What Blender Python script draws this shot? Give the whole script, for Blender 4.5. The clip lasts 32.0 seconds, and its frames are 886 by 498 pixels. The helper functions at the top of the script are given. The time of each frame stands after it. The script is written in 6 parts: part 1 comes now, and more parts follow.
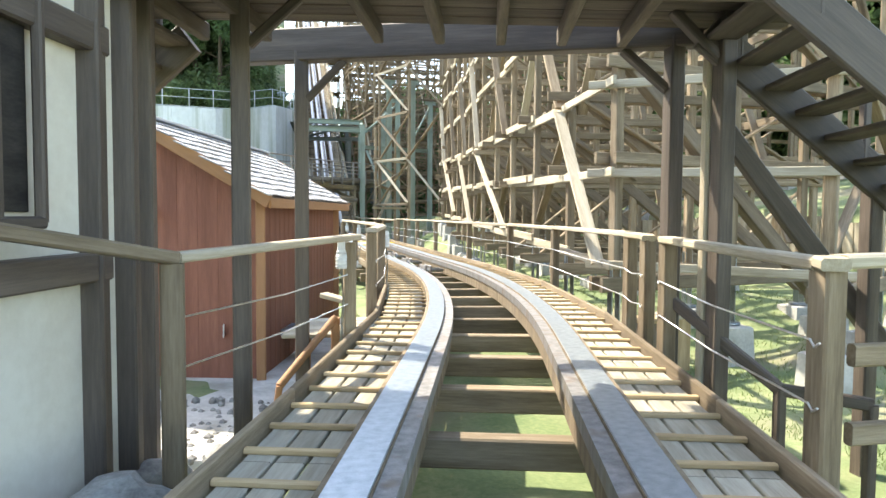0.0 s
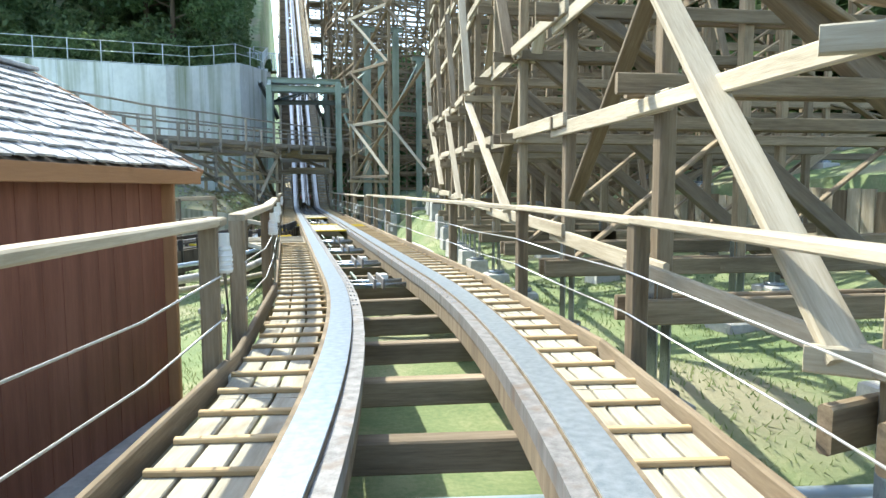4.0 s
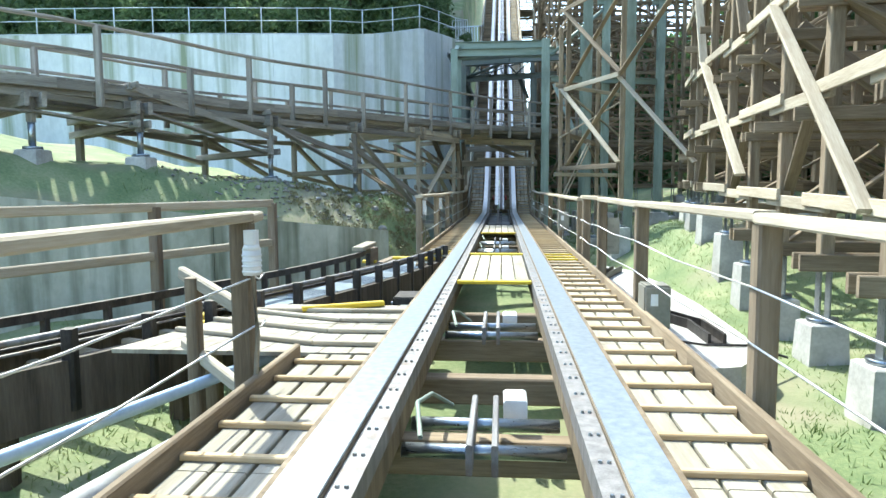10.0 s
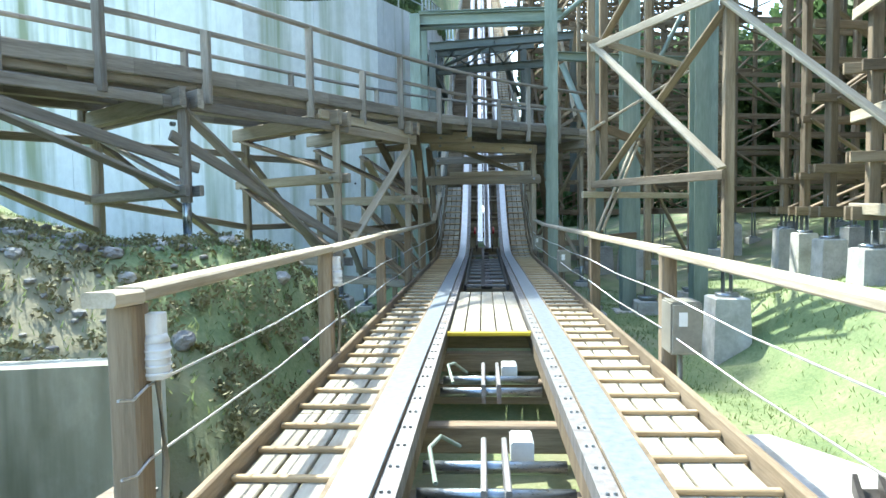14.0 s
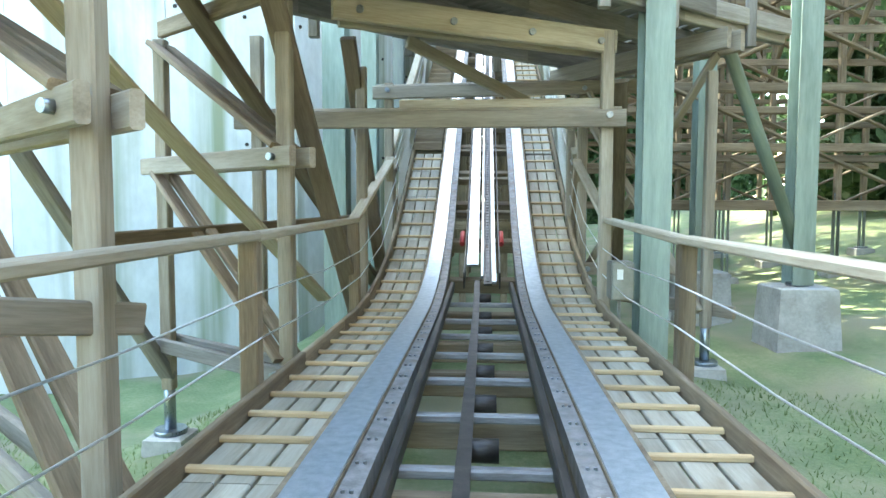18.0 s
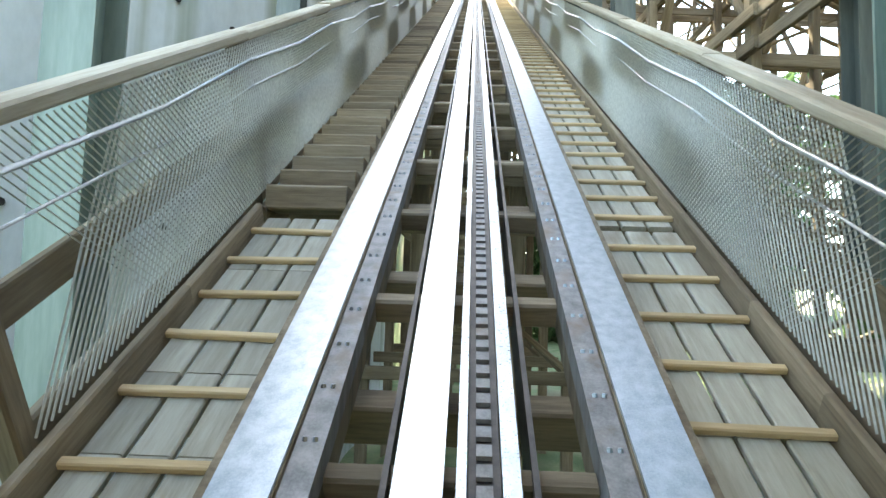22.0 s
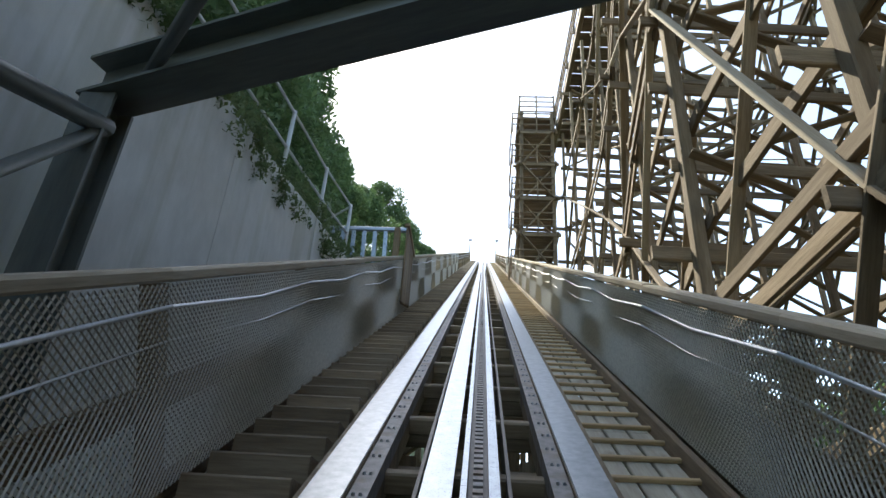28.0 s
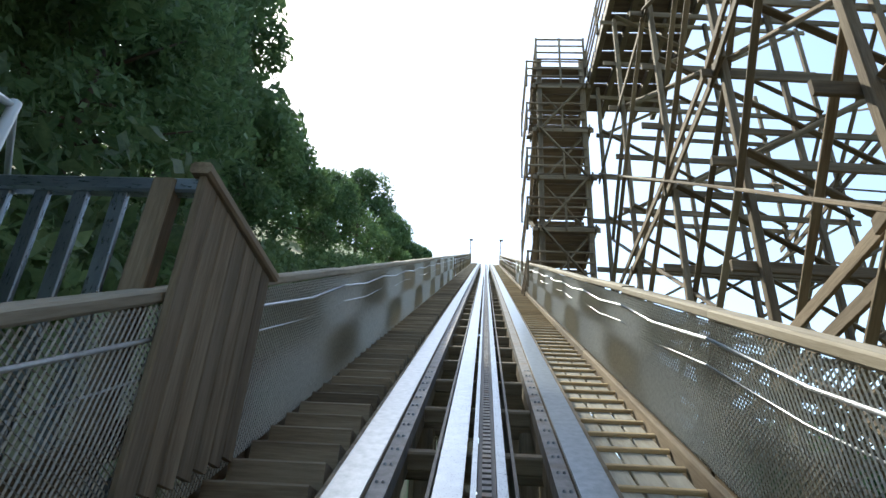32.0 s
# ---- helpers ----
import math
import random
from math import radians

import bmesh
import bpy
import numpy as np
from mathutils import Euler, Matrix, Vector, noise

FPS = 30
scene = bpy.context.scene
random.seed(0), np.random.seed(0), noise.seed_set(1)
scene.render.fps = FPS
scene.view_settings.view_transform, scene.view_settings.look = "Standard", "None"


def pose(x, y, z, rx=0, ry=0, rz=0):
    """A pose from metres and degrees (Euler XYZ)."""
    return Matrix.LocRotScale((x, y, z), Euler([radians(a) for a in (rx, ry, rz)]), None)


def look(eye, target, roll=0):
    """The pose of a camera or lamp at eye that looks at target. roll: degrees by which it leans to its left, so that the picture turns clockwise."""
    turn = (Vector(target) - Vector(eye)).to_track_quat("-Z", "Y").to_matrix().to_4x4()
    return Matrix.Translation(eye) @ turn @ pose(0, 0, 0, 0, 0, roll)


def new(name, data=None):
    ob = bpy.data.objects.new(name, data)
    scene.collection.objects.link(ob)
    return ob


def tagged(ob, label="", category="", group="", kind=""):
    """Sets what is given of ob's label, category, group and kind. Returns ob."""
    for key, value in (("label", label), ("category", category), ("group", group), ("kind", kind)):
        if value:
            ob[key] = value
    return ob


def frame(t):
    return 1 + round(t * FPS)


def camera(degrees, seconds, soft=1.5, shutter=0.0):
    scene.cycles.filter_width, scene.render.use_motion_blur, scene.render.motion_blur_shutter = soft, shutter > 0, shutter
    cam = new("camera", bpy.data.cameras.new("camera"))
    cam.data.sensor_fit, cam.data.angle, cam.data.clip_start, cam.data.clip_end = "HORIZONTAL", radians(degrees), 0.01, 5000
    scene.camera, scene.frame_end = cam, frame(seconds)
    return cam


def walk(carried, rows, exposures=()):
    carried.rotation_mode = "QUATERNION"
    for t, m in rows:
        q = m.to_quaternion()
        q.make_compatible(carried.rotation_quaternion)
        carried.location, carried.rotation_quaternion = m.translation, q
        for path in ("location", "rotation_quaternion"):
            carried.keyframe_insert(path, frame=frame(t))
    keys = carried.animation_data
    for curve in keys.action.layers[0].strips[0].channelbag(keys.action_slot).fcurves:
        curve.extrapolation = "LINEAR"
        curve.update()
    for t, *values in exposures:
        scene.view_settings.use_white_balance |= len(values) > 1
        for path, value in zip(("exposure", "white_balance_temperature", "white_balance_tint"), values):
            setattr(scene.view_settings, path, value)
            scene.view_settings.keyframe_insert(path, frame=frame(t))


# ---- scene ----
cam = camera(68.0, 32.0)

PATH = [
    (0, (-3.064, 2.004, 1.05), (-2.6, 3.947, 0.946), 0.4),
    (0.5, (-2.824, 2.602, 1.084), (-2.367, 4.546, 0.975), 0.5),
    (1, (-2.598, 3.233, 1.104), (-2.144, 5.177, 0.986), 0.6),
    (1.5, (-2.397, 3.925, 1.093), (-1.942, 5.867, 0.949), 0.6),
    (2, (-2.186, 4.658, 1.063), (-1.727, 6.598, 0.898), 0.3),
    (2.5, (-1.957, 5.418, 1.062), (-1.494, 7.356, 0.881), 0.6),
    (3, (-1.704, 6.221, 1.056), (-1.24, 8.158, 0.875), 0.6),
    (3.5, (-1.428, 7.043, 1.053), (-0.966, 8.981, 0.873), 0.3),
    (5.5, (-0.394, 10.359, 1.163), (0.043, 12.3, 0.955), -1.8),
    (6, (-0.205, 11.216, 1.161), (0.168, 13.17, 0.954), -1.9),
    (6.5, (-0.064, 12.099, 1.145), (0.221, 14.068, 0.944), -1.8),
    (7, (0.029, 12.995, 1.116), (0.226, 14.975, 0.917), -1.4),
    (7.5, (0.1, 13.859, 1.105), (0.205, 15.846, 0.909), -1.3),
    (8, (0.144, 14.687, 1.101), (0.149, 16.678, 0.909), -1.0),
    (8.5, (0.145, 15.506, 1.08), (0.053, 17.495, 0.891), -0.7),
    (9, (0.093, 16.386, 1.045), (-0.074, 18.369, 0.85), -0.7),
    (9.5, (0.086, 17.3, 1.024), (-0.092, 19.283, 0.831), -0.5),
    (10, (0.081, 18.259, 1.018), (-0.096, 20.242, 0.832), -0.3),
    (10.5, (0.061, 19.247, 1.023), (-0.111, 21.231, 0.833), -0.4),
    (11, (0.056, 20.278, 1.043), (-0.112, 22.262, 0.852), -0.3),
    (11.5, (0.037, 21.365, 1.047), (-0.122, 23.349, 0.856), -0.3),
    (12, (0.033, 22.493, 1.066), (-0.115, 24.479, 0.874), -0.5),
    (12.5, (0.038, 23.668, 1.082), (-0.103, 25.653, 0.887), -0.6),
    (13, (0.028, 24.894, 1.087), (-0.104, 26.883, 0.925), -0.6),
    (13.5, (-0.001, 26.184, 1.12), (-0.134, 28.176, 0.988), -0.8),
    (14, (-0.046, 27.531, 1.159), (-0.168, 29.524, 1.045), -0.9),
    (14.5, (-0.082, 28.89, 1.177), (-0.192, 30.884, 1.066), -0.7),
    (16.5, (0.001, 34.299, 1.107), (-0.119, 36.288, 0.936), 0.2),
    (17, (0.018, 35.645, 1.067), (-0.107, 37.635, 0.908), 0.3),
    (17.5, (0.029, 36.968, 1.044), (-0.099, 38.958, 0.898), 0.0),
    (18, (0.035, 38.231, 1.048), (-0.092, 40.222, 0.914), 0.1),
    (18.5, (0.044, 39.409, 1.061), (-0.077, 41.402, 0.946), 0.6),
    (19, (0.057, 40.486, 1.076), (-0.059, 42.482, 1.038), 0.8),
    (19.5, (0.043, 41.522, 1.088), (-0.057, 43.52, 1.099), 1.4),
    (20, (-0.024, 42.568, 1.089), (-0.091, 44.565, 1.176), 1.4),
    (20.5, (-0.024, 43.583, 1.122), (-0.079, 45.581, 1.209), 0.5),
    (21, (-0.042, 44.605, 1.187), (-0.096, 46.603, 1.253), 0.3),
    (21.5, (-0.026, 45.562, 1.269), (-0.085, 47.561, 1.316), 1.0),
    (22, (0.007, 46.465, 1.461), (-0.071, 48.455, 1.643), 1.7),
    (22.5, (0.039, 47.31, 1.742), (-0.067, 49.271, 2.121), 2.4),
    (23, (0.054, 48.14, 2.098), (-0.06, 50.051, 2.676), 2.9),
    (23.5, (0.05, 48.956, 2.53), (-0.07, 50.789, 3.32), 3.2),
    (24, (0.015, 49.764, 3.003), (-0.102, 51.517, 3.96), 3.8),
    (24.5, (0.009, 50.572, 3.459), (-0.108, 52.31, 4.442), 3.9),
    (25, (0.032, 51.371, 3.912), (-0.086, 53.112, 4.889), 3.6),
    (25.5, (0.063, 52.153, 4.349), (-0.049, 53.892, 5.329), 2.8),
    (27.5, (0.084, 55.212, 6.006), (-0.037, 56.956, 6.979), 4.2),
    (28, (0.062, 55.965, 6.438), (-0.061, 57.708, 7.411), 3.8),
    (28.5, (0.046, 56.736, 6.892), (-0.077, 58.48, 7.863), 3.5),
    (29, (0.045, 57.564, 7.361), (-0.077, 59.312, 8.326), 3.7),
    (29.5, (0.053, 58.474, 7.878), (-0.063, 60.219, 8.849), 3.6),
    (30, (0.056, 59.468, 8.433), (-0.065, 61.214, 9.401), 3.5),
    (30.5, (0.045, 60.492, 9.013), (-0.082, 62.236, 9.984), 3.0),
    (31, (0.031, 61.479, 9.584), (-0.092, 63.224, 10.553), 3.3),
    (31.5, (0.032, 62.446, 10.134), (-0.093, 64.191, 11.103), 3.4),
    (32, (0.032, 63.421, 10.668), (-0.098, 65.163, 11.642), 3.7),
]
EXPOSURES = [(0.0, 2.5, 7600, 7), (1.0, 2.38, 7050, 4), (3.0, 2.12, 6800, 1), (6.0, 2.18, 6500, 0), (9.0, 2.22, 6450, -1), (11.0, 2.22, 6350, -1), (13.0, 2.18, 6300, -1), (14.0, 2.6, 6380, -1), (14.5, 2.75, 6400, -2), (16.5, 3.42, 6650, -3), (17.2, 3.7, 6900, -3), (18.0, 4.0, 7150, -2), (19.0, 3.98, 7500, 0), (20.0, 3.98, 7700, 0), (21.5, 3.8, 8000, 1), (23.0, 3.5, 7700, 2), (24.0, 3.05, 7400, 3), (25.5, 2.72, 7350, 5), (28.0, 1.8, 7250, 5), (30.0, 1.75, 6950, 4), (32.0, 1.5, 6750, 2)]
walk(cam, [(t, look(eye, target, roll)) for t, eye, target, roll in PATH], exposures=EXPOSURES)

# ---- world and sun ----
SUN_AZ, SUN_EL = -34.0, 50.0
world = bpy.data.worlds.new("sky")
world.use_nodes = True
scene.world = world
wn = world.node_tree
sky = wn.nodes.new("ShaderNodeTexSky")
sky.sky_type = 'NISHITA'
sky.sun_disc = False
sky.sun_elevation = radians(SUN_EL)
sky.sun_rotation = radians(SUN_AZ)
sky.air_density, sky.dust_density, sky.ozone_density = 1.0, 1.0, 1.0
wn.links.new(sky.outputs[0], wn.nodes["Background"].inputs[0])
wn.nodes["Background"].inputs[1].default_value = 0.15
sd = Vector((math.sin(radians(SUN_AZ)) * math.cos(radians(SUN_EL)), math.cos(radians(SUN_AZ)) * math.cos(radians(SUN_EL)), math.sin(radians(SUN_EL))))
sun = new("sun", bpy.data.lights.new("sun", 'SUN'))
sun.data.energy, sun.data.angle, sun.data.color = 2.2, radians(0.8), (1.0, 0.955, 0.88)
sun.matrix_world = look(sd * 200, (0, 0, 0))

# ---- materials ----
def material(name, colors, rough=0.8, metal=0.0, scale=(6, 6, 0.8), detail=6, spread=0.25, bump=0.25, stain=None, coat=0.0, space="Object", fine=1.0, shift=True):
    """A surface with grain at two scales. colors: two or three ramp colours."""
    m = bpy.data.materials.new(name)
    m.use_nodes = True
    nt = m.node_tree
    N, L = nt.nodes, nt.links
    b = N["Principled BSDF"]
    tc = N.new("ShaderNodeTexCoord")
    mp = N.new("ShaderNodeMapping")
    mp.inputs["Scale"].default_value = scale
    L.new(tc.outputs[space], mp.inputs["Vector"])
    oi = N.new("ShaderNodeObjectInfo")
    off = N.new("ShaderNodeVectorMath")
    off.operation = 'SCALE'
    off.inputs[0].default_value = (37.0, 19.0, 53.0) if shift else (0.0, 0.0, 0.0)
    L.new(oi.outputs["Random"], off.inputs["Scale"])
    add = N.new("ShaderNodeVectorMath")
    L.new(mp.outputs[0], add.inputs[0])
    L.new(off.outputs[0], add.inputs[1])
    n1 = N.new("ShaderNodeTexNoise")
    n1.inputs["Scale"].default_value = 1.0
    n1.inputs["Detail"].default_value = 2
    n2 = N.new("ShaderNodeTexNoise")
    n2.inputs["Scale"].default_value = 7.0 * fine
    n2.inputs["Detail"].default_value = detail
    n2.inputs["Roughness"].default_value = 0.65
    for n in (n1, n2):
        L.new(add.outputs[0], n.inputs["Vector"])
    mixf = N.new("ShaderNodeMath")
    mixf.operation = 'MULTIPLY_ADD'
    mixf.inputs[1].default_value = 0.55
    L.new(n1.outputs[0], mixf.inputs[0])
    half = N.new("ShaderNodeMath")
    half.operation = 'MULTIPLY'
    half.inputs[1].default_value = 0.45
    L.new(n2.outputs[0], half.inputs[0])
    L.new(half.outputs[0], mixf.inputs[2])
    ramp = N.new("ShaderNodeValToRGB")
    els = ramp.color_ramp.elements
    els[0].position, els[1].position = 0.36, 0.64
    els[0].color, els[1].color = (*colors[0], 1), (*colors[-1], 1)
    if len(colors) == 3:
        e = els.new(0.5)
        e.color = (*colors[1], 1)
    L.new(mixf.outputs[0], ramp.inputs[0])
    hsv = N.new("ShaderNodeHueSaturation")
    mr = N.new("ShaderNodeMapRange")
    mr.inputs[3].default_value, mr.inputs[4].default_value = 1 - spread, 1 + spread
    L.new(oi.outputs["Random"], mr.inputs[0])
    L.new(mr.outputs[0], hsv.inputs["Value"])
    L.new(ramp.outputs[0], hsv.inputs["Color"])
    last = hsv.outputs[0]
    if stain:
        col, sc, lo, hi = stain
        mp2 = N.new("ShaderNodeMapping")
        mp2.inputs["Scale"].default_value = sc
        L.new(tc.outputs[space], mp2.inputs["Vector"])
        n3 = N.new("ShaderNodeTexNoise")
        n3.inputs["Scale"].default_value = 1.0
        n3.inputs["Detail"].default_value = 5
        L.new(mp2.outputs[0], n3.inputs["Vector"])
        r3 = N.new("ShaderNodeMapRange")
        r3.inputs[1].default_value, r3.inputs[2].default_value = lo, hi
        L.new(n3.outputs[0], r3.inputs[0])
        mx = N.new("ShaderNodeMix")
        mx.data_type = 'RGBA'
        L.new(r3.outputs[0], mx.inputs["Factor"])
        L.new(last, mx.inputs["A"])
        mx.inputs["B"].default_value = (*col, 1)
        last = mx.outputs["Result"]
    L.new(last, b.inputs["Base Color"])
    rr = N.new("ShaderNodeMapRange")
    rr.inputs[3].default_value, rr.inputs[4].default_value = max(0.05, rough - 0.12), min(1, rough + 0.12)
    L.new(n2.outputs[0], rr.inputs[0])
    L.new(rr.outputs[0], b.inputs["Roughness"])
    b.inputs["Metallic"].default_value = metal
    b.inputs["Coat Weight"].default_value = coat
    if bump:
        bp = N.new("ShaderNodeBump")
        bp.inputs["Strength"].default_value = bump
        bp.inputs["Distance"].default_value = 0.01
        L.new(n2.outputs[0], bp.inputs["Height"])
        L.new(bp.outputs[0], b.inputs["Normal"])
    return m

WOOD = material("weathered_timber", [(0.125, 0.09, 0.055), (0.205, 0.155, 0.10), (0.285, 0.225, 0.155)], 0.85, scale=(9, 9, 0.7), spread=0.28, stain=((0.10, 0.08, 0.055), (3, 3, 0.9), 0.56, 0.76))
# pale timber; also stands in for sunlight on trestle girts and braces
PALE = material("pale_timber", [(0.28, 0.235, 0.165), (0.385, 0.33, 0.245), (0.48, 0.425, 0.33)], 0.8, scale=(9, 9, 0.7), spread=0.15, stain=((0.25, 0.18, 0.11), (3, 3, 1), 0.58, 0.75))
DECK = material("walkway_board", [(0.25, 0.225, 0.172), (0.33, 0.302, 0.24), (0.405, 0.378, 0.31)], 0.85, scale=(9, 9, 0.8), spread=0.16, stain=((0.2, 0.16, 0.11), (5, 5, 2), 0.55, 0.72))
TREAD = material("worn_tread_timber", [(0.34, 0.235, 0.12), (0.44, 0.315, 0.17), (0.53, 0.40, 0.24)], 0.8, scale=(9, 9, 0.7), spread=0.18)
DARKWOOD = material("dark_stained_timber", [(0.05, 0.038, 0.03), (0.095, 0.075, 0.058), (0.14, 0.115, 0.09)], 0.8, scale=(9, 9, 0.8), spread=0.2)
BROWN = material("brown_stained_timber", [(0.11, 0.08, 0.055), (0.17, 0.13, 0.092), (0.235, 0.185, 0.135)], 0.75, scale=(9, 9, 0.8), spread=0.2)
STEEL = material("running_rail_steel", [(0.27, 0.32, 0.37), (0.35, 0.40, 0.45), (0.43, 0.48, 0.53)], 0.33, 0.6, scale=(20, 20, 0.5), spread=0.05, bump=0.05)
GALV = material("galvanised_steel", [(0.25, 0.28, 0.31), (0.35, 0.39, 0.42)], 0.3, 0.95, scale=(14, 14, 3), spread=0.1, bump=0.05)
CHEQ = material("chequered_plate", [(0.17, 0.22, 0.27), (0.24, 0.30, 0.36), (0.32, 0.39, 0.45)], 0.35, 0.5, scale=(3, 3, 3), spread=0.05, bump=0.15, stain=((0.2, 0.22, 0.24), (2, 2, 2), 0.55, 0.7))
PLATE = material("grey_side_steel", [(0.13, 0.125, 0.125), (0.20, 0.195, 0.195), (0.27, 0.26, 0.255)], 0.6, 0.3, scale=(15, 15, 2), spread=0.1, bump=0.1, stain=((0.16, 0.11, 0.08), (6, 6, 2), 0.55, 0.75))
BLACK = material("black_machine_steel", [(0.018, 0.016, 0.016), (0.04, 0.036, 0.034), (0.07, 0.06, 0.055)], 0.5, 0.4, scale=(10, 10, 3), spread=0.2, bump=0.1)
DARKP = material("dark_brown_painted_timber", [(0.055, 0.042, 0.035), (0.085, 0.066, 0.054), (0.125, 0.098, 0.08)], 0.6, scale=(9, 9, 0.6), spread=0.18, stain=((0.17, 0.14, 0.12), (4, 4, 0.7), 0.58, 0.78))
# GREEN darkened and dulled: shade of the overhead frames put into the colour
SHADED_GREEN = material("shaded_green_steel", [(0.075, 0.088, 0.08), (0.11, 0.125, 0.115), (0.155, 0.17, 0.155)], 0.5, 0.15, scale=(4, 4, 0.5), spread=0.12, bump=0.08, stain=((0.1, 0.075, 0.055), (2.5, 2.5, 0.6), 0.55, 0.75))
GREEN = material("green_painted_steel", [(0.17, 0.22, 0.185), (0.225, 0.28, 0.24), (0.29, 0.345, 0.30)], 0.55, 0.1, scale=(4, 4, 0.5), spread=0.1, bump=0.08, stain=((0.12, 0.14, 0.12), (2, 2, 0.5), 0.52, 0.75))
CONC = material("pale_concrete", [(0.33, 0.32, 0.295), (0.43, 0.42, 0.395), (0.53, 0.52, 0.49)], 0.9, scale=(3, 3, 3), spread=0.12, stain=((0.3, 0.29, 0.25), (2, 2, 2), 0.55, 0.75))
WALLM = material("streaked_retaining_wall", [(0.53, 0.55, 0.54), (0.63, 0.65, 0.64), (0.71, 0.73, 0.72)], 0.9, scale=(0.45, 0.45, 0.25), spread=0.06, stain=((0.27, 0.30, 0.20), (1.9, 1.9, 0.08), 0.50, 0.70), fine=1.6, shift=False)
LOWWALL = material("mossy_low_wall", [(0.32, 0.33, 0.27), (0.43, 0.44, 0.38), (0.52, 0.53, 0.47)], 0.95, scale=(0.8, 0.8, 0.5), spread=0.05, stain=((0.1, 0.11, 0.07), (2.2, 2.2, 0.2), 0.47, 0.66), shift=False)
TAN = material("tan_weathered_timber", [(0.20, 0.165, 0.12), (0.285, 0.24, 0.185), (0.36, 0.315, 0.25)], 0.85, scale=(9, 9, 0.7), spread=0.18, stain=((0.14, 0.115, 0.085), (3, 3, 0.9), 0.57, 0.76))
# weathered bridge timber, greyed and lightened in colour to stand for haze
HAZEWOOD = material("hazed_weathered_timber", [(0.155, 0.138, 0.118), (0.235, 0.215, 0.19), (0.32, 0.30, 0.27)], 0.85, scale=(9, 9, 0.7), spread=0.25, stain=((0.1, 0.088, 0.072), (3, 3, 0.9), 0.56, 0.76))
RED = material("red_brown_boards", [(0.16, 0.057, 0.036), (0.205, 0.077, 0.05), (0.25, 0.102, 0.067)], 0.7, scale=(9, 9, 0.8), spread=0.1)
TRIM = material("orange_brown_trim", [(0.30, 0.15, 0.07), (0.38, 0.20, 0.10)], 0.7, scale=(9, 9, 0.8), spread=0.1)
SHINGLE = material("grey_wood_shingle", [(0.24, 0.24, 0.25), (0.36, 0.36, 0.37), (0.5, 0.5, 0.5)], 0.85, scale=(14, 14, 3), spread=0.3)
CREAM = material("cream_plaster", [(0.55, 0.50, 0.42), (0.64, 0.60, 0.52)], 0.9, scale=(2, 2, 2), spread=0.05, bump=0.1)
YELLOW = material("yellow_paint", [(0.62, 0.42, 0.02), (0.75, 0.53, 0.04)], 0.6, scale=(9, 9, 2), spread=0.1, stain=((0.3, 0.24, 0.1), (6, 6, 3), 0.58, 0.75))
WHITEP = material("white_plastic", [(0.68, 0.69, 0.69), (0.78, 0.79, 0.79)], 0.45, scale=(6, 6, 6), spread=0.05, bump=0.02)
FENCEP = material("pale_grey_fence_paint", [(0.50, 0.54, 0.55), (0.62, 0.65, 0.66)], 0.5, 0.1, scale=(6, 6, 2), spread=0.06, bump=0.03)
GREYP = material("grey_enamel", [(0.20, 0.195, 0.165), (0.29, 0.28, 0.24)], 0.5, 0.2, scale=(5, 5, 5), spread=0.1, bump=0.04)
ROCK = material("grey_rock", [(0.16, 0.155, 0.15), (0.28, 0.275, 0.26), (0.42, 0.41, 0.39)], 0.95, scale=(4, 4, 4), spread=0.25, bump=0.5)
CABLE = material("steel_cable", [(0.55, 0.56, 0.57), (0.7, 0.71, 0.72)], 0.4, 0.8, scale=(40, 40, 8), spread=0.05, bump=0.1)
NET = material("pale_rope_net", [(0.40, 0.39, 0.35), (0.54, 0.53, 0.48)], 0.9, scale=(30, 30, 30), spread=0.05, bump=0)
PIPE = material("blue_grey_pipe", [(0.34, 0.43, 0.52), (0.46, 0.55, 0.63)], 0.4, 0.3, scale=(4, 4, 1), spread=0.05, bump=0.02)
REDP = material("red_paint", [(0.36, 0.03, 0.03), (0.48, 0.05, 0.04)], 0.45, scale=(5, 5, 5), spread=0.1, bump=0.02)
BARK = material("tree_bark", [(0.05, 0.035, 0.025), (0.10, 0.075, 0.05)], 0.95, scale=(6, 6, 1), spread=0.2, bump=0.6)
LEAF = material("tree_leaf", [(0.05, 0.095, 0.04), (0.09, 0.155, 0.06), (0.14, 0.215, 0.09)], 0.6, scale=(1.2, 1.2, 1.2), spread=0.25, bump=0)
SHRUB = material("shrub_leaf", [(0.07, 0.12, 0.045), (0.12, 0.18, 0.07), (0.18, 0.24, 0.105)], 0.6, scale=(2, 2, 2), spread=0.3, bump=0)
DRYLEAF = material("dry_leaf", [(0.10, 0.095, 0.045), (0.16, 0.15, 0.07), (0.23, 0.20, 0.11)], 0.8, scale=(2, 2, 2), spread=0.3, bump=0)
GRASSB = material("grass_blade", [(0.13, 0.19, 0.07), (0.18, 0.24, 0.10), (0.29, 0.31, 0.16)], 0.7, scale=(0.9, 0.9, 0.9), spread=0.1, bump=0)

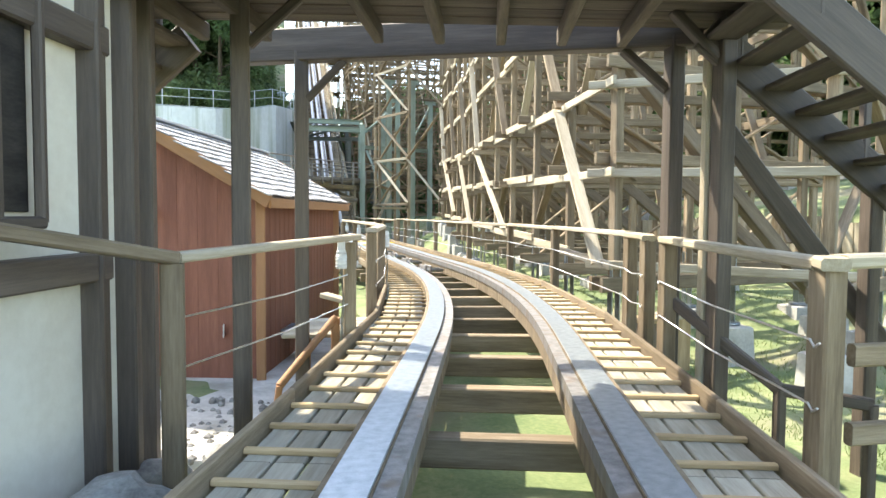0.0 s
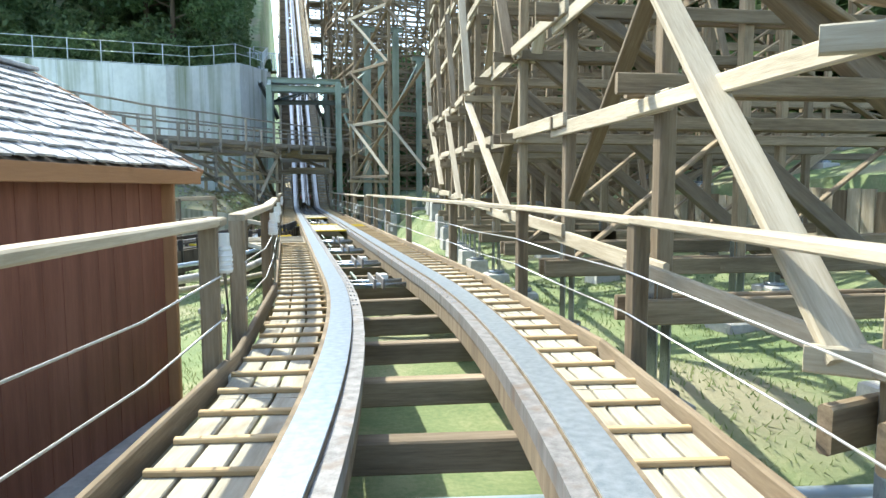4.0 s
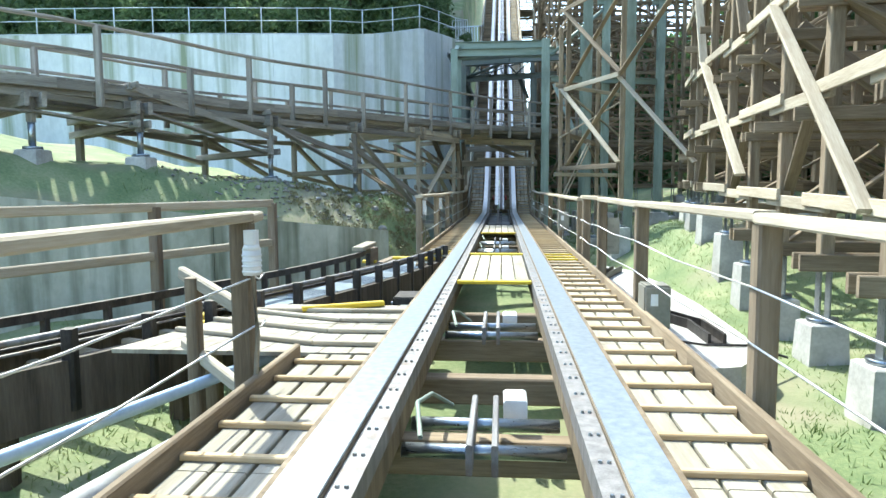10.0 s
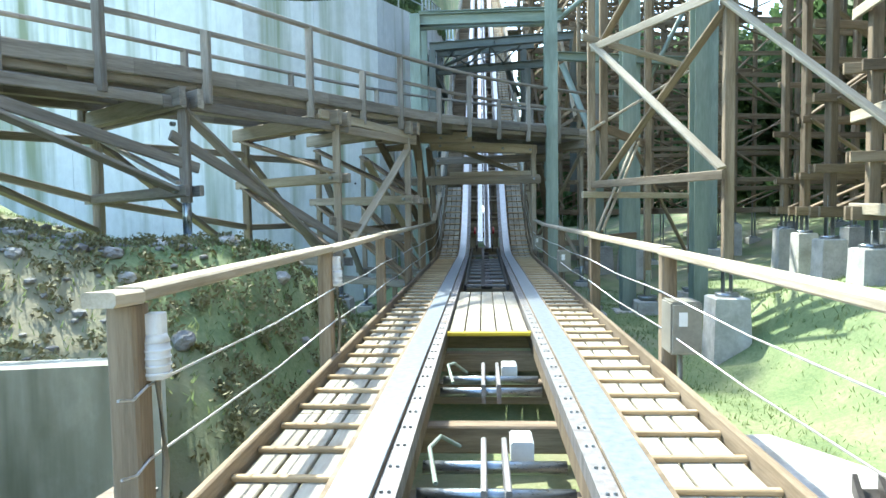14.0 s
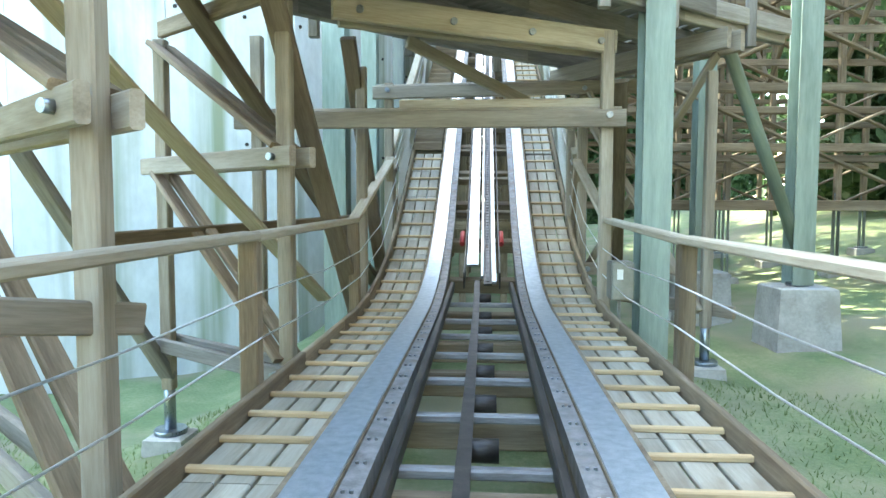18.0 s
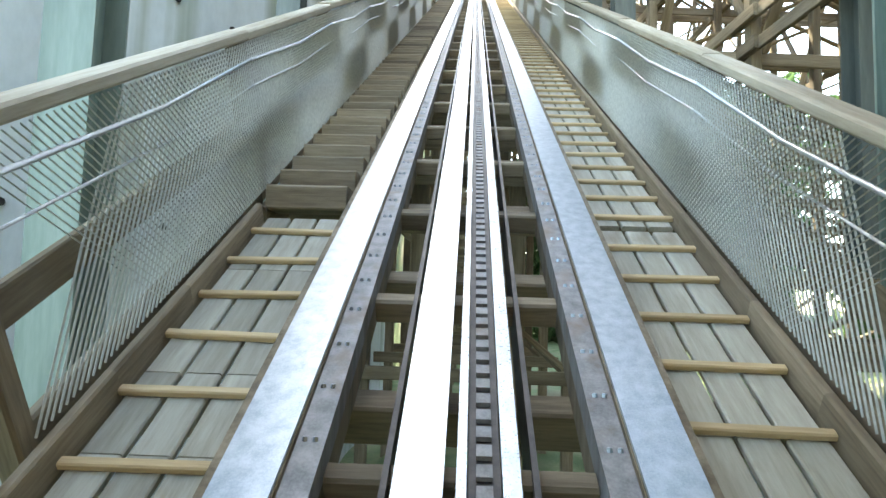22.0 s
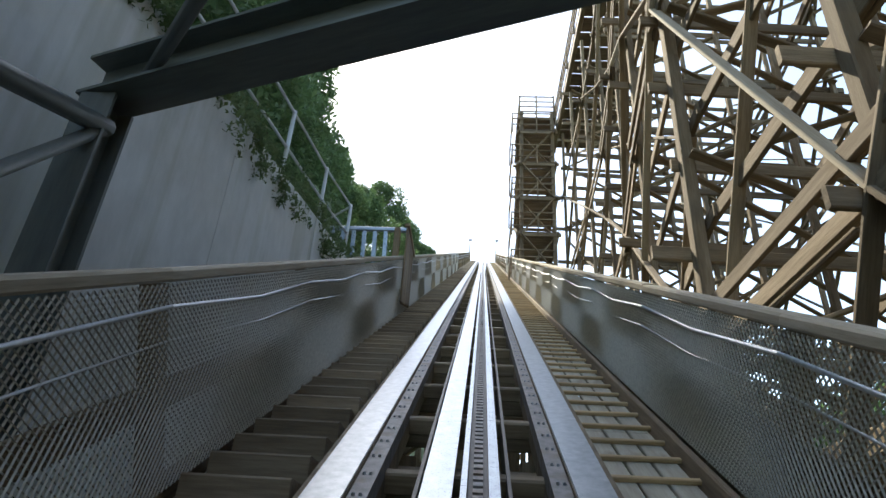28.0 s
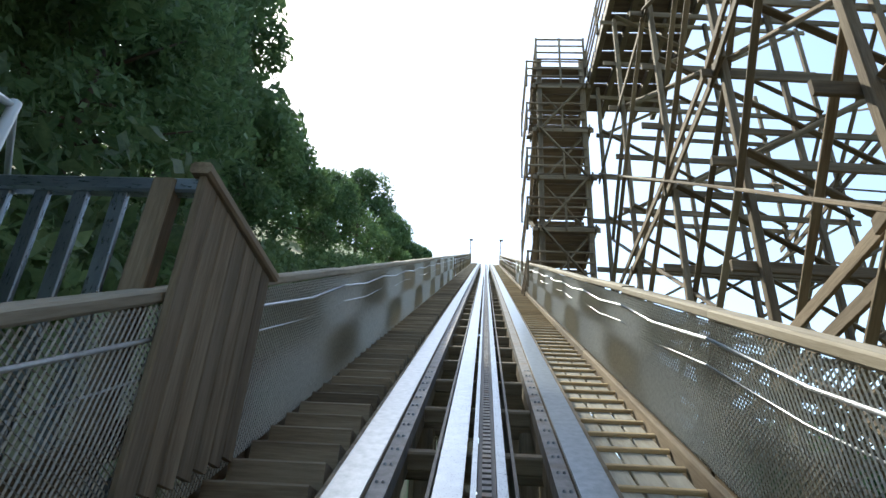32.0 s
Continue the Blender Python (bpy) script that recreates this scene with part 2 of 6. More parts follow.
def let_light_through(m, share):
    """Leaves and blades pass part of the light on to their other side."""
    N, L = m.node_tree.nodes, m.node_tree.links
    b = N["Principled BSDF"]
    tr = N.new("ShaderNodeBsdfTranslucent")
    L.new(b.inputs["Base Color"].links[0].from_socket, tr.inputs["Color"])
    mx = N.new("ShaderNodeMixShader")
    mx.inputs[0].default_value = share
    L.new(b.outputs[0], mx.inputs[1])
    L.new(tr.outputs[0], mx.inputs[2])
    L.new(mx.outputs[0], N["Material Output"].inputs["Surface"])
for leafm, share in ((LEAF, 0.5), (SHRUB, 0.5), (GRASSB, 0.5)):
    let_light_through(leafm, share)

GROUND = material("grass_and_soil", [(0.10, 0.15, 0.06), (0.16, 0.205, 0.09), (0.255, 0.275, 0.145)], 0.95, scale=(1.1, 1.1, 1.1), spread=0.0, bump=0.9, stain=((0.24, 0.225, 0.145), (0.42, 0.42, 0.42), 0.51, 0.66), fine=2.6)

# ---- building helpers ----
BASE = {}
def thing(name, loc, label, category, group="", kind=""):
    ob = new(name)
    ob.location = loc
    BASE[ob] = Matrix.Translation(loc)
    return tagged(ob, label, category, group, kind)

def mesh_of(name, verts, faces, mat, smooth=False):
    me = bpy.data.meshes.new(name)
    me.from_pydata(verts, [], faces)
    me.materials.append(mat)
    if smooth:
        me.shade_smooth()
    return me

def put(name, me, m, parent=None, label="", category="", group="", kind=""):
    ob = new(name, me)
    if parent is None:
        ob.matrix_basis = m
        BASE[ob] = m.copy()
    else:
        ob.parent = parent
        ob.matrix_basis = BASE[parent].inverted() @ m
        BASE[ob] = m.copy()
    return tagged(ob, label, category, group, kind)

def part(name, bm, mat, parent, label=""):
    me = bpy.data.meshes.new(name)
    bm.to_mesh(me)
    bm.free()
    me.materials.append(mat)
    return put(name, me, Matrix.Identity(4) if parent is None else Matrix.Identity(4), parent, label)

PRISMS = {}
def prism(w, h, l, mat, c=0.012):
    """A bar along +z from 0 to l with chamfered long edges."""
    key = (round(w, 3), round(h, 3), round(l, 2), mat.name)
    if key not in PRISMS:
        c = min(c, w * 0.2, h * 0.2)
        x, y = w / 2, h / 2
        ring = [(-x + c, -y), (x - c, -y), (x, -y + c), (x, y - c), (x - c, y), (-x + c, y), (-x, y - c), (-x, -y + c)]
        v = [(a, b, 0) for a, b in ring] + [(a, b, l) for a, b in ring]
        f = [tuple(range(7, -1, -1)), tuple(range(8, 16))] + [(i, (i + 1) % 8, 8 + (i + 1) % 8, 8 + i) for i in range(8)]
        PRISMS[key] = mesh_of("bar", v, f, mat)
    return PRISMS[key]

def frame_along(a, b, up=(0, 0, 1)):
    a, b = Vector(a), Vector(b)
    z = (b - a).normalized()
    u = Vector(up)
    x = u.cross(z)
    if x.length < 1e-4:
        x = Vector((1, 0, 0))
    x.normalize()
    y = z.cross(x)
    m = Matrix((x, y, z)).transposed().to_4x4()
    m.translation = a
    return m, (b - a).length

def beam(name, a, b, w, h, mat, parent=None, up=(0, 0, 1), label="", category="", group="", kind=""):
    """A timber or bar from a to b, w wide and h deep along up."""
    m, l = frame_along(a, b, up)
    return put(name, prism(w, h, l, mat), m, parent, label, category, group, kind)

TUBES = {}
def tube_mesh(r, l, mat, n=10, r2=None):
    key = (round(r, 4), round(l, 2), mat.name, n, r2)
    if key not in TUBES:
        q = r if r2 is None else r2
        v = [(math.cos(2 * math.pi * i / n) * rr, math.sin(2 * math.pi * i / n) * rr, z) for z, rr in ((0, r), (l, q)) for i in range(n)]
        f = [tuple(range(n - 1, -1, -1)), tuple(range(n, 2 * n))] + [(i, (i + 1) % n, n + (i + 1) % n, n + i) for i in range(n)]
        me = mesh_of("tube", v, f, mat)
        for p in me.polygons[2:]:
            p.use_smooth = True
        TUBES[key] = me
    return TUBES[key]

def rod(name, a, b, r, mat, parent=None, n=8, label="", category="", group="", kind="", r2=None):
    m, l = frame_along(a, b)
    return put(name, tube_mesh(r, l, mat, n, r2), m, parent, label, category, group, kind)

def sweep(name, pts, r, mat, parent=None, n=6, label="", category="", group="", kind=""):
    """A tube through a list of points."""
    pts = [Vector(p) for p in pts]
    v, f = [], []
    for i, p in enumerate(pts):
        t = (pts[min(i + 1, len(pts) - 1)] - pts[max(i - 1, 0)]).normalized()
        x = t.cross(Vector((0, 0, 1)))
        x = x.normalized() if x.length > 1e-4 else Vector((1, 0, 0))
        y = x.cross(t)
        for k in range(n):
            a = 2 * math.pi * k / n
            v.append(p + x * (math.cos(a) * r) + y * (math.sin(a) * r))
        if i:
            for k in range(n):
                f.append(((i - 1) * n + k, (i - 1) * n + (k + 1) % n, i * n + (k + 1) % n, i * n + k))
    f.append(tuple(range(n)))
    f.append(tuple(range(len(v) - 1, len(v) - 1 - n, -1)))
    return put(name, mesh_of(name, v, f, mat, True), Matrix.Identity(4), parent, label, category, group, kind)

def strip(name, rows, mat, parent=None, label="", category="", group="", kind="", closed=True):
    """A swept profile: rows of equal-length point lists."""
    n = len(rows[0])
    v = [p for r in rows for p in r]
    f = []
    for i in range(len(rows) - 1):
        for k in range(n if closed else n - 1):
            f.append((i * n + k, i * n + (k + 1) % n, (i + 1) * n + (k + 1) % n, (i + 1) * n + k))
    if closed:
        f.append(tuple(range(n - 1, -1, -1)))
        f.append(tuple(range((len(rows) - 1) * n, len(rows) * n)))
    me = mesh_of(name, v, f, mat)
    bm = bmesh.new()
    bm.from_mesh(me)
    bmesh.ops.recalc_face_normals(bm, faces=bm.faces)
    bm.to_mesh(me)
    bm.free()
    return put(name, me, Matrix.Identity(4), parent, label, category, group, kind)

# ---- the track line ----
HEAD = radians(17.4)
KNEE, RAD = 11.5, 28.0
TL = RAD * math.tan(HEAD / 2)
Y1 = KNEE + TL
SLOPE = math.atan(0.556)
VERT, TV = 46.63, 2.0
RV = TV / math.tan(SLOPE / 2)
TOP_Y = 121.0

def centre(y):
    """Place of the track's middle at the height of the rail heads, for the plan coordinate y."""
    if y >= Y1:
        x = 0.0
    elif y >= KNEE - TL * math.cos(HEAD):
        x = -(RAD - math.sqrt(max(RAD * RAD - (Y1 - y) ** 2, 0)))
    else:
        x = (y - KNEE) * math.tan(HEAD)
    ye = VERT + TV * math.cos(SLOPE)
    if y <= VERT - TV:
        z = 0.0
    elif y <= ye:
        z = RV - math.sqrt(RV * RV - (y - VERT + TV) ** 2)
    elif y <= TOP_Y:
        z = math.tan(SLOPE) * (y - VERT)
    else:
        z = math.tan(SLOPE) * (TOP_Y - VERT) + 8 * (1 - math.exp(-(y - TOP_Y) * math.tan(SLOPE) / 8))
    return Vector((x, y, z))

def track(y, side=0.0, up=0.0):
    """A point beside the track: side to the right, up square to the track."""
    p = centre(y)
    t = (centre(y + 0.05) - centre(y - 0.05)).normalized()
    r = t.cross(Vector((0, 0, 1))).normalized()
    n = r.cross(t)
    return p + r * side + n * up

def stations(y0, y1, step):
    """Plan coordinates at equal steps along the track."""
    out, y = [], y0
    while y <= y1:
        out.append(y)
        t = (centre(y + 0.05) - centre(y - 0.05)).normalized()
        y += step * t.y
    return out

# ---- ground ----
W0, W1 = Vector((-2.3, 32.0)), Vector((-7.6, 26.7))
WALL_LINE = [(-60, 44.0), (-30, 46.5), (-15.7, 47.4), (-7.6, 48.4), (-3.75, 51.3), (-2.2, 55.2), (-2.15, 66.0), (-4.5, 69.0), (-9.0, 80.0)]

def smooth(a, b, v):
    t = min(max((v - a) / (b - a), 0.0), 1.0)
    return t * t * (3 - 2 * t)

def wall_front_y(x):
    for (x0, y0), (x1, y1) in zip(WALL_LINE, WALL_LINE[1:6]):
        if x0 <= x <= x1:
            return y0 + (y1 - y0) * (x - x0) / (x1 - x0)
    return 44.0 if x < -60 else 55.2

def wall_top(x, y):
    if y < 55.2:
        return 8.0 + 1.05 * smooth(-7.6, -2.2, x)
    return 9.05 + 0.235 * (y - 55.2)

def ground_z(x, y):
    z = -1.05 + 0.10 * math.sin(x * 0.7 + 1.3) * math.sin(y * 0.45) + 0.05 * math.sin(x * 2.1 + y * 1.7)
    z += 0.13 * max(0.0, min(x, 14) - 4.0)
    z += 1.5 * smooth(9.2, 9.6, x) * smooth(4, 10, y) * (1 - smooth(27, 33, y)) + 0.1 * max(0.0, min(x, 26) - 10)
    z += 0.4 * smooth(1.4, 2.1, x) * smooth(11, 13, y) * (1 - smooth(18.5, 22, y)) * (1 - smooth(5, 8, x))
    z += 0.95 * smooth(28, 33, y) * smooth(3.2, 4.6, x) * (1 - smooth(37, 40.5, y)) * (1 - smooth(8, 11, x))
    if x < -1.5:
        p = Vector((x, y)) - W0
        q = (-p.x + p.y) * 0.7071
        s = (-p.x - p.y) * 0.7071
        back = smooth(0.05, 0.35, q) * smooth(-1.4, -2.7, x)
        top = 0.02 + 0.115 * max(s, -2.0) + 0.06 * min(max(q, 0), 6) + 0.11 * min(max(q - 5, 0), 9)
        top += 0.12 * math.sin(x * 1.7) * math.sin(y * 1.3)
        back *= 1 - smooth(35.0, 41.5 - 1.5 * smooth(-5, -9, x), y) * smooth(-14.0 + 6.5 * smooth(41, 36.5, y), -9.0 + 5.5 * smooth(41, 36.5, y), x)
        top += 0.75 * smooth(0.3, 2.0, q) * (1 - smooth(36.5, 41.0, y) * smooth(-7, -2, x))
        z = z * (1 - back) + top * back
        z -= 0.25 * smooth(40, 43, y) + 0.8 * smooth(43, 47.5, y) * smooth(-2.6, -4.5, x)
    if x < -2.2 - 1.0 or (y > 66 and x < -3):
        behind = y - wall_front_y(x) if y < 55.2 else 9
        if behind > 1.05:
            d = min(behind, 60) if y < 55.2 else min(-2.2 - x, 60)
            z = wall_top(x, min(y, 66)) + 0.5 * max(0.0, min(y, 125) - 66) - 0.15 + 0.42 * max(0.0, d - 2.0) + 0.25 * math.sin(x * 0.8) * math.sin(y * 0.6)
    return z

def spaced(a, b, fine_a, fine_b, fine, coarse):
    v, out = a, []
    while v < b:
        out.append(v)
        v += fine if fine_a <= v < fine_b else coarse
    return out + [b]

gx = [-700, -400, -250, -150, -100] + spaced(-70, 60, -34, 16, 0.4, 3.0) + [100, 180, 300, 500, 900]
gy = [-700, -400, -200, -100, -60] + spaced(-30, 140, -2, 70, 0.4, 3.0) + [200, 300, 500, 900, 1500]
gv = [(x, y, ground_z(x, y)) for y in gy for x in gx]
gf = [(j * len(gx) + i, j * len(gx) + i + 1, (j + 1) * len(gx) + i + 1, (j + 1) * len(gx) + i) for j in range(len(gy) - 1) for i in range(len(gx) - 1)]
put("ground", mesh_of("ground", gv, gf, GROUND, True), Matrix.Identity(4), None, "uneven grass ground with bare soil patches", "ground", "", "structure")

# ---- retaining walls ----
def wall_sheet(name, line, top_of, bottom, thick, mat, label):
    """An upright wall that follows a line in plan, cut into bays by narrow joints."""
    obs = thing(name, (line[0][0], line[0][1], bottom), label, "wall", "", "structure")
    for (x0, y0), (x1, y1) in zip(line, line[1:]):
        d = Vector((x1 - x0, y1 - y0))
        nb = max(1, round(d.length / 3.0))
        nrm = Vector((-d.y, d.x)).normalized() * thick
        for k in range(nb):
            g = 0.006 / d.length
            a, b = Vector((x0, y0)) + d * (k / nb + g), Vector((x0, y0)) + d * ((k + 1) / nb - g)
            off = nrm * (0.004 * (k % 3))
            quad = [a + off, b + off, b + nrm, a + nrm]
            v = [(p.x, p.y, bottom) for p in quad] + [(p.x, p.y, top_of(p.x, p.y)) for p in quad]
            f = [(3, 2, 1, 0), (4, 5, 6, 7), (0, 1, 5, 4), (1, 2, 6, 5), (2, 3, 7, 6), (3, 0, 4, 7)]
            put("panel", mesh_of("panel", v, f, mat), Matrix.Identity(4), obs)
    return obs

big_wall = wall_sheet("retaining_wall", WALL_LINE, wall_top, -2.2, 0.5, WALLM, "tall grey concrete retaining wall with dark water streaks")
d01 = (W1 - W0).normalized()
LOWL = [tuple(W1 + d01 * 9), tuple(W1), tuple(W0)]
def low_top(x, y):
    s = (Vector((x, y)) - W0).dot(d01)
    return 0.12 + 0.118 * max(s, 0)
wall_sheet("low_wall", LOWL, low_top, -1.8, 0.32, LOWWALL, "low mossy concrete wall holding back the grass bank")
# form-tie holes in the tall wall
for i in range(26):
    y = 49.2 + (i % 13) * 0.75
    x = -3.75 + (y - 51.3) * (1.55 / 3.9) if y > 51.3 else -7.6 + (y - 48.4) * (3.85 / 2.9)
    if y > 55.2:
        x = -2.19
    rod("tie_hole", (x + 0.02, y - 0.02, 2.2 + 2.4 * (i // 13)), (x - 0.04, y + 0.03, 2.2 + 2.4 * (i // 13)), 0.035, BLACK, big_wall, 8)

# ---- rails ----
def rail_rows(side, y0, y1, prof, step=0.5):
    return [[track(y, side * a, b) for a, b in prof] for y in stations(y0, y1, step)] + [[track(y1, side * a, b) for a, b in prof]]

for side in (-1, 1):
    tr = thing("track_rail", track(-4, side * 0.6, 0), "laminated timber rail capped with bright running steel", "rail", "rails of the main track")
    strip("timber_beam", rail_rows(side, -5, TOP_Y + 6, [(0.44, -0.30), (0.74, -0.30), (0.74, -0.016), (0.52, -0.016), (0.52, -0.05), (0.44, -0.05)]), WOOD, tr, "stacked timber planks")
    strip("steel_strap", rail_rows(side, -5, TOP_Y + 6, [(0.525, -0.012), (0.705, -0.012), (0.705, 0.0), (0.525, 0.0)]), STEEL, tr, "polished running strap")
    strip("side_plate", rail_rows(side, -5, TOP_Y + 6, [(0.425, -0.13), (0.437, -0.13), (0.437, -0.04), (0.517, -0.04), (0.517, -0.03), (0.425, -0.03)]), PLATE, tr, "bolted inner side plate")
    bm = bmesh.new()
    for y in stations(14, 70, 0.28):
        for e in (-0.028, 0.028):
            p = track(y, side * (0.475 + e * 0.6), -0.027)
            bmesh.ops.create_cone(bm, cap_ends=True, segments=6, radius1=0.011, radius2=0.008, depth=0.014, matrix=Matrix.Translation(p))
    tagged(part("bolting", bm, GALV, tr), kind="stuff")

# sleepers under the rails
for i, y in enumerate(stations(-3, 74, 1.15)):
    if 25.4 < y < 29.0:
        continue
    a, b = track(y, -1.42, -0.40), track(y, 1.42, -0.40)
    up = (track(y, 0, 1) - track(y, 0, 0))
    beam("sleeper", a, b, 0.14, 0.19, WOOD, None, up, "weathered timber cross beam under the rails", "sleeper", "cross beams under the track")

# ---- walkways ----
def walkway(name, side, y0, y1, label, cleat=0.385, inner=0.765, outer=1.25, yellow=()):
    w = thing(name, track(y0, side * 1.0, -0.15), label, "walkway", "walkways beside the track")
    ys = [y for k, y in enumerate(stations(y0, y1, 0.462)) if k % 5 == 0 or 43.8 < y < 49.0]
    bw = (outer - inner) / 3
    for a, b in zip(ys, ys[1:] + [y1]):
        if b - a < 0.1:
            continue
        up = track(a, 0, 1) - track(a, 0, 0)
        for k in range(3):
            s = side * (inner + bw * (k + 0.5))
            gap = 0.004
            ta = (track(b, s, -0.135) - track(a, s, -0.135)).normalized() * gap
            beam("board", track(a, s, -0.135) + ta, track(b, s, -0.135) - ta, bw - 0.017, 0.032, DECK, w, up)
    for y in stations(y0 + 0.1, y1 - 0.05, cleat):
        up = track(y, 0, 1) - track(y, 0, 0)
        mat = TREAD
        for ya, yb in yellow:
            if ya <= y <= yb:
                mat = YELLOW
        j = random.uniform(-0.012, 0.012)
        beam("cleat", track(y, side * (inner - 0.02), -0.105 ), track(y + j, side * (outer + 0.01), -0.105), 0.042, 0.03, mat, w, up, "yellow painted tread bar" if mat is YELLOW else "")
    ks = [y for k, y in enumerate(stations(y0, y1, 0.68)) if k % 5 == 0 or 43.8 < y < 49.0]
    for a, b in zip(ks, ks[1:] + [y1]):
        if b - a < 0.15:
            continue
        up = track(a, 0, 1) - track(a, 0, 0)
        beam("kerb_board", track(a, side * 1.29, -0.10), track(b, side * 1.29, -0.10), 0.045, 0.15, WOOD, w, up)
    return w

walkway("walkway", -1, -4.0, 22.6, "pale timber walkway with raised tread bars beside the rail")
walkway("walkway", -1, 29.3, 50.4, "pale timber walkway with raised tread bars beside the rail", yellow=((29.3, 29.9),))
walkway("walkway", 1, -4.0, 50.4, "pale timber walkway with raised tread bars beside the rail", yellow=((28.5, 29.3),))
walkway("lift_walkway", 1, 50.4, TOP_Y, "steep timber walkway with tread bars climbing beside the lift rail", cleat=0.36)

# stairs on the other side of the lift
st = thing("lift_stairs", track(50.6, -1.0, -0.3), "steep run of timber steps climbing beside the lift rail", "stairs")
for y in stations(50.65, TOP_Y, 0.335):
    p = track(y, -1.0, -0.10)
    beam("step", p + Vector((-0.30, 0, 0)), p + Vector((0.22, 0, 0)), 0.24, 0.16, WOOD, st, (0, 0, 1))
for s in (-0.745, -1.31):
    ks = stations(50.5, TOP_Y, 4.0)
    for a, b in zip(ks, ks[1:] + [TOP_Y]):
        beam("stringer", track(a, s, -0.22), track(b, s, -0.22), 0.045, 0.26, WOOD, st, track(a, 0, 1) - track(a, 0, 0))

# ---- handrails ----
def handrail(side, y0, y1, step=3.0, posts=None, off=1.38, top=0.86, label="weathered timber handrail on square posts with two steel cables"):
    h = thing("handrail", track(y0, side * off, -0.5), label, "handrail", "handrails beside the track")
    ps = posts or stations(y0 + 0.05, y1 - 0.05, step)
    for y in ps:
        beam("post", track(y, side * off, -0.62), track(y, side * off, top - 0.03), 0.115, 0.115, WOOD, h, (0, 1, 0))
    pts = sorted(set([y0] + [p for p in ps if y0 < p < y1] + [y1]))
    for a, b in zip(pts, pts[1:]):
        sag = random.uniform(-0.012, 0.012)
        beam("top_rail", track(a, side * (off - 0.01), top + sag), track(b, side * (off - 0.01), top), 0.125, 0.055, PALE, h, (0, 0, 1))
        for c in (0.24, 0.52):
            mid = track((a + b) / 2, side * (off - 0.065), c - 0.025)
            sweep("cable", [track(a, side * (off - 0.065), c), mid, track(b, side * (off - 0.065), c)], 0.006, CABLE, h, 5)
    return h

handrail(-1, 9.2, 12.2, posts=[9.3, 12.0])
handrail(-1, 12.9, 22.0, posts=[12.95, 15.75, 18.55, 21.85])
handrail(-1, 29.7, 48.4, posts=[29.9, 33.0, 36.0, 39.1, 42.1, 45.3, 48.3])
handrail(1, 4.7, 7.25, posts=[4.78, 7.2])
handrail(1, 7.76, 28.7, posts=[7.82, 8.42, 11.95, 14.7, 17.8, 21.6, 24.5, 26.9, 28.5])
handrail(1, 29.15, 48.4, posts=[29.25, 32.7, 36.0, 39.6, 42.7, 45.7, 48.3], top=0.82)

# netted guard rails up the lift
def net_mesh(side, y0, y1, off, lo, hi, cell=0.042, r=0.005):
    """Diamond net made of thin crossing cords, one mesh."""
    v, f = [], []
    h = hi - lo
    ys = stations(y0, y1, cell)
    per = h * 0.87
    def cord(pts):
        for a, b in zip(pts, pts[1:]):
            k = len(v)
            for p in (a, b):
                v.extend([p + Vector((r, 0, 0)), p + Vector((-r, 0, 0)), p + Vector((0, -r, r))])
            for e in range(3):
                f.append((k + e, k + (e + 1) % 3, k + 3 + (e + 1) % 3, k + 3 + e))
    for y in ys:
        for sgn in (1, -1):
            a = y if sgn > 0 else y + per
            b = y + per if sgn > 0 else y
            bulge = side * 0.02 * math.sin(y * 2.0)
            cord([track(a, side * off, lo), track((a + b) / 2, side * off + bulge, (lo + hi) / 2), track(b, side * off, hi)])
    return mesh_of("net", v, f, NET)

for side in (-1, 1):
    lift = 0.10 if side < 0 else 0.0
    g = thing("lift_guard", track(48.4, side * 1.36, -0.3), "timber guard rail with rope net and two cables along the lift", "guard rail", "guard rails of the lift")
    ys = stations(48.5, TOP_Y, 2.4)
    for a, b in zip(ys, ys[1:] + [TOP_Y]):
        if b - a < 0.1:
            continue
        beam("post", track(a, side * 1.40, -0.45), track(a, side * 1.40, 0.80 + lift), 0.10, 0.10, WOOD, g, (0, 1, 0))
        beam("top_rail", track(a, side * 1.38, 0.84 + lift + random.uniform(-0.01, 0.015)), track(b, side * 1.38, 0.84 + lift), 0.13, 0.06, PALE, g, (0, 0, 1))
        for c, rr in ((0.70, 0.011), (0.55, 0.006)):
            sweep("cable", [track(a, side * 1.32, c + lift), track((a + b) / 2, side * 1.32, c + lift - 0.035), track(b, side * 1.32, c + lift)], rr, CABLE, g, 6)
        beam("mid_board", track(a, side * 1.41, 0.28 + lift), track(b, side * 1.41, 0.28 + lift), 0.04, 0.14, WOOD, g, (0, 0, 1))
        beam("foot_board", track(a, side * 1.39, -0.06), track(b, side * 1.39, -0.06), 0.05, 0.14, WOOD, g, (0, 0, 1))
    put("rope_net", net_mesh(side, 48.5, 88, 1.325, -0.02, 0.80 + lift), Matrix.Identity(4), g, "pale diamond rope net", kind="stuff")

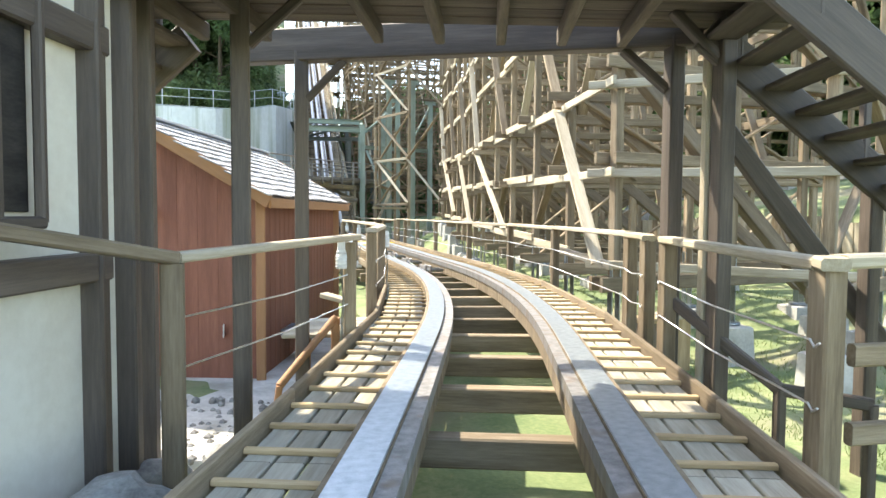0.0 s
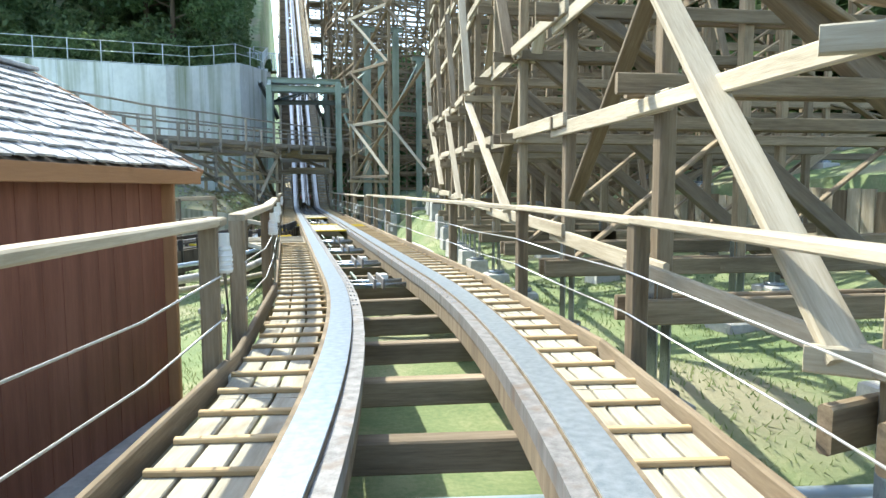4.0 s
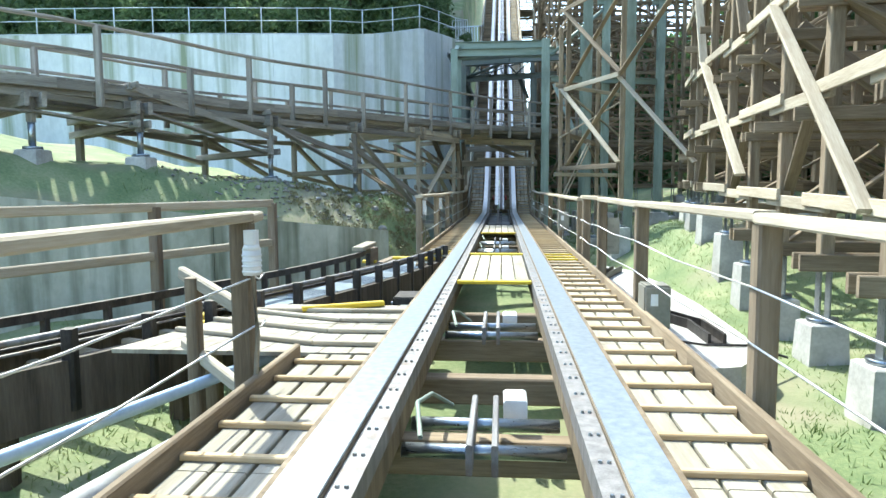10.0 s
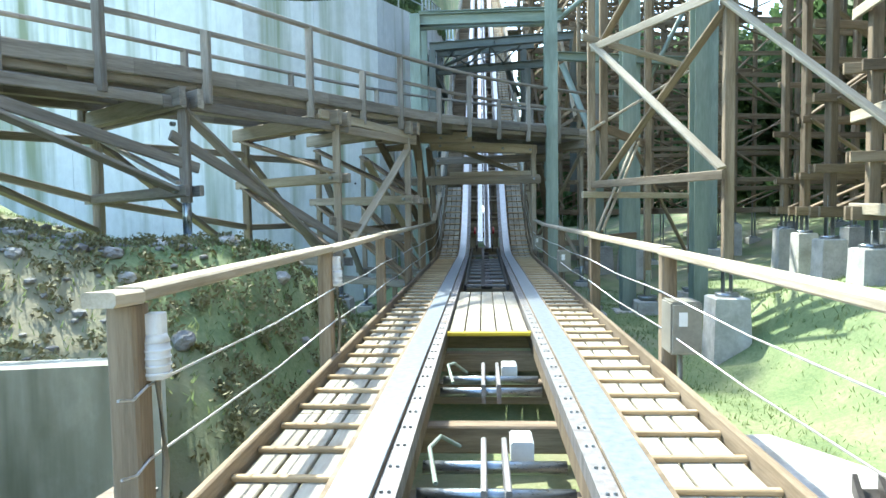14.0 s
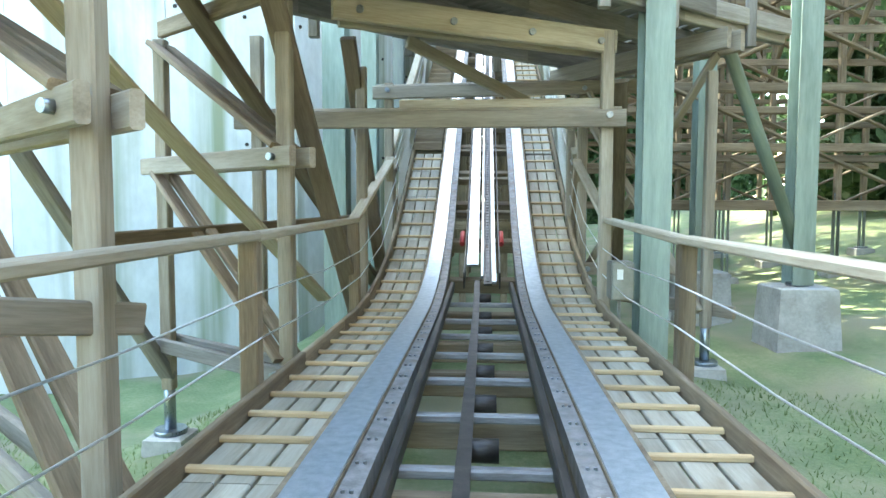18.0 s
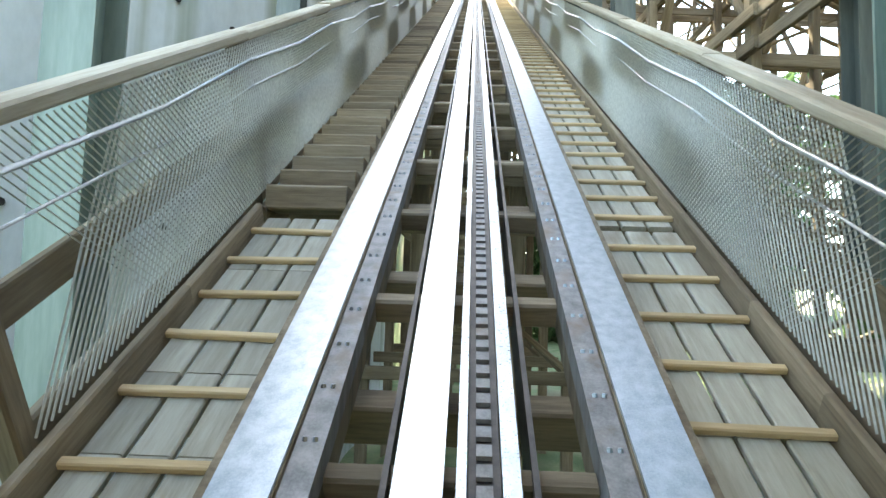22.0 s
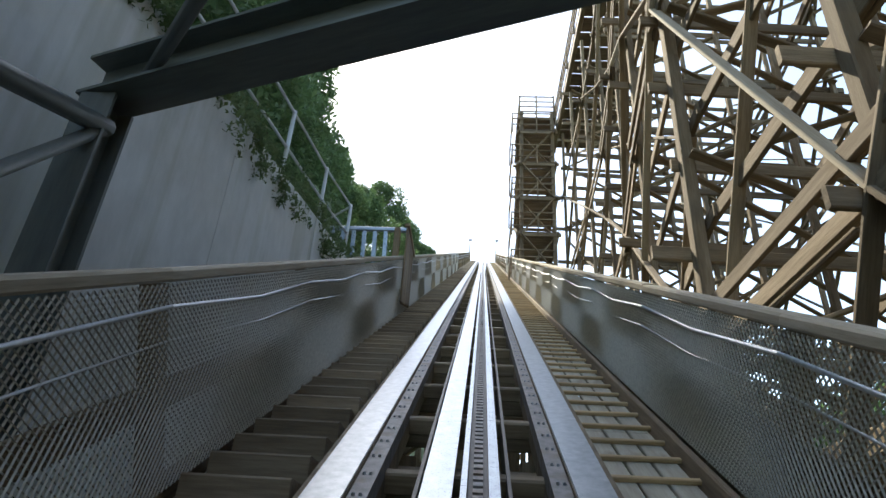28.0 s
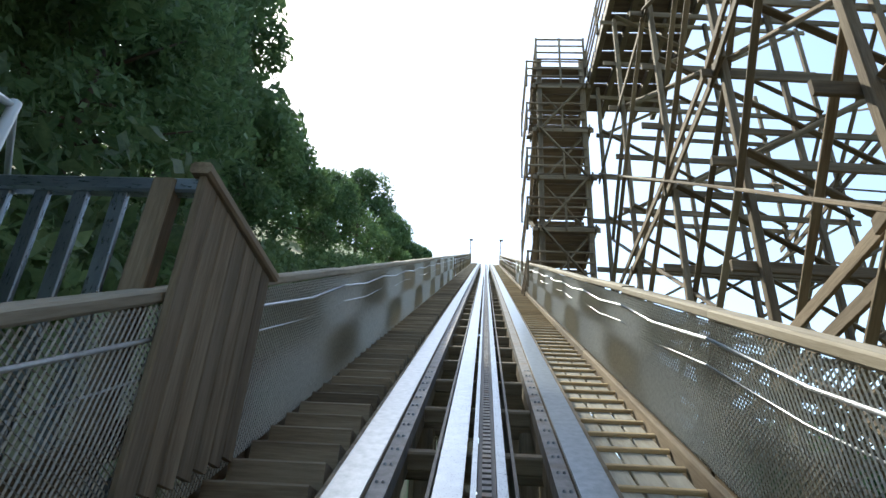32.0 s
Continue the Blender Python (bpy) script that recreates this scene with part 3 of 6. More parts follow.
# ---- lift chain and machinery between the rails ----
ch = thing("lift_chain_trough", track(46.5, 0, -0.1), "bright steel chain trough with dark chain between the lift rails", "chain trough")
strip("cover_plate", rail_rows(1, 46.8, TOP_Y + 3, [(-0.20, -0.07), (-0.05, -0.07), (-0.05, -0.045), (-0.20, -0.045)]), GALV, ch, "wide bright steel cover plate")
strip("guide_strip", rail_rows(1, 46.4, TOP_Y + 3, [(-0.012, -0.08), (0.018, -0.08), (0.018, -0.04), (-0.012, -0.04)]), GALV, ch)
strip("chain_bed", rail_rows(1, 46.2, TOP_Y + 3, [(0.022, -0.10), (0.122, -0.10), (0.122, -0.075), (0.022, -0.075)]), BLACK, ch)
strip("edge_strip", rail_rows(1, 46.2, TOP_Y + 3, [(0.125, -0.08), (0.18, -0.08), (0.18, -0.045), (0.125, -0.045)]), GALV, ch)
bm = bmesh.new()
for y in stations(46.3, 80, 0.09):
    p = track(y, 0.072, -0.066)
    bmesh.ops.create_cube(bm, size=1, matrix=Matrix.Translation(p) @ Matrix.Rotation(SLOPE, 4, 'X') @ Matrix.Diagonal((0.05, 0.055, 0.02, 1)))
tagged(part("chain", bm, PLATE, ch, "oily roller chain links"), kind="stuff")
for s in (-0.24, 0.22):
    strip("trough_side", rail_rows(1, 46.6, TOP_Y + 3, [(s, -0.30), (s + 0.02, -0.30), (s + 0.02, -0.08), (s, -0.08)]), BLACK, ch)
for y in stations(48.5, 90, 1.15):
    beam("spreader", track(y, -0.42, -0.16), track(y, 0.42, -0.16), 0.09, 0.12, WOOD, ch, track(y, 0, 1) - track(y, 0, 0))
for s in (-0.29, 0.27):
    rod("bumper", track(47.6, s, -0.12), track(47.9, s, -0.10), 0.036, REDP, ch, 10, "red bumper")
# return sprocket frame at the foot of the lift
fr = thing("chain_return_frame", track(43.6, 0, -0.2), "black steel frame with chain return rollers between the rails", "machine frame")
for s in (-0.36, 0.36):
    beam("side_bar", track(38.6, s, -0.14), track(46.3, s, -0.14), 0.05, 0.10, BLACK, fr)
for i, y in enumerate(stations(38.8, 46.2, 0.75)):
    beam("cross_bar", track(y, -0.36, -0.13), track(y, 0.36, -0.13), 0.06, 0.05, PLATE, fr)
    rod("roller", track(y + 0.35, -0.09, -0.16), track(y + 0.35, 0.11, -0.16), 0.06, BLACK, fr, 12)
strip("chain_run", rail_rows(1, 38.6, 46.4, [(-0.09, -0.12), (-0.02, -0.12), (-0.02, -0.10), (-0.09, -0.10)]), BLACK, fr)

# timber infill between the rails at the switch, with yellow end bars
inf = thing("track_infill", track(25.7, 0, -0.1), "pale planks between the rails with yellow end bars", "planking")
for k in range(5):
    s = -0.33 + k * 0.165
    beam("plank", track(25.8, s, -0.075), track(28.7, s, -0.075), 0.152, 0.03, DECK, inf)
for y in (25.72, 28.85):
    beam("end_bar", track(y, -0.42, -0.06), track(y, 0.42, -0.06), 0.10, 0.04, YELLOW, inf, (0, 0, 1), "yellow painted end bar")
for y0, y1 in ((34.2, 37.6),):
    inf2 = thing("track_infill", track(y0, 0, -0.1), "pale planks between the rails with a yellow end bar", "planking")
    for k in range(5):
        s = -0.33 + k * 0.165
        beam("plank", track(y0, s, -0.10), track(y1, s, -0.10), 0.152, 0.03, DECK, inf2)
    beam("end_bar", track(y0 - 0.05, -0.42, -0.085), track(y0 - 0.05, 0.42, -0.085), 0.08, 0.04, YELLOW, inf2, (0, 0, 1), "yellow painted end bar")

# brake gear between the rails
def brake(y):
    b = thing("brake_unit", track(y, 0, -0.3), "grey steel brake unit with cylinders between the rails", "brake", "brake units")
    for s in (-0.16, 0.16):
        beam("jaw", track(y, s * 0.35, -0.16), track(y + 0.7, s * 0.35, -0.16), 0.03, 0.14, PLATE, b)
    rod("cylinder", track(y + 0.2, -0.38, -0.2), track(y + 0.2, 0.38, -0.2), 0.035, GALV, b, 10)
    rod("cylinder", track(y + 0.55, -0.38, -0.2), track(y + 0.55, 0.38, -0.2), 0.035, GALV, b, 10)
    beam("valve_box", track(y + 0.75, 0.16, -0.2), track(y + 0.95, 0.16, -0.2), 0.13, 0.13, WHITEP, b)
    sweep("hose", [track(y + 0.1, -0.28, -0.1), track(y + 0.4, -0.33, -0.04), track(y + 0.8, -0.3, -0.12), track(y + 1.0, -0.2, -0.25)], 0.012, GREEN, b, 6)
    return b
for y in (16.2, 18.6, 21.0, 23.4, 30.4, 32.2):
    brake(y)

# ---- timber trestle on the right of the track ----
def footing(p, top, w=0.5, kind_label="pale concrete footing block on the grass"):
    """A tapered concrete block with a round steel flange and stub on top."""
    x, y = p
    zb = ground_z(x, y) - 0.25
    f = thing("footing", (x, y, zb), kind_label, "footing", "concrete footings")
    a, b = w / 2 * 1.08, w / 2 * 0.94
    v = [(sx * a + x, sy * a + y, zb) for sx, sy in ((-1, -1), (1, -1), (1, 1), (-1, 1))] + [(sx * b + x, sy * b + y, top - 0.02) for sx, sy in ((-1, -1), (1, -1), (1, 1), (-1, 1))]
    c = b - 0.03
    v += [(sx * c + x, sy * c + y, top) for sx, sy in ((-1, -1), (1, -1), (1, 1), (-1, 1))]
    fc = [(3, 2, 1, 0), (8, 9, 10, 11)] + [(i, (i + 1) % 4, 4 + (i + 1) % 4, 4 + i) for i in range(4)] + [(4 + i, 4 + (i + 1) % 4, 8 + (i + 1) % 4, 8 + i) for i in range(4)]
    blk = put("block", mesh_of("block", v, fc, CONC), Matrix.Identity(4), f)
    rod("flange", (x, y, top), (x, y, top + 0.05), 0.16, GALV, blk, 14, "round steel flange")
    return f

def stub(f, x, y, z0, z1):
    for s in (-0.055, 0.055):
        beam("stub_plate", (x + s, y, z0), (x + s, y, z1), 0.02, 0.12, GALV, f, (0, 1, 0), "upright steel stub plate")

ROW = [(2.95, 8.25), (1.1, 9.8), (1.55, 12.2), (1.97, 14.8), (2.3, 17.2), (2.66, 19.55), (2.98, 21.9), (3.38, 24.1), (3.68, 25.9), (3.9, 27.6), (4.12, 29.3), (4.33, 31.0), (4.52, 32.8), (4.82, 34.8), (5.18, 36.7)]
LEVELS = [1.8, 3.0, 4.3, 5.7, 7.6, 10.2, 13.0, 16.0]
def girt_z(level, y):
    """Height of the lapped girts, which climb gently along the row."""
    return (0.2 + 0.023 * y, 1.35 + 0.026 * y, 2.38 + 0.036 * y, 4.1 + 0.03 * y, 5.5 + 0.03 * y, 7.6, 13.0)[level]

def bent(p, out, n, step, top, levels, group, near_foot=True, batter=0.0, dense=1.0, base=None, slim=0.15):
    """One trestle bent: posts in a line going outwards, double ledgers at each level and crossed braces."""
    out = Vector((out[0], out[1], 0)).normalized()
    side = Vector((-out.y, out.x, 0))
    p = Vector((p[0], p[1], 0))
    zs = 0.15 if p.y < 29 else 0.15 + 0.22 * min(p.y - 29, 4)
    t = thing("trestle_bent", (p.x, p.y, zs), "weathered timber trestle bent of tall posts, ledgers and braces", "trestle", group)
    cols = []
    for k in range(n):
        q = p + out * (k * step)
        g = ground_z(q.x, q.y)
        z0 = max(zs, g + 0.55) if base is None else base
        cols.append((q, z0))
        if base is None:
            low = 0.66 if p.y < 29 else 0.45
            f = footing((q.x, q.y), max(z0 - low, g + 0.12) if near_foot else g + 0.15, 0.42 if k == 0 else 0.5)
            stub(f, q.x, q.y, max(z0 - low, g + 0.12) + 0.05 if near_foot else g + 0.15, z0 + 0.3)
        ztop = top
        segs = [z0] + [z for z in (6.2, 12.2, 18.0, 24.0, 30.0) if z0 + 2 < z < ztop - 1] + [ztop]
        for a, b in zip(segs, segs[1:]):
            beam("post", q + Vector((0, 0, a)), q + Vector((0, 0, b)), slim, slim + 0.01, WOOD, t, side)
    a, b = cols[0][0], cols[-1][0]
    if base is None:
        for k in range(n - 1):
            za, zb = cols[k][1], cols[k + 1][1]
            for s in (-0.11, 0.11):
                beam("sill", cols[k][0] - out * 0.3 + side * s + Vector((0, 0, za + 0.02)), cols[k + 1][0] + out * 0.2 + side * s + Vector((0, 0, zb + 0.02)), 0.06, 0.19, WOOD, t)
    lv = [z for z in levels if z < top]
    for z in lv:
        for s in ((-0.1, 0.1) if z < 4 else (0.1,)):
            e = random.uniform(0.1, 0.45)
            k0 = next((i for i, c in enumerate(cols) if c[1] < z - 0.2), n - 1)
            if k0 < n - 1:
                beam("ledger", cols[k0][0] - out * e + side * s + Vector((0, 0, z)), b + out * 0.3 + side * s + Vector((0, 0, z)), 0.05, 0.15, WOOD, t)
    zz = [cols[0][1]] + lv
    for i in range(len(zz) - 1):
        for k in range(n - 1):
            if random.random() < 0.62 * dense:
                za, zb = max(zz[i], cols[k][1], cols[k + 1][1]), zz[i + 1]
                up = (k + i) % 2 == 0
                q0, q1 = cols[k][0], cols[k + 1][0]
                s = side * (0.14 if up else -0.14)
                beam("brace", q0 + s + Vector((0, 0, za if up else zb)), q1 + s + Vector((0, 0, zb if up else za)), 0.045, 0.13, WOOD, t, side)
    return t, cols

random.seed(11)
bents = []
for i, (x, y) in enumerate(ROW):
    a = Vector(ROW[max(i - 1, 0)])
    b = Vector(ROW[min(i + 1, len(ROW) - 1)])
    d = (b - a).normalized()
    out = Vector((d.y, -d.x))
    out = (out * 0.6 + Vector((1, 0.0)) * 0.4).normalized()
    n = 3 if i < 3 else 4 if i < 6 else 6 if i < 10 else 5
    bents.append(bent((x, y), out, n, 2.1, 17.5 if i < 8 else 19.5, LEVELS, "trestle bents beside the track", slim=0.125 if i < 7 else 0.145))

# girts and long braces from bent to bent; sunlight on the front ones is pale colour
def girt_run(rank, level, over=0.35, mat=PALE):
    run = thing("girt_run", (*bents[0][1][rank][0].xy, girt_z(level, 8)), "row of lapped timber girts joining the trestle bents, front row coloured pale as sunlit", "girts", "girts of the trestle")
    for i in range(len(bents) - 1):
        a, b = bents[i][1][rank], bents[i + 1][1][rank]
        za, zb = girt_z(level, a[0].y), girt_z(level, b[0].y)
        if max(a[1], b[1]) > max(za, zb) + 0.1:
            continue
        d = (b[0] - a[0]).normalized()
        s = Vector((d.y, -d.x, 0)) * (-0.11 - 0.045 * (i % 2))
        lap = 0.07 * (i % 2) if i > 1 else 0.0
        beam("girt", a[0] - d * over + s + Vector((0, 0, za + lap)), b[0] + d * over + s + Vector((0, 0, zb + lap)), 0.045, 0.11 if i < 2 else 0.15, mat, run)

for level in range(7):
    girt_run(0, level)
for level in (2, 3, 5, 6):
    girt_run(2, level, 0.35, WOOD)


# braces in PALE have the sunlight put into their colour
lb = thing("sway_brace_run", (*bents[0][1][0][0].xy, 0), "long diagonal timbers bracing the trestle row, some coloured pale as sunlit", "braces")
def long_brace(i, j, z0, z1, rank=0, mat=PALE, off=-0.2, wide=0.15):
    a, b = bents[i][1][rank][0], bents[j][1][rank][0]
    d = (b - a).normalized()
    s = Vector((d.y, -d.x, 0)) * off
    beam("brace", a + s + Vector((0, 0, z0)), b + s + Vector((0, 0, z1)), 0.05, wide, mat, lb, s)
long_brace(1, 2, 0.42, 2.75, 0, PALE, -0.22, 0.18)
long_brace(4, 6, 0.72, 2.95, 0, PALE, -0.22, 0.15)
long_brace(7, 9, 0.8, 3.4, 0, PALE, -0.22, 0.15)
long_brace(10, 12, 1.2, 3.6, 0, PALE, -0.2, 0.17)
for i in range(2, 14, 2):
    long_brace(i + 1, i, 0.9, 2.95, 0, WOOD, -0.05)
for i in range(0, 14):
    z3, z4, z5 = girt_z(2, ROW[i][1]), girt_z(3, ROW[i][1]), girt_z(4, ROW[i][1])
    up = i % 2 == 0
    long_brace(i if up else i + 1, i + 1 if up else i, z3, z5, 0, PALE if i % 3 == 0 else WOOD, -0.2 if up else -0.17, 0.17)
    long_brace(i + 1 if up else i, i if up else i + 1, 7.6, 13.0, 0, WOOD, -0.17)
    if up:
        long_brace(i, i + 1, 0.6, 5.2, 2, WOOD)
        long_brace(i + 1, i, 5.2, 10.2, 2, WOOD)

# crossed bracing of the end bay, in short lifts
eb = thing("end_bay_bracing", (3.2, 39.7, 1), "crossed pale and brown timbers bracing the end bay of the trestle", "braces")
A, B, C = Vector((1.95, 39.6, 0)), Vector((3.27, 36.9, 0)), bents[13][1][0][0] + Vector((-0.1, -0.1, 0))
for q, zt in ((B, 17.0), (A + Vector((0.12, 0.15, 0)), 17.0)):
    for za, zb in ((0.35 if q is B else 1.6, 6.2), (6.2, 12.2), (12.2, zt)):
        beam("post", q + Vector((0.12, 0.1, za)), q + Vector((0.12, 0.1, zb)), 0.14, 0.14, WOOD, eb, (0, 1, 0))
fb = footing((B.x + 0.12, B.y + 0.1), -0.1, 0.5)
stub(fb, B.x + 0.12, B.y + 0.1, -0.05, 0.6)
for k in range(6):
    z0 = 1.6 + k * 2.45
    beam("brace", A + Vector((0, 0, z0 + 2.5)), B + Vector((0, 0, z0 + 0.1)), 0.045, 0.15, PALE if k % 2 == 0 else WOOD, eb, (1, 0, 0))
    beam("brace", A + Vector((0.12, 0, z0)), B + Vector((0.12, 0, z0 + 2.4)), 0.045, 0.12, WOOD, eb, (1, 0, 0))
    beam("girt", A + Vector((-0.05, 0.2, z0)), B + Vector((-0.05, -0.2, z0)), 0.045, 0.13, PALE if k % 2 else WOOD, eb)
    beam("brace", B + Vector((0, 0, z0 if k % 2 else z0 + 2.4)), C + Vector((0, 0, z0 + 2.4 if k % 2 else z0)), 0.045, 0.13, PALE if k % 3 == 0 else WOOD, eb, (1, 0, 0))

# raking props outside the row
rp = thing("raking_prop_row", (4.5, 12, 0), "dark raking timber props leaning into the trestle", "props")
for i in range(1, 14):
    q = bents[i][1][0][0]
    o = (bents[i][1][1][0] - q).normalized()
    foot = q + o * 4.4
    beam("prop", q + o * 0.1 + Vector((0, 0, 3.1)), Vector((foot.x, foot.y, ground_z(foot.x, foot.y) + 0.3)), 0.17, 0.21, BROWN, rp)

# a deep back rank of trestle, higher and further right
random.seed(5)
for j, y in enumerate((13, 17, 21.5, 26, 30.5, 35)):
    bent((13.5 + j * 0.3, y), (1, 0.1), 4, 2.6, 19.0, LEVELS[1:], "back trestle bents", False, dense=1.2)

for j, (x, y) in enumerate(((6.0, 39.4), (6.9, 42.2), (7.8, 45.2), (8.6, 50.8))):
    bent((x, y), (1, 0.25), 4, 2.1, 16.5, LEVELS, "back trestle bents", True, dense=1.5)

# ---- trestle along the lift ----
random.seed(21)
LIFT_ROW = [(50.6, 3.3), (53.4, 3.0), (56.2, 2.7), (59.0, 2.3), (61.6, 2.15), (64.4, 2.5), (67.4, 3.0), (70.4, 3.3), (73.4, 3.4), (76.4, 3.4), (79.4, 3.45)]
def deck_z(y):
    """Height of the upper coaster track above the lift trestle."""
    return 23.4 + (y - 50) * 0.093
lift_bents = []
for y, x in LIFT_ROW:
    base = max(-0.3, centre(y).z - 7.0)
    b0 = None if base < 0 else base
    gap = 1.08 if y < 62 else 1.55
    lv = [z for z in [2.1 + gap * i for i in range(20)] if base + 0.8 < z < centre(y).z + 11]
    lift_bents.append(bent((x, y), (1, 0.06), 4 if y < 62 else 3, 2.5, deck_z(y) - 0.5, lv, "trestle bents beside the lift", False, dense=1.6, base=b0, slim=0.13 if y < 62 else 0.105))
def lift_girts(rank, zs, mat):
    for z in zs:
        run = thing("girt_run", (*lift_bents[0][1][rank][0].xy, z), "row of weathered timber girts along the lift trestle", "girts", "girts of the lift trestle")
        for i in range(len(lift_bents) - 1):
            a, b = lift_bents[i][1][rank][0], lift_bents[i + 1][1][rank][0]
            if z < centre(a.y).z - 3 or z > deck_z(a.y) - 0.4:
                continue
            beam("girt", a + Vector((-0.1, -0.3, z)), b + Vector((-0.1, 0.3, z)), 0.045, 0.14, mat, run)
lift_girts(0, [4.3, 4.65, 8.6, 8.95, 13.0, 13.35, 17.6, 17.95, 22.2], WOOD)
lift_girts(2, [6.4, 10.8, 11.1, 15.3, 15.6, 19.9, 20.2], WOOD)
for k in range(9):
    z = 6.2 + k * 1.25
    run = thing("girt_run", (2.5, 56, z), "row of weathered timber girts along the lift trestle", "girts", "girts of the lift trestle")
    for i in (1, 2, 3, 4):
        for rank in (0, 1):
            a, b = lift_bents[i][1][rank][0], lift_bents[i + 1][1][rank][0]
            if centre(a.y).z - 1 < z:
                beam("girt", a + Vector((0.1, -0.3, z + 0.1 * rank)), b + Vector((0.1, 0.3, z + 0.1 * rank)), 0.05, 0.16, WOOD, run)
lb2 = thing("sway_brace_run", (2, 50, 2), "long diagonal timbers crossing the lift trestle", "braces")
for i in range(0, 10):
    fine = i >= 4
    steps = [4.3 + 2.25 * k for k in range(9)] if fine else [4.3, 8.6, 13.0, 17.6, 22.2]
    w = 0.095 if fine else 0.12
    for rank in (0, 2):
        for k, (z0, z1) in enumerate(zip(steps, steps[1:])):
            a, b = lift_bents[i][1][rank][0], lift_bents[i + 1][1][rank][0]
            if z1 < centre(a.y).z - 2:
                continue
            if (i + k + rank) % 2:
                a, b = b, a
            beam("brace", a + Vector((-0.12, 0, z0)), b + Vector((-0.12, 0, z1)), 0.04, w, PALE if (i + 2 * k + rank) % 5 == 0 else WOOD, lb2, (1, 0, 0))
            beam("brace", a + Vector((0.1, 0, z1)), b + Vector((0.1, 0, z0)), 0.04, w, WOOD, lb2, (1, 0, 0))

# narrow tower at the far end with railed platforms
TX0, TX1, TY0, TY1 = 1.62, 3.0, 79.6, 82.0
tw = thing("trestle_tower", (2.3, 80.8, 12), "tall narrow timber tower with railed platforms on several levels", "tower")
for px in (TX0, TX1):
    for py in (TY0, TY1):
        for za, zb in ((12.0, 20.0), (20.0, 27.0)):
            beam("post", (px, py, za), (px, py, zb), 0.16, 0.16, WOOD, tw, (0, 1, 0))
LV = [15.0, 16.8, 18.6, 20.4, 22.2, 24.0, 25.8]
for z in LV:
    for py in (TY0 - 0.1, TY1 + 0.1):
        beam("ledger", (TX0 - 0.25, py, z), (TX1 + 0.25, py, z), 0.05, 0.16, WOOD, tw)
    for px in (TX0 - 0.1, TX1 + 0.1):
        beam("ledger", (px, TY0 - 0.3, z), (px, TY1 + 0.3, z), 0.05, 0.16, WOOD, tw)
for z in LV:
    for k in range(5):
        beam("deck_board", (TX0 - 0.2, TY0 + 0.1 + k * 0.52, z + 0.1), (TX1 + 0.2, TY0 + 0.1 + k * 0.52, z + 0.1), 0.48, 0.04, BROWN, tw)
    for h in (0.4, 0.72, 1.04):
        beam("guard_rail", (TX0 - 0.42, TY0 - 0.15, z + h), (TX1, TY0 - 0.15, z + h), 0.035, 0.06, WOOD, tw)
        beam("guard_rail", (TX0 - 0.42, TY0 - 0.15, z + h), (TX0 - 0.42, TY1, z + h), 0.035, 0.06, WOOD, tw)
    for px, py in ((TX0 - 0.42, TY0 - 0.15), (TX0 - 0.42, TY1), (2.3, TY0 - 0.15)):
        beam("guard_post", (px, py, z - 0.05), (px, py, z + 1.06), 0.06, 0.06, WOOD, tw, (0, 1, 0))
for k, (z, z2) in enumerate(zip(LV, LV[1:])):
    s = 1 if k % 2 else -1
    beam("brace", (2.31 - s * 0.69, TY0 - 0.16, z), (2.31 + s * 0.69, TY0 - 0.16, z2), 0.05, 0.13, WOOD, tw, (0, 1, 0))
    beam("brace", (2.31 + s * 0.69, TY0 + 0.16, z), (2.31 - s * 0.69, TY0 + 0.16, z2), 0.05, 0.13, WOOD, tw, (0, 1, 0))
    beam("brace", (TX0 - 0.16, 80.8 - s * 1.2, z), (TX0 - 0.16, 80.8 + s * 1.2, z2), 0.05, 0.13, WOOD, tw, (1, 0, 0))
for k in range(4):
    beam("top_plank", (TX0 - 0.2, TY0 + 0.2 + k * 0.55, 26.7), (TX1 + 0.2, TY0 + 0.2 + k * 0.55, 26.7), 0.5, 0.05, BROWN, tw)
for z in (27.0, 27.3, 27.6, 27.9):
    beam("top_guard", (TX0 - 0.1, TY0 - 0.1, z), (TX1 + 0.1, TY0 - 0.1, z), 0.04, 0.06, WOOD, tw)
    beam("top_guard", (TX0 - 0.1, TY0 - 0.1, z), (TX0 - 0.1, TY1, z), 0.04, 0.06, WOOD, tw)
for px in (TX0 - 0.1, 2.3, TX1 + 0.1):
    beam("top_guard_post", (px, TY0 - 0.1, 26.6), (px, TY0 - 0.1, 27.95), 0.07, 0.07, WOOD, tw, (0, 1, 0))

# coaster track and walkway on top of the lift trestle
tt = thing("upper_track", (4.4, 80, 26.0), "timber coaster track with railing running high over the trestle", "track")
P0, P1 = Vector((4.5, 81.5, deck_z(81.5))), Vector((4.5, 50.0, deck_z(50)))
for s in (-1.2, -0.55, 0.55, 1.2):
    beam("bearer", P0 + Vector((s, 0, 0)), P1 + Vector((s, 0, 0)), 0.16, 0.3, BROWN, tt)
for k in range(40):
    q = P0.lerp(P1, (k + 0.5) / 40)
    beam("deck_board", q + Vector((-1.3, 0, 0.18)), q + Vector((1.3, 0, 0.18)), 0.66, 0.05, BROWN, tt)
for k in range(17):
    q = P0.lerp(P1, k / 16)
    for s in (-1.32, 1.32):
        beam("rail_post", q + Vector((s, 0, 0.1)), q + Vector((s, 0, 1.25)), 0.08, 0.08, WOOD, tt, (0, 1, 0))
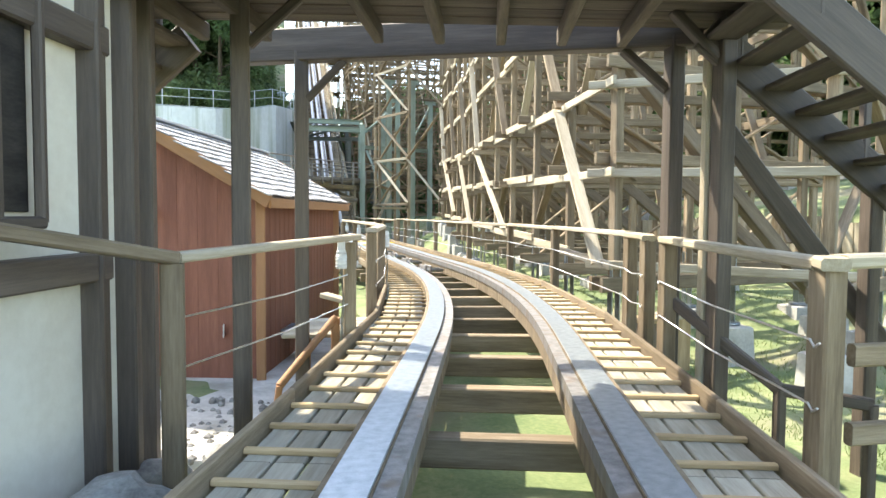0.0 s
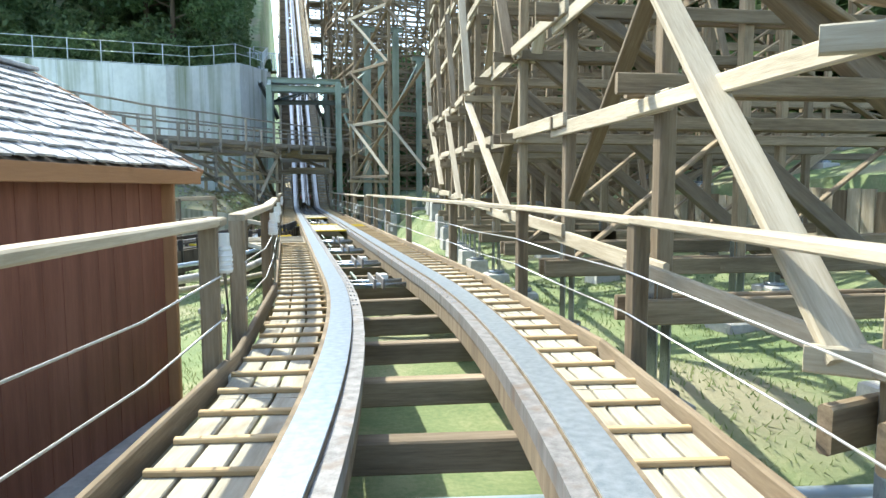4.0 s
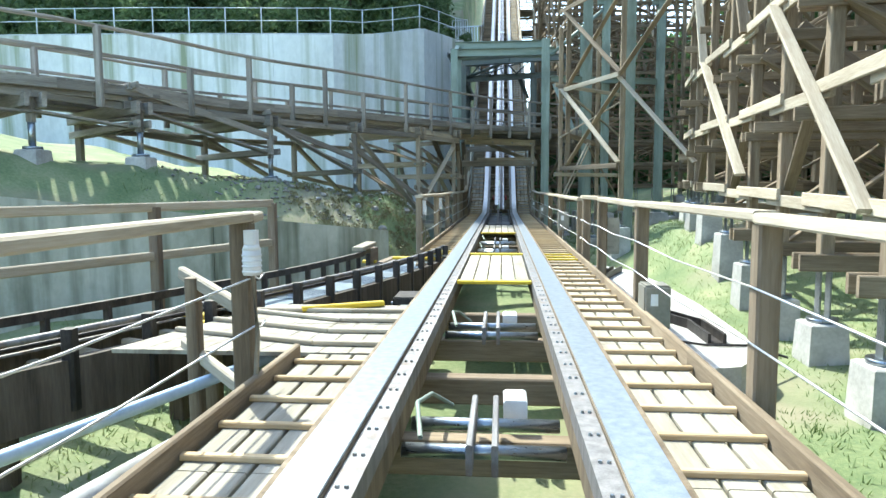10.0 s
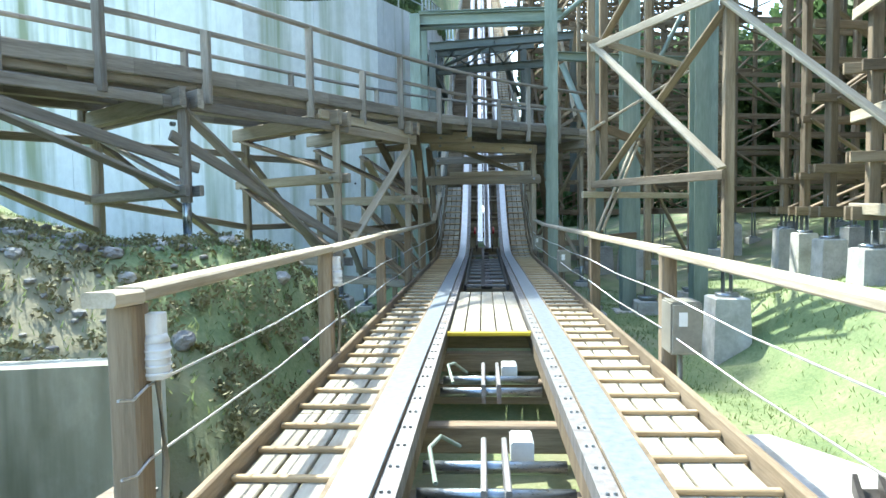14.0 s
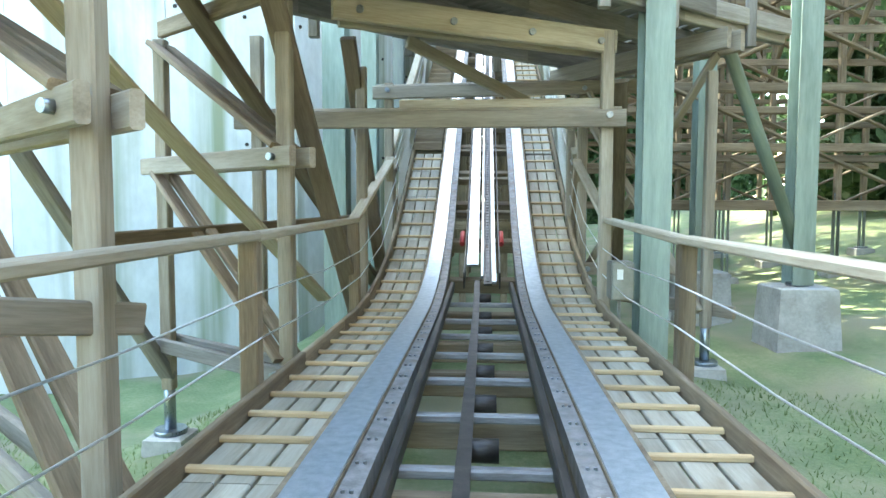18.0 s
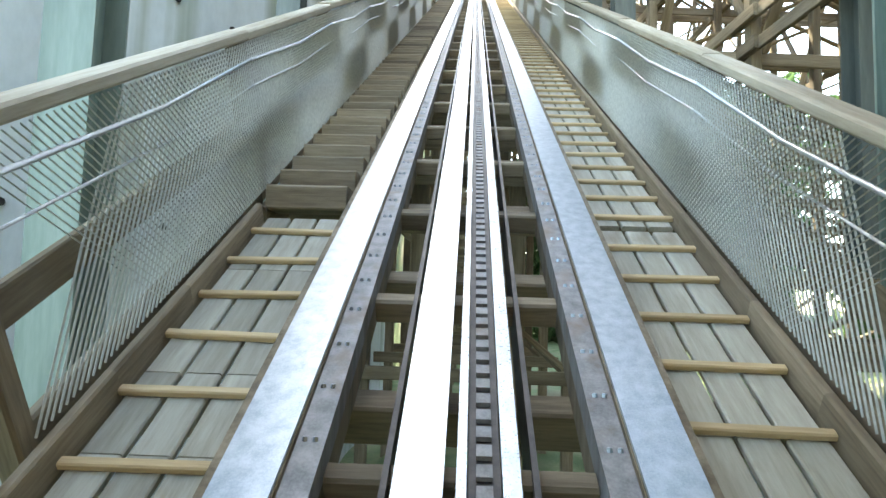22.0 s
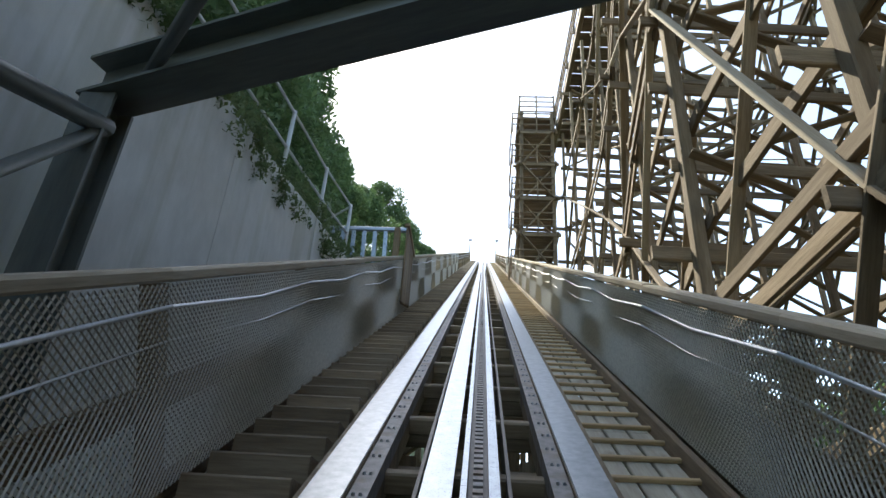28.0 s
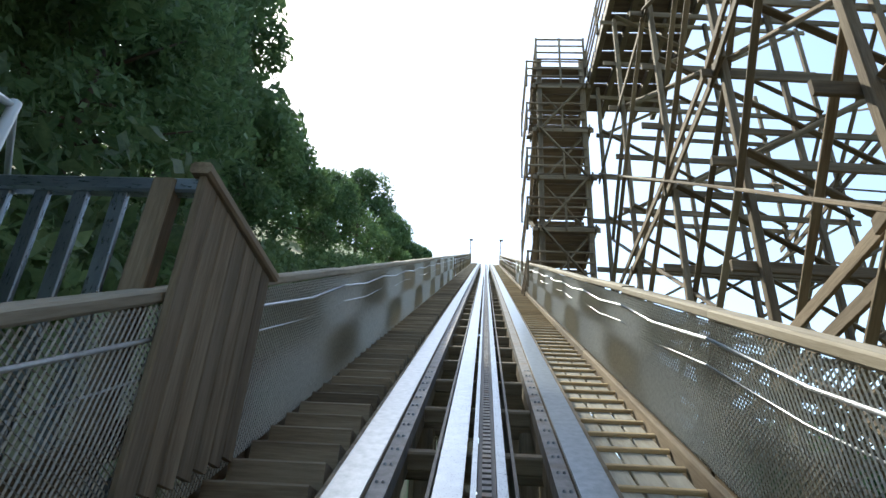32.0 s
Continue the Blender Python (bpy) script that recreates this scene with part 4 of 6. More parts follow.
for s in (-1.32, 1.32):
    for z in (0.5, 0.87, 1.25):
        beam("top_rail", P0 + Vector((s, 0, z)), P1 + Vector((s, 0, z)), 0.05, 0.08, WOOD, tt)

# ---- green steel frames over the lift ----
def ibeam(name, a, b, w, h, mat, parent, up=(0, 0, 1), label=""):
    """A rolled steel section from a to b: two flanges and a web in one mesh."""
    m, l = frame_along(a, b, up)
    t, c = 0.02, 0.01
    x, y = w / 2, h / 2
    ring = [(-x, -y), (x, -y), (x, -y + t), (c, -y + t), (c, y - t), (x, y - t), (x, y), (-x, y), (-x, y - t), (-c, y - t), (-c, -y + t), (-x, -y + t)]
    v = [(p, q, 0) for p, q in ring] + [(p, q, l) for p, q in ring]
    f = [(11, 2, 1, 0), (10, 3, 2, 11)[:4], (9, 4, 3, 10), (8, 5, 4, 9), (7, 6, 5, 8)]
    f += [tuple(12 + i for i in reversed(g)) for g in f]
    f += [(i, (i + 1) % 12, 12 + (i + 1) % 12, 12 + i) for i in range(12)]
    return put(name, mesh_of(name, v, f, mat), m, parent, label)

pf = thing("steel_portal", (0, 46.9, -1.4), "tall green steel portal frame standing over the foot of the lift", "steel frame", "green steel frames")
for x, y in ((-1.95, 47.0), (1.82, 45.4)):
    ibeam("column", (x, y, -1.5), (x, y, 6.9), 0.30, 0.36, GREEN, pf, (0, 1, 0))
ibeam("top_beam", (-2.1, 47.0, 6.75), (2.3, 47.0, 6.75), 0.25, 0.32, GREEN, pf)
ibeam("top_beam", (-2.1, 49.6, 7.6), (2.3, 49.6, 7.6), 0.25, 0.32, GREEN, pf)
for x in (-1.95, 2.15):
    ibeam("side_beam", (x, 47.1, 6.7), (x, 49.6, 7.5), 0.2, 0.25, GREEN, pf)
    ibeam("column", (x, 49.6, -1.5), (x, 49.6, 7.5), 0.26, 0.3, GREEN, pf, (0, 1, 0))
rod("cross_tie", (-1.9, 47.0, 6.5), (2.1, 49.6, 7.3), 0.06, GREEN, pf)
rod("cross_tie", (2.1, 47.0, 6.5), (-1.9, 49.6, 7.3), 0.06, GREEN, pf)
rod("raker", (2.3, 47.1, 5.4), (4.6, 48.1, 0.4), 0.09, GREEN, pf, 12, "round green raking pipe")
for x, y, h in ((4.6, 48.1, 9.0), (3.9, 50.3, 8.5), (3.0, 41.6, 9.0), (4.4, 41.4, 9.0), (7.0, 48.4, 9.0)):
    c = thing("steel_column", (x, y, -1.2), "green steel column on a concrete pier beside the lift", "steel column", "green steel columns")
    low = y < 45
    ibeam("shaft", (x, y, -1.0 if low else -0.1), (x, y, h), 0.28 if low else 0.30, 0.36, GREEN, c, (0, 1, 0))
    ibeam("head_beam", (x - 0.4, y, h), (x + 0.4, y, h), 0.2, 0.25, GREEN, c)
    footing((x, y), -0.98 if low else -0.12, 0.6 if low else 0.85, "square concrete pier under a green column")
sb = thing("steel_bracing", (3.4, 47.5, 6), "green steel ties between the columns", "bracing")
rod("tie", (2.15, 47.0, 6.6), (4.6, 48.1, 8.8), 0.07, GREEN, sb)
rod("tie", (4.6, 48.1, 4.2), (7.0, 48.4, 8.8), 0.07, GREEN, sb)
ibeam("tie_beam", (2.15, 47.0, 5.6), (7.0, 48.4, 5.6), 0.2, 0.24, GREEN, sb)

# upper frames use the darkened green, so their shade is in the colour
FRAMES = ((53.0, 7.45, 3.5), (54.95, 6.93, 3.1), (57.0, 8.1, 2.2), (58.5, 8.78, 2.2))
SKEW = (0.2, 0.2, 0.27, 0.33)
def over_lift(k, x, up=0.0):
    y, z, _ = FRAMES[k]
    return Vector((x, y - SKEW[k] * (x + 1.9), z + up))
for k, (y, z, xr) in enumerate(FRAMES):
    f = thing("steel_portal", (0, y, z - 4), "green steel cross frame over the lift rails, coloured dark for shade", "steel frame", "green steel frames")
    ibeam("cross_beam", over_lift(k, -2.65 if k == 1 else -2.0), over_lift(k, xr), 0.24, 0.30 if k < 2 else 0.26, SHADED_GREEN, f)
    for x in (-1.9, 1.8 if k else 3.3):
        p = over_lift(k, x, -0.14)
        if k != 1 or x > 0:
            ibeam("column", p - Vector((0, 0, 5.5)), p, 0.24 if k < 2 else 0.18, 0.28 if k < 2 else 0.2, SHADED_GREEN, f, (0, 1, 0))
rb = thing("roof_bracing", (0, 53, 7), "green pipes bracing the frames over the lift", "bracing")
rod("cross_tie", over_lift(0, 0.5), over_lift(1, -1.8, 0.1), 0.075, SHADED_GREEN, rb, 10)
for x0, x1 in ((-1.6, -0.5), (0.25, -0.65), (0.3, 0.3), (0.2, 0.9), (-0.9, -1.7), (1.6, 0.8)):
    rod("lattice_tie", over_lift(0, x0), over_lift(1, x1, 0.1), 0.032, SHADED_GREEN, rb, 8)
rod("cross_tie", over_lift(1, -1.8), over_lift(2, 1.6), 0.035, SHADED_GREEN, rb, 8)
rod("cross_tie", over_lift(1, 0.2), over_lift(2, -0.1), 0.04, SHADED_GREEN, rb, 8)
rod("cross_tie", over_lift(2, -0.1), over_lift(3, -1.7), 0.035, SHADED_GREEN, rb, 8)
dg = thing("steel_raker", (-1.95, 54, 5), "broad green steel members crossing beside the lift, coloured dark for shade", "steel frame")
ibeam("leaning_beam", (-2.62, 53.05, 7.95), (-1.52, 56.1, 5.95), 0.28, 0.26, SHADED_GREEN, dg, (1, 0, 0))
ibeam("leaning_beam", (1.52, 56.1, 6.0), (0.95, 55.0, 7.2), 0.2, 0.2, SHADED_GREEN, dg, (1, 0, 0))
for k in (1, 2):
    rod("tie_pipe", over_lift(k, -1.85, -0.25), over_lift(k + 1, -1.85, -0.3), 0.05, SHADED_GREEN, dg, 10)
rod("tie_pipe", over_lift(2, -1.85, -1.5), over_lift(3, -1.85, -0.3), 0.035, SHADED_GREEN, dg, 8)

# pale timber bent with paired braces beside the foot of the lift
tb = thing("timber_bent", (2.5, 40.3, -1.0), "pale new timber bent with paired raking braces on steel stubs", "trestle")
BENT = ((1.95, 39.75), (3.3, 41.15), (4.6, 42.5))
for x, y in BENT:
    ft = footing((x, y), -0.72, 0.5)
    rod("base_plate", (x, y, -0.68), (x, y, -0.63), 0.2, GALV, ft, 16, "round teal-grey steel plate")
    ibeam("stub", (x, y, -0.63), (x, y, -0.1), 0.1, 0.14, GALV, ft, (0, 1, 0))
    beam("post", (x, y, -0.3), (x, y, 6.0), 0.13, 0.13, WOOD, tb, (0, 1, 0))
def bent_at(u, z, e=0.0):
    (x0, y0), (x1, y1) = BENT[0], BENT[2]
    return Vector((x0 + (x1 - x0) * u, y0 + (y1 - y0) * u + e, z))
for z in (1.42, 4.2):
    beam("girt", bent_at(-0.08, z, -0.1), bent_at(1.06, z, -0.1), 0.05, 0.12, PALE, tb)
beam("girt", bent_at(0.0, 2.75, 0.1), bent_at(0.5, 2.45, 0.1), 0.08, 0.16, BROWN, tb)
beam("girt", bent_at(0.02, 0.6, 0.1), bent_at(0.4, 0.62, 0.1), 0.07, 0.14, BROWN, tb)
for d in (0.0, 0.045):
    beam("brace", bent_at(0.03 + d, 0.75, -0.16), bent_at(0.36 + d, 2.45, -0.16), 0.04, 0.09, PALE, tb, (0, 1, 0))
beam("brace", bent_at(0.36, 2.5, 0.12), bent_at(0.95, 0.2, 0.12), 0.05, 0.13, WOOD, tb, (0, 1, 0))
beam("brace", bent_at(0.0, 2.6, -0.15), bent_at(1.0, 4.2, -0.15), 0.05, 0.13, PALE, tb, (0, 1, 0))
beam("brace", bent_at(1.0, 2.6, 0.15), bent_at(0.0, 4.2, 0.15), 0.05, 0.13, PALE, tb, (0, 1, 0))

# ---- timber footbridge track that curves over the lift foot ----
BR = [(-15.2, 24.2), (-11.4, 26.9), (-8.35, 30.4), (-6.48, 34.15), (-4.97, 36.7), (-2.75, 41.4), (-0.95, 44.4), (1.4, 46.9), (5.0, 49.2), (9.0, 50.5)]
def br(s):
    """A point of the bridge's middle, s from 0 to 9, and its direction."""
    i = min(int(s), len(BR) - 2)
    t = s - i
    p = [Vector(BR[max(0, min(len(BR) - 1, i + k))]) for k in (-1, 0, 1, 2)]
    q = 0.5 * ((2 * p[1]) + (p[2] - p[0]) * t + (2 * p[0] - 5 * p[1] + 4 * p[2] - p[3]) * t * t + (3 * p[1] - p[0] - 3 * p[2] + p[3]) * t ** 3)
    d = 0.5 * ((p[2] - p[0]) + 2 * (2 * p[0] - 5 * p[1] + 4 * p[2] - p[3]) * t + 3 * (3 * p[1] - p[0] - 3 * p[2] + p[3]) * t * t)
    return q, d.normalized()
DZ = 2.95
HALF = 1.42
def brp(s, side, z):
    """A point beside the bridge's middle; the deck climbs slightly towards the lift."""
    q, d = br(s)
    rise = 0.034 * max(0.0, min(q.y, 46) - 33) if z > 2.0 else 0.0
    return Vector((q.x + d.y * side, q.y - d.x * side, z + rise))
bd = thing("bridge_deck", (*br(3)[0], DZ), "weathered timber deck of a track bridge with board planking", "bridge")
S = [i * 7.5 / 60 for i in range(61)]
for side in (-1.28, -0.45, 0.45, 1.28):
    for a, b in zip(S[::4], S[4::4]):
        beam("joist", brp(a, side, DZ - 0.17), brp(b, side, DZ - 0.17), 0.12, 0.24, HAZEWOOD, bd)
for i in range(125):
    s = (i + 0.5) * 7.5 / 125
    beam("board", brp(s, -HALF, DZ - 0.02), brp(s, HALF, DZ - 0.02), 0.19, 0.04, HAZEWOOD, bd)
for side in (-1, 1):
    h = thing("bridge_railing", tuple(brp(3, side * 1.15, DZ)), "dark weathered timber railing along the bridge", "railing", "railings of the bridge")
    for i, s in enumerate([0.15, 0.62, 1.1, 1.56, 2.02, 2.4, 2.78, 3.2, 3.62, 4.02, 4.42, 4.68, 4.93, 5.3, 5.7, 6.1, 6.5, 6.9, 7.3]):
        hh = 0.98 if i % 2 == 0 else 0.5
        beam("post", brp(s, side * HALF, DZ - 0.45), brp(s, side * HALF, DZ + hh), 0.11, 0.11, HAZEWOOD, h, (0, 1, 0))
    for a, b in zip(S[::3], S[3::3]):
        beam("top_rail", brp(a, side * HALF, DZ + 0.98), brp(b, side * HALF, DZ + 0.98), 0.1, 0.06, HAZEWOOD, h)
        beam("mid_rail", brp(a, side * (HALF - 0.05), DZ + 0.5), brp(b, side * (HALF - 0.05), DZ + 0.5), 0.05, 0.07, HAZEWOOD, h)
        beam("edge_beam", brp(a, side * (HALF - 0.02), DZ - 0.1), brp(b, side * (HALF - 0.02), DZ - 0.1), 0.06, 0.2, HAZEWOOD, h)
POSTS = {(2.4, 1.2): (-6.75, 30.3), (2.4, -1.2): (-9.1, 32.0), (2.95, 1.2): (-5.29, 33.3), (2.95, -1.2): (-7.67, 35.0), (3.85, 1.2): (-3.85, 35.8), (3.85, -1.2): (-6.09, 37.57), (4.45, 1.2): (-2.48, 38.5), (4.45, -1.2): (-4.77, 40.5), (5.08, -1.2): (-3.85, 42.7), (5.08, 1.2): (-1.55, 40.8), (5.62, 1.2): (-1.55, 43.4), (5.62, -1.2): (-3.15, 44.6)}
BENTS = (2.4, 2.95, 3.85, 4.45, 5.08)
for i, s in enumerate((0.5, 1.2, 1.8, 2.4, 2.95, 3.85, 4.45, 5.08, 5.62, 6.3, 7.2)):
    t = thing("bridge_trestle", tuple(brp(s, 0, 0)), "weathered timber trestle carrying the bridge deck", "trestle", "trestles of the bridge")
    mat = HAZEWOOD if s < 4 else TAN
    caps = [brp(s, -1.5, DZ - 0.42), brp(s, 1.5, DZ - 0.42)]
    q, d = br(s)
    dd = Vector((d.x, d.y, 0)) * 0.13
    over = s in (5.62, 6.3)
    if s in BENTS:
        zc = DZ - 0.42 + 0.034 * max(0.0, q.y - 33)
        wp, tp = Vector((*POSTS[(s, -1.2)], zc)), Vector((*POSTS[(s, 1.2)], zc))
        caps = [wp + (wp - tp) * 0.08, tp + (tp - wp) * 0.08]
    for e in (() if over else (-1, 1)):
        beam("cap", caps[0] + dd * e, caps[1] + dd * e, 0.08, 0.24, mat, t)
    for side in (-1.2, 1.2):
        p = brp(s, side, 0)
        if (s, side) in POSTS:
            p = Vector((*POSTS[(s, side)], 0))
        if over and abs(p.x) < 1.3:
            p.x = 1.42 if p.x > 0 else -1.42
        if over and p.x > 0:
            continue
        g = ground_z(p.x, p.y)
        if abs(p.x) > 1.6 and side < 0 and s < 5:
            beam("post", (p.x, p.y, g - 0.1), (p.x, p.y, DZ - 0.3), 0.14, 0.14, mat, t, (0, 1, 0))
        elif abs(p.x) > 1.6:
            f = footing((p.x, p.y), g + 0.14, 0.42)
            rod("base_pipe", (p.x, p.y, g + 0.14), (p.x, p.y, g + 0.7), 0.06, GALV, f)
            beam("post", (p.x, p.y, g + 0.6), (p.x, p.y, DZ - 0.3), 0.12, 0.12, mat, t, (0, 1, 0))
        else:
            beam("post", (p.x, p.y, -0.9), (p.x, p.y, DZ - 0.3), 0.12, 0.12, TAN, t, (0, 1, 0))
    if not over and s > 5.2:
        g = max(ground_z(*brp(s, -1.2, 0).xy), ground_z(*brp(s, 1.2, 0).xy)) + 0.8
        for e, sw in ((1, 1), (-1, -1)):
            beam("brace", brp(s, -1.2 * sw, g) + dd * e * 0.8, brp(s, 1.2 * sw, DZ - 0.5) + dd * e * 0.8, 0.05, 0.14, mat, t, tuple(dd))
        beam("sill", brp(s, -1.5, g) + dd, brp(s, 1.5, g) + dd, 0.06, 0.16, mat, t)
# bracing of the bents beside the track, by their posts
def at(s, side, z, along=0.0):
    x, y = POSTS[(s, side * 1.2)]
    return Vector((x + 0.47 * along, y + 0.88 * along, z))
for s in (*BENTS, 5.62):
    zl = -0.3 if s > 4.9 else ground_z(*POSTS[(s, 1.2)]) + 0.75
    zm = 1.42 if s > 4.9 else (zl + DZ) / 2 + 0.1
    t = thing("bridge_bent_bracing", tuple(at(s, 1, 0)), "paired weathered girts and crossed braces bolted between two bridge posts", "braces", "bracing of the bridge bents")
    for e in (-0.11, 0.11):
        over_w, over_t = (at(s, -1, 0) - at(s, 1, 0)).normalized() * 0.22, (at(s, 1, 0) - at(s, -1, 0)).normalized() * 0.22
        m2 = HAZEWOOD if s < 4 else TAN
        if s > 4:
            beam("girt", at(s, -1, zm, e) + over_w, at(s, 1, zm, e) + over_t, 0.06, 0.16, m2, t)
            beam("brace", at(s, -1, 2.6, e * 0.8), at(s, 1, zm + 0.08, e * 0.8), 0.05, 0.14, WOOD, t, (0.3, 1, 0))
            beam("brace", at(s, -1, zm - 0.07, e * 0.8), at(s, 1, zl + 0.1, e * 0.8), 0.05, 0.14, WOOD, t, (0.3, 1, 0))
        elif e < 0:
            beam("brace", at(s, -1, 2.45, e * 0.8), at(s, 1, zl + 0.1, e * 0.8), 0.05, 0.14, m2, t, (0.3, 1, 0))
            beam("girt", at(s, -1, zm + 0.25, e) + over_w, at(s, 1, zm + 0.25, e) + over_t, 0.06, 0.12, m2, t)
        beam("girt", at(s, -1, zl - 0.05, e) + over_w, at(s, 1, zl, e) + over_t, 0.06, 0.14, HAZEWOOD, t)
    for z in (zm, zl):
        p = at(s, 1, z, -0.14)
        rod("bolt", p, p + Vector((-0.02, -0.05, 0)), 0.03, GALV, t, 8)
    if s == 5.62:
        beam("girt", at(s, -1, 2.75), at(s, 1, 2.75), 0.06, 0.16, WOOD, t)
t = thing("bridge_row_braces", tuple(at(5.08, -1, 0)), "dark longitudinal braces and girts between the bridge bents", "braces")
for a, b in zip(BENTS, BENTS[1:]):
    za, zb = (ground_z(*POSTS[(k, 1.2)]) + 0.7 for k in (a, b))
    m2 = HAZEWOOD if a < 4 else TAN
    # the side that faces the track
    beam("girt", at(a, 1, 2.58, -0.3), at(b, 1, 2.6, 0.3), 0.05, 0.14, m2, t)
    if a < 4:
        beam("brace", at(a, 1, 2.5), at(b, 1, max(zb, 0.1)), 0.05, 0.15, m2, t, (1, 0, 0))
    beam("girt", at(a, 1, za + 0.75, -0.2), at(b, 1, max(zb, 0.2) + 0.35, 0.2), 0.05, 0.14, m2, t)
    # the far side
    zc, zd = (ground_z(*POSTS[(k, -1.2)]) + 0.3 for k in (a, b))
    beam("girt", at(a, -1, 2.3), at(b, -1, 2.35), 0.06, 0.13, HAZEWOOD, t)
    beam("brace", at(a, -1, 2.35), at(b, -1, max(zd, 0.2)), 0.1, 0.13, HAZEWOOD, t, (1, 0, 0))
    beam("girt", at(a, -1, max(zc, 0.4) + 0.5), at(b, -1, max(zd, 0.4) + 0.5), 0.06, 0.12, HAZEWOOD, t)
beam("brace", at(5.08, -1, 2.35), at(5.62, -1, -0.7), 0.1, 0.14, HAZEWOOD, t, (1, 0, 0))
beam("brace", at(5.08, 1, 2.42), at(5.08, 1, 0).lerp(at(4.45, 1, 0), 0.86) + Vector((0, 0, 0.62)), 0.05, 0.15, PALE, t, (1, 0, 0))
beam("ledger", at(4.45, 1, 2.78, -0.4), at(5.08, 1, 2.7, 0.3), 0.06, 0.15, PALE, t)
beam("brace", (-1.6, 42.75, 3.1), (-1.42, 46.2, -0.75), 0.07, 0.19, BROWN, t, (1, 0, 0))
# heavy stringers carrying the bridge over the track
bs = thing("bridge_stringers", tuple(brp(5.9, 0, 2.6)), "heavy pale timber stringers with bolts carrying the bridge over the track", "beams")
for a, b in (((-2.6, 43.7, 2.98), (-0.3, 43.85, 2.98)), ((-1.35, 44.2, 2.84), (1.42, 45.55, 2.80))):
    for e in (0.0, 0.26):
        beam("stringer", Vector(a) + Vector((0, e, 0)), Vector(b) + Vector((0, e, 0)), 0.09, 0.24, PALE, bs)
    for t in (0.08, 0.38, 0.66, 0.93):
        p = Vector(a).lerp(Vector(b), t) + Vector((0.02, -0.05, -0.02))
        rod("bolt", p, p + Vector((0.01, -0.03, 0)), 0.035, GALV, bs, 10)
# long braces between the bridge trestles
lbz = thing("bridge_sway_braces", tuple(brp(4, 1.2, 1)), "diagonal timbers and girts between the bridge trestles", "braces")
ss = (1.2, 1.8, 2.4)
for a, b in zip(ss, ss[1:]):
    for side in (1.27,):
        za, zb = ground_z(*brp(a, side, 0).xy) + 0.8, ground_z(*brp(b, side, 0).xy) + 0.8
        m2 = HAZEWOOD if a < 4 else WOOD
        beam("brace", brp(a, side, DZ - 0.6), brp(b, side, zb), 0.05, 0.14, m2, lbz, (1, 0, 0))
        beam("girt", brp(a, side * 1.03, (za + DZ) / 2), brp(b, side * 1.03, (zb + DZ) / 2), 0.05, 0.14, m2, lbz)

# trestle frames straddling the track at the foot of the lift
for y, z, xl, xr in ((45.5, 2.0, -2.5, 1.34), (48.05, 2.72, -1.4, 1.45)):
    t = thing("straddle_frame", (0, y, -0.9), "weathered timber frame straddling the track with double cross beam", "trestle", "straddle frames")
    far = y > 46
    for x in (xl, xr):
        beam("post", (x, y, -1.2), (x, y, z + (0.12 if far else 0.9)), 0.13, 0.13, TAN, t, (0, 1, 0))
    for e in (-0.12, 0.12):
        beam("cross_beam", (xl - 0.22, y + e, z + e * 0.25), (2.45 if far else 1.52, y + e, z + e * 0.25 + (0.06 if far else 0)), 0.07, 0.19, TAN, t)
    if far:
        beam("brace", (xr + 0.05, y - 0.2, z - 0.05), (xr + 1.0, y - 0.1, z - 1.5), 0.05, 0.14, TAN, t, (0, 1, 0))
        beam("low_girt", (xr - 0.12, y - 0.12, 0.12), (xr + 1.5, y - 0.12, 0.14), 0.07, 0.18, TAN, t)
        rod("bolt", (xr + 0.08, y - 0.16, 0.12), (xr + 0.08, y - 0.19, 0.12), 0.04, GALV, t, 10)
    for x in (xl, xr):
        rod("bolt", (x, y - 0.17, z), (x, y - 0.20, z), 0.035, GALV, t, 10)
    if not far:
        beam("cross_beam", (-0.95, y + 0.3, z + 0.16), (1.45, y + 0.3, z + 0.16), 0.07, 0.17, PALE, t)
dgx = thing("leaning_timbers", (-1.6, 45, 0.5), "brown timbers leaning beside the track under the bridge", "braces")
beam("brace", (-2.6, 43.6, 3.0), (-1.4, 47.9, -0.4), 0.1, 0.17, BROWN, dgx, (1, 0, 0))
beam("brace", (-1.5, 45.6, 2.9), (-1.45, 47.9, -0.3), 0.1, 0.17, BROWN, dgx, (1, 0, 0))
beam("brace", (-2.6, 42.0, 2.3), (-1.75, 45.4, 0.0), 0.05, 0.16, PALE, dgx, (1, 0, 0))
beam("brace", (-0.9, 46.2, 3.0), (1.3, 48.0, 2.2), 0.06, 0.16, PALE, dgx)
beam("brace", (1.5, 45.6, 2.4), (2.1, 48.6, 0.2), 0.06, 0.16, WOOD, dgx, (1, 0, 0))
beam("rail", (-2.9, 43.2, 0.75), (-1.5, 47.6, 0.85), 0.06, 0.16, WOOD, dgx)


# ---- station end: portals, upper walkway, stairs, building ----
def tp(y, s, z):
    p = track(y, s, 0)
    return Vector((p.x, p.y, z))

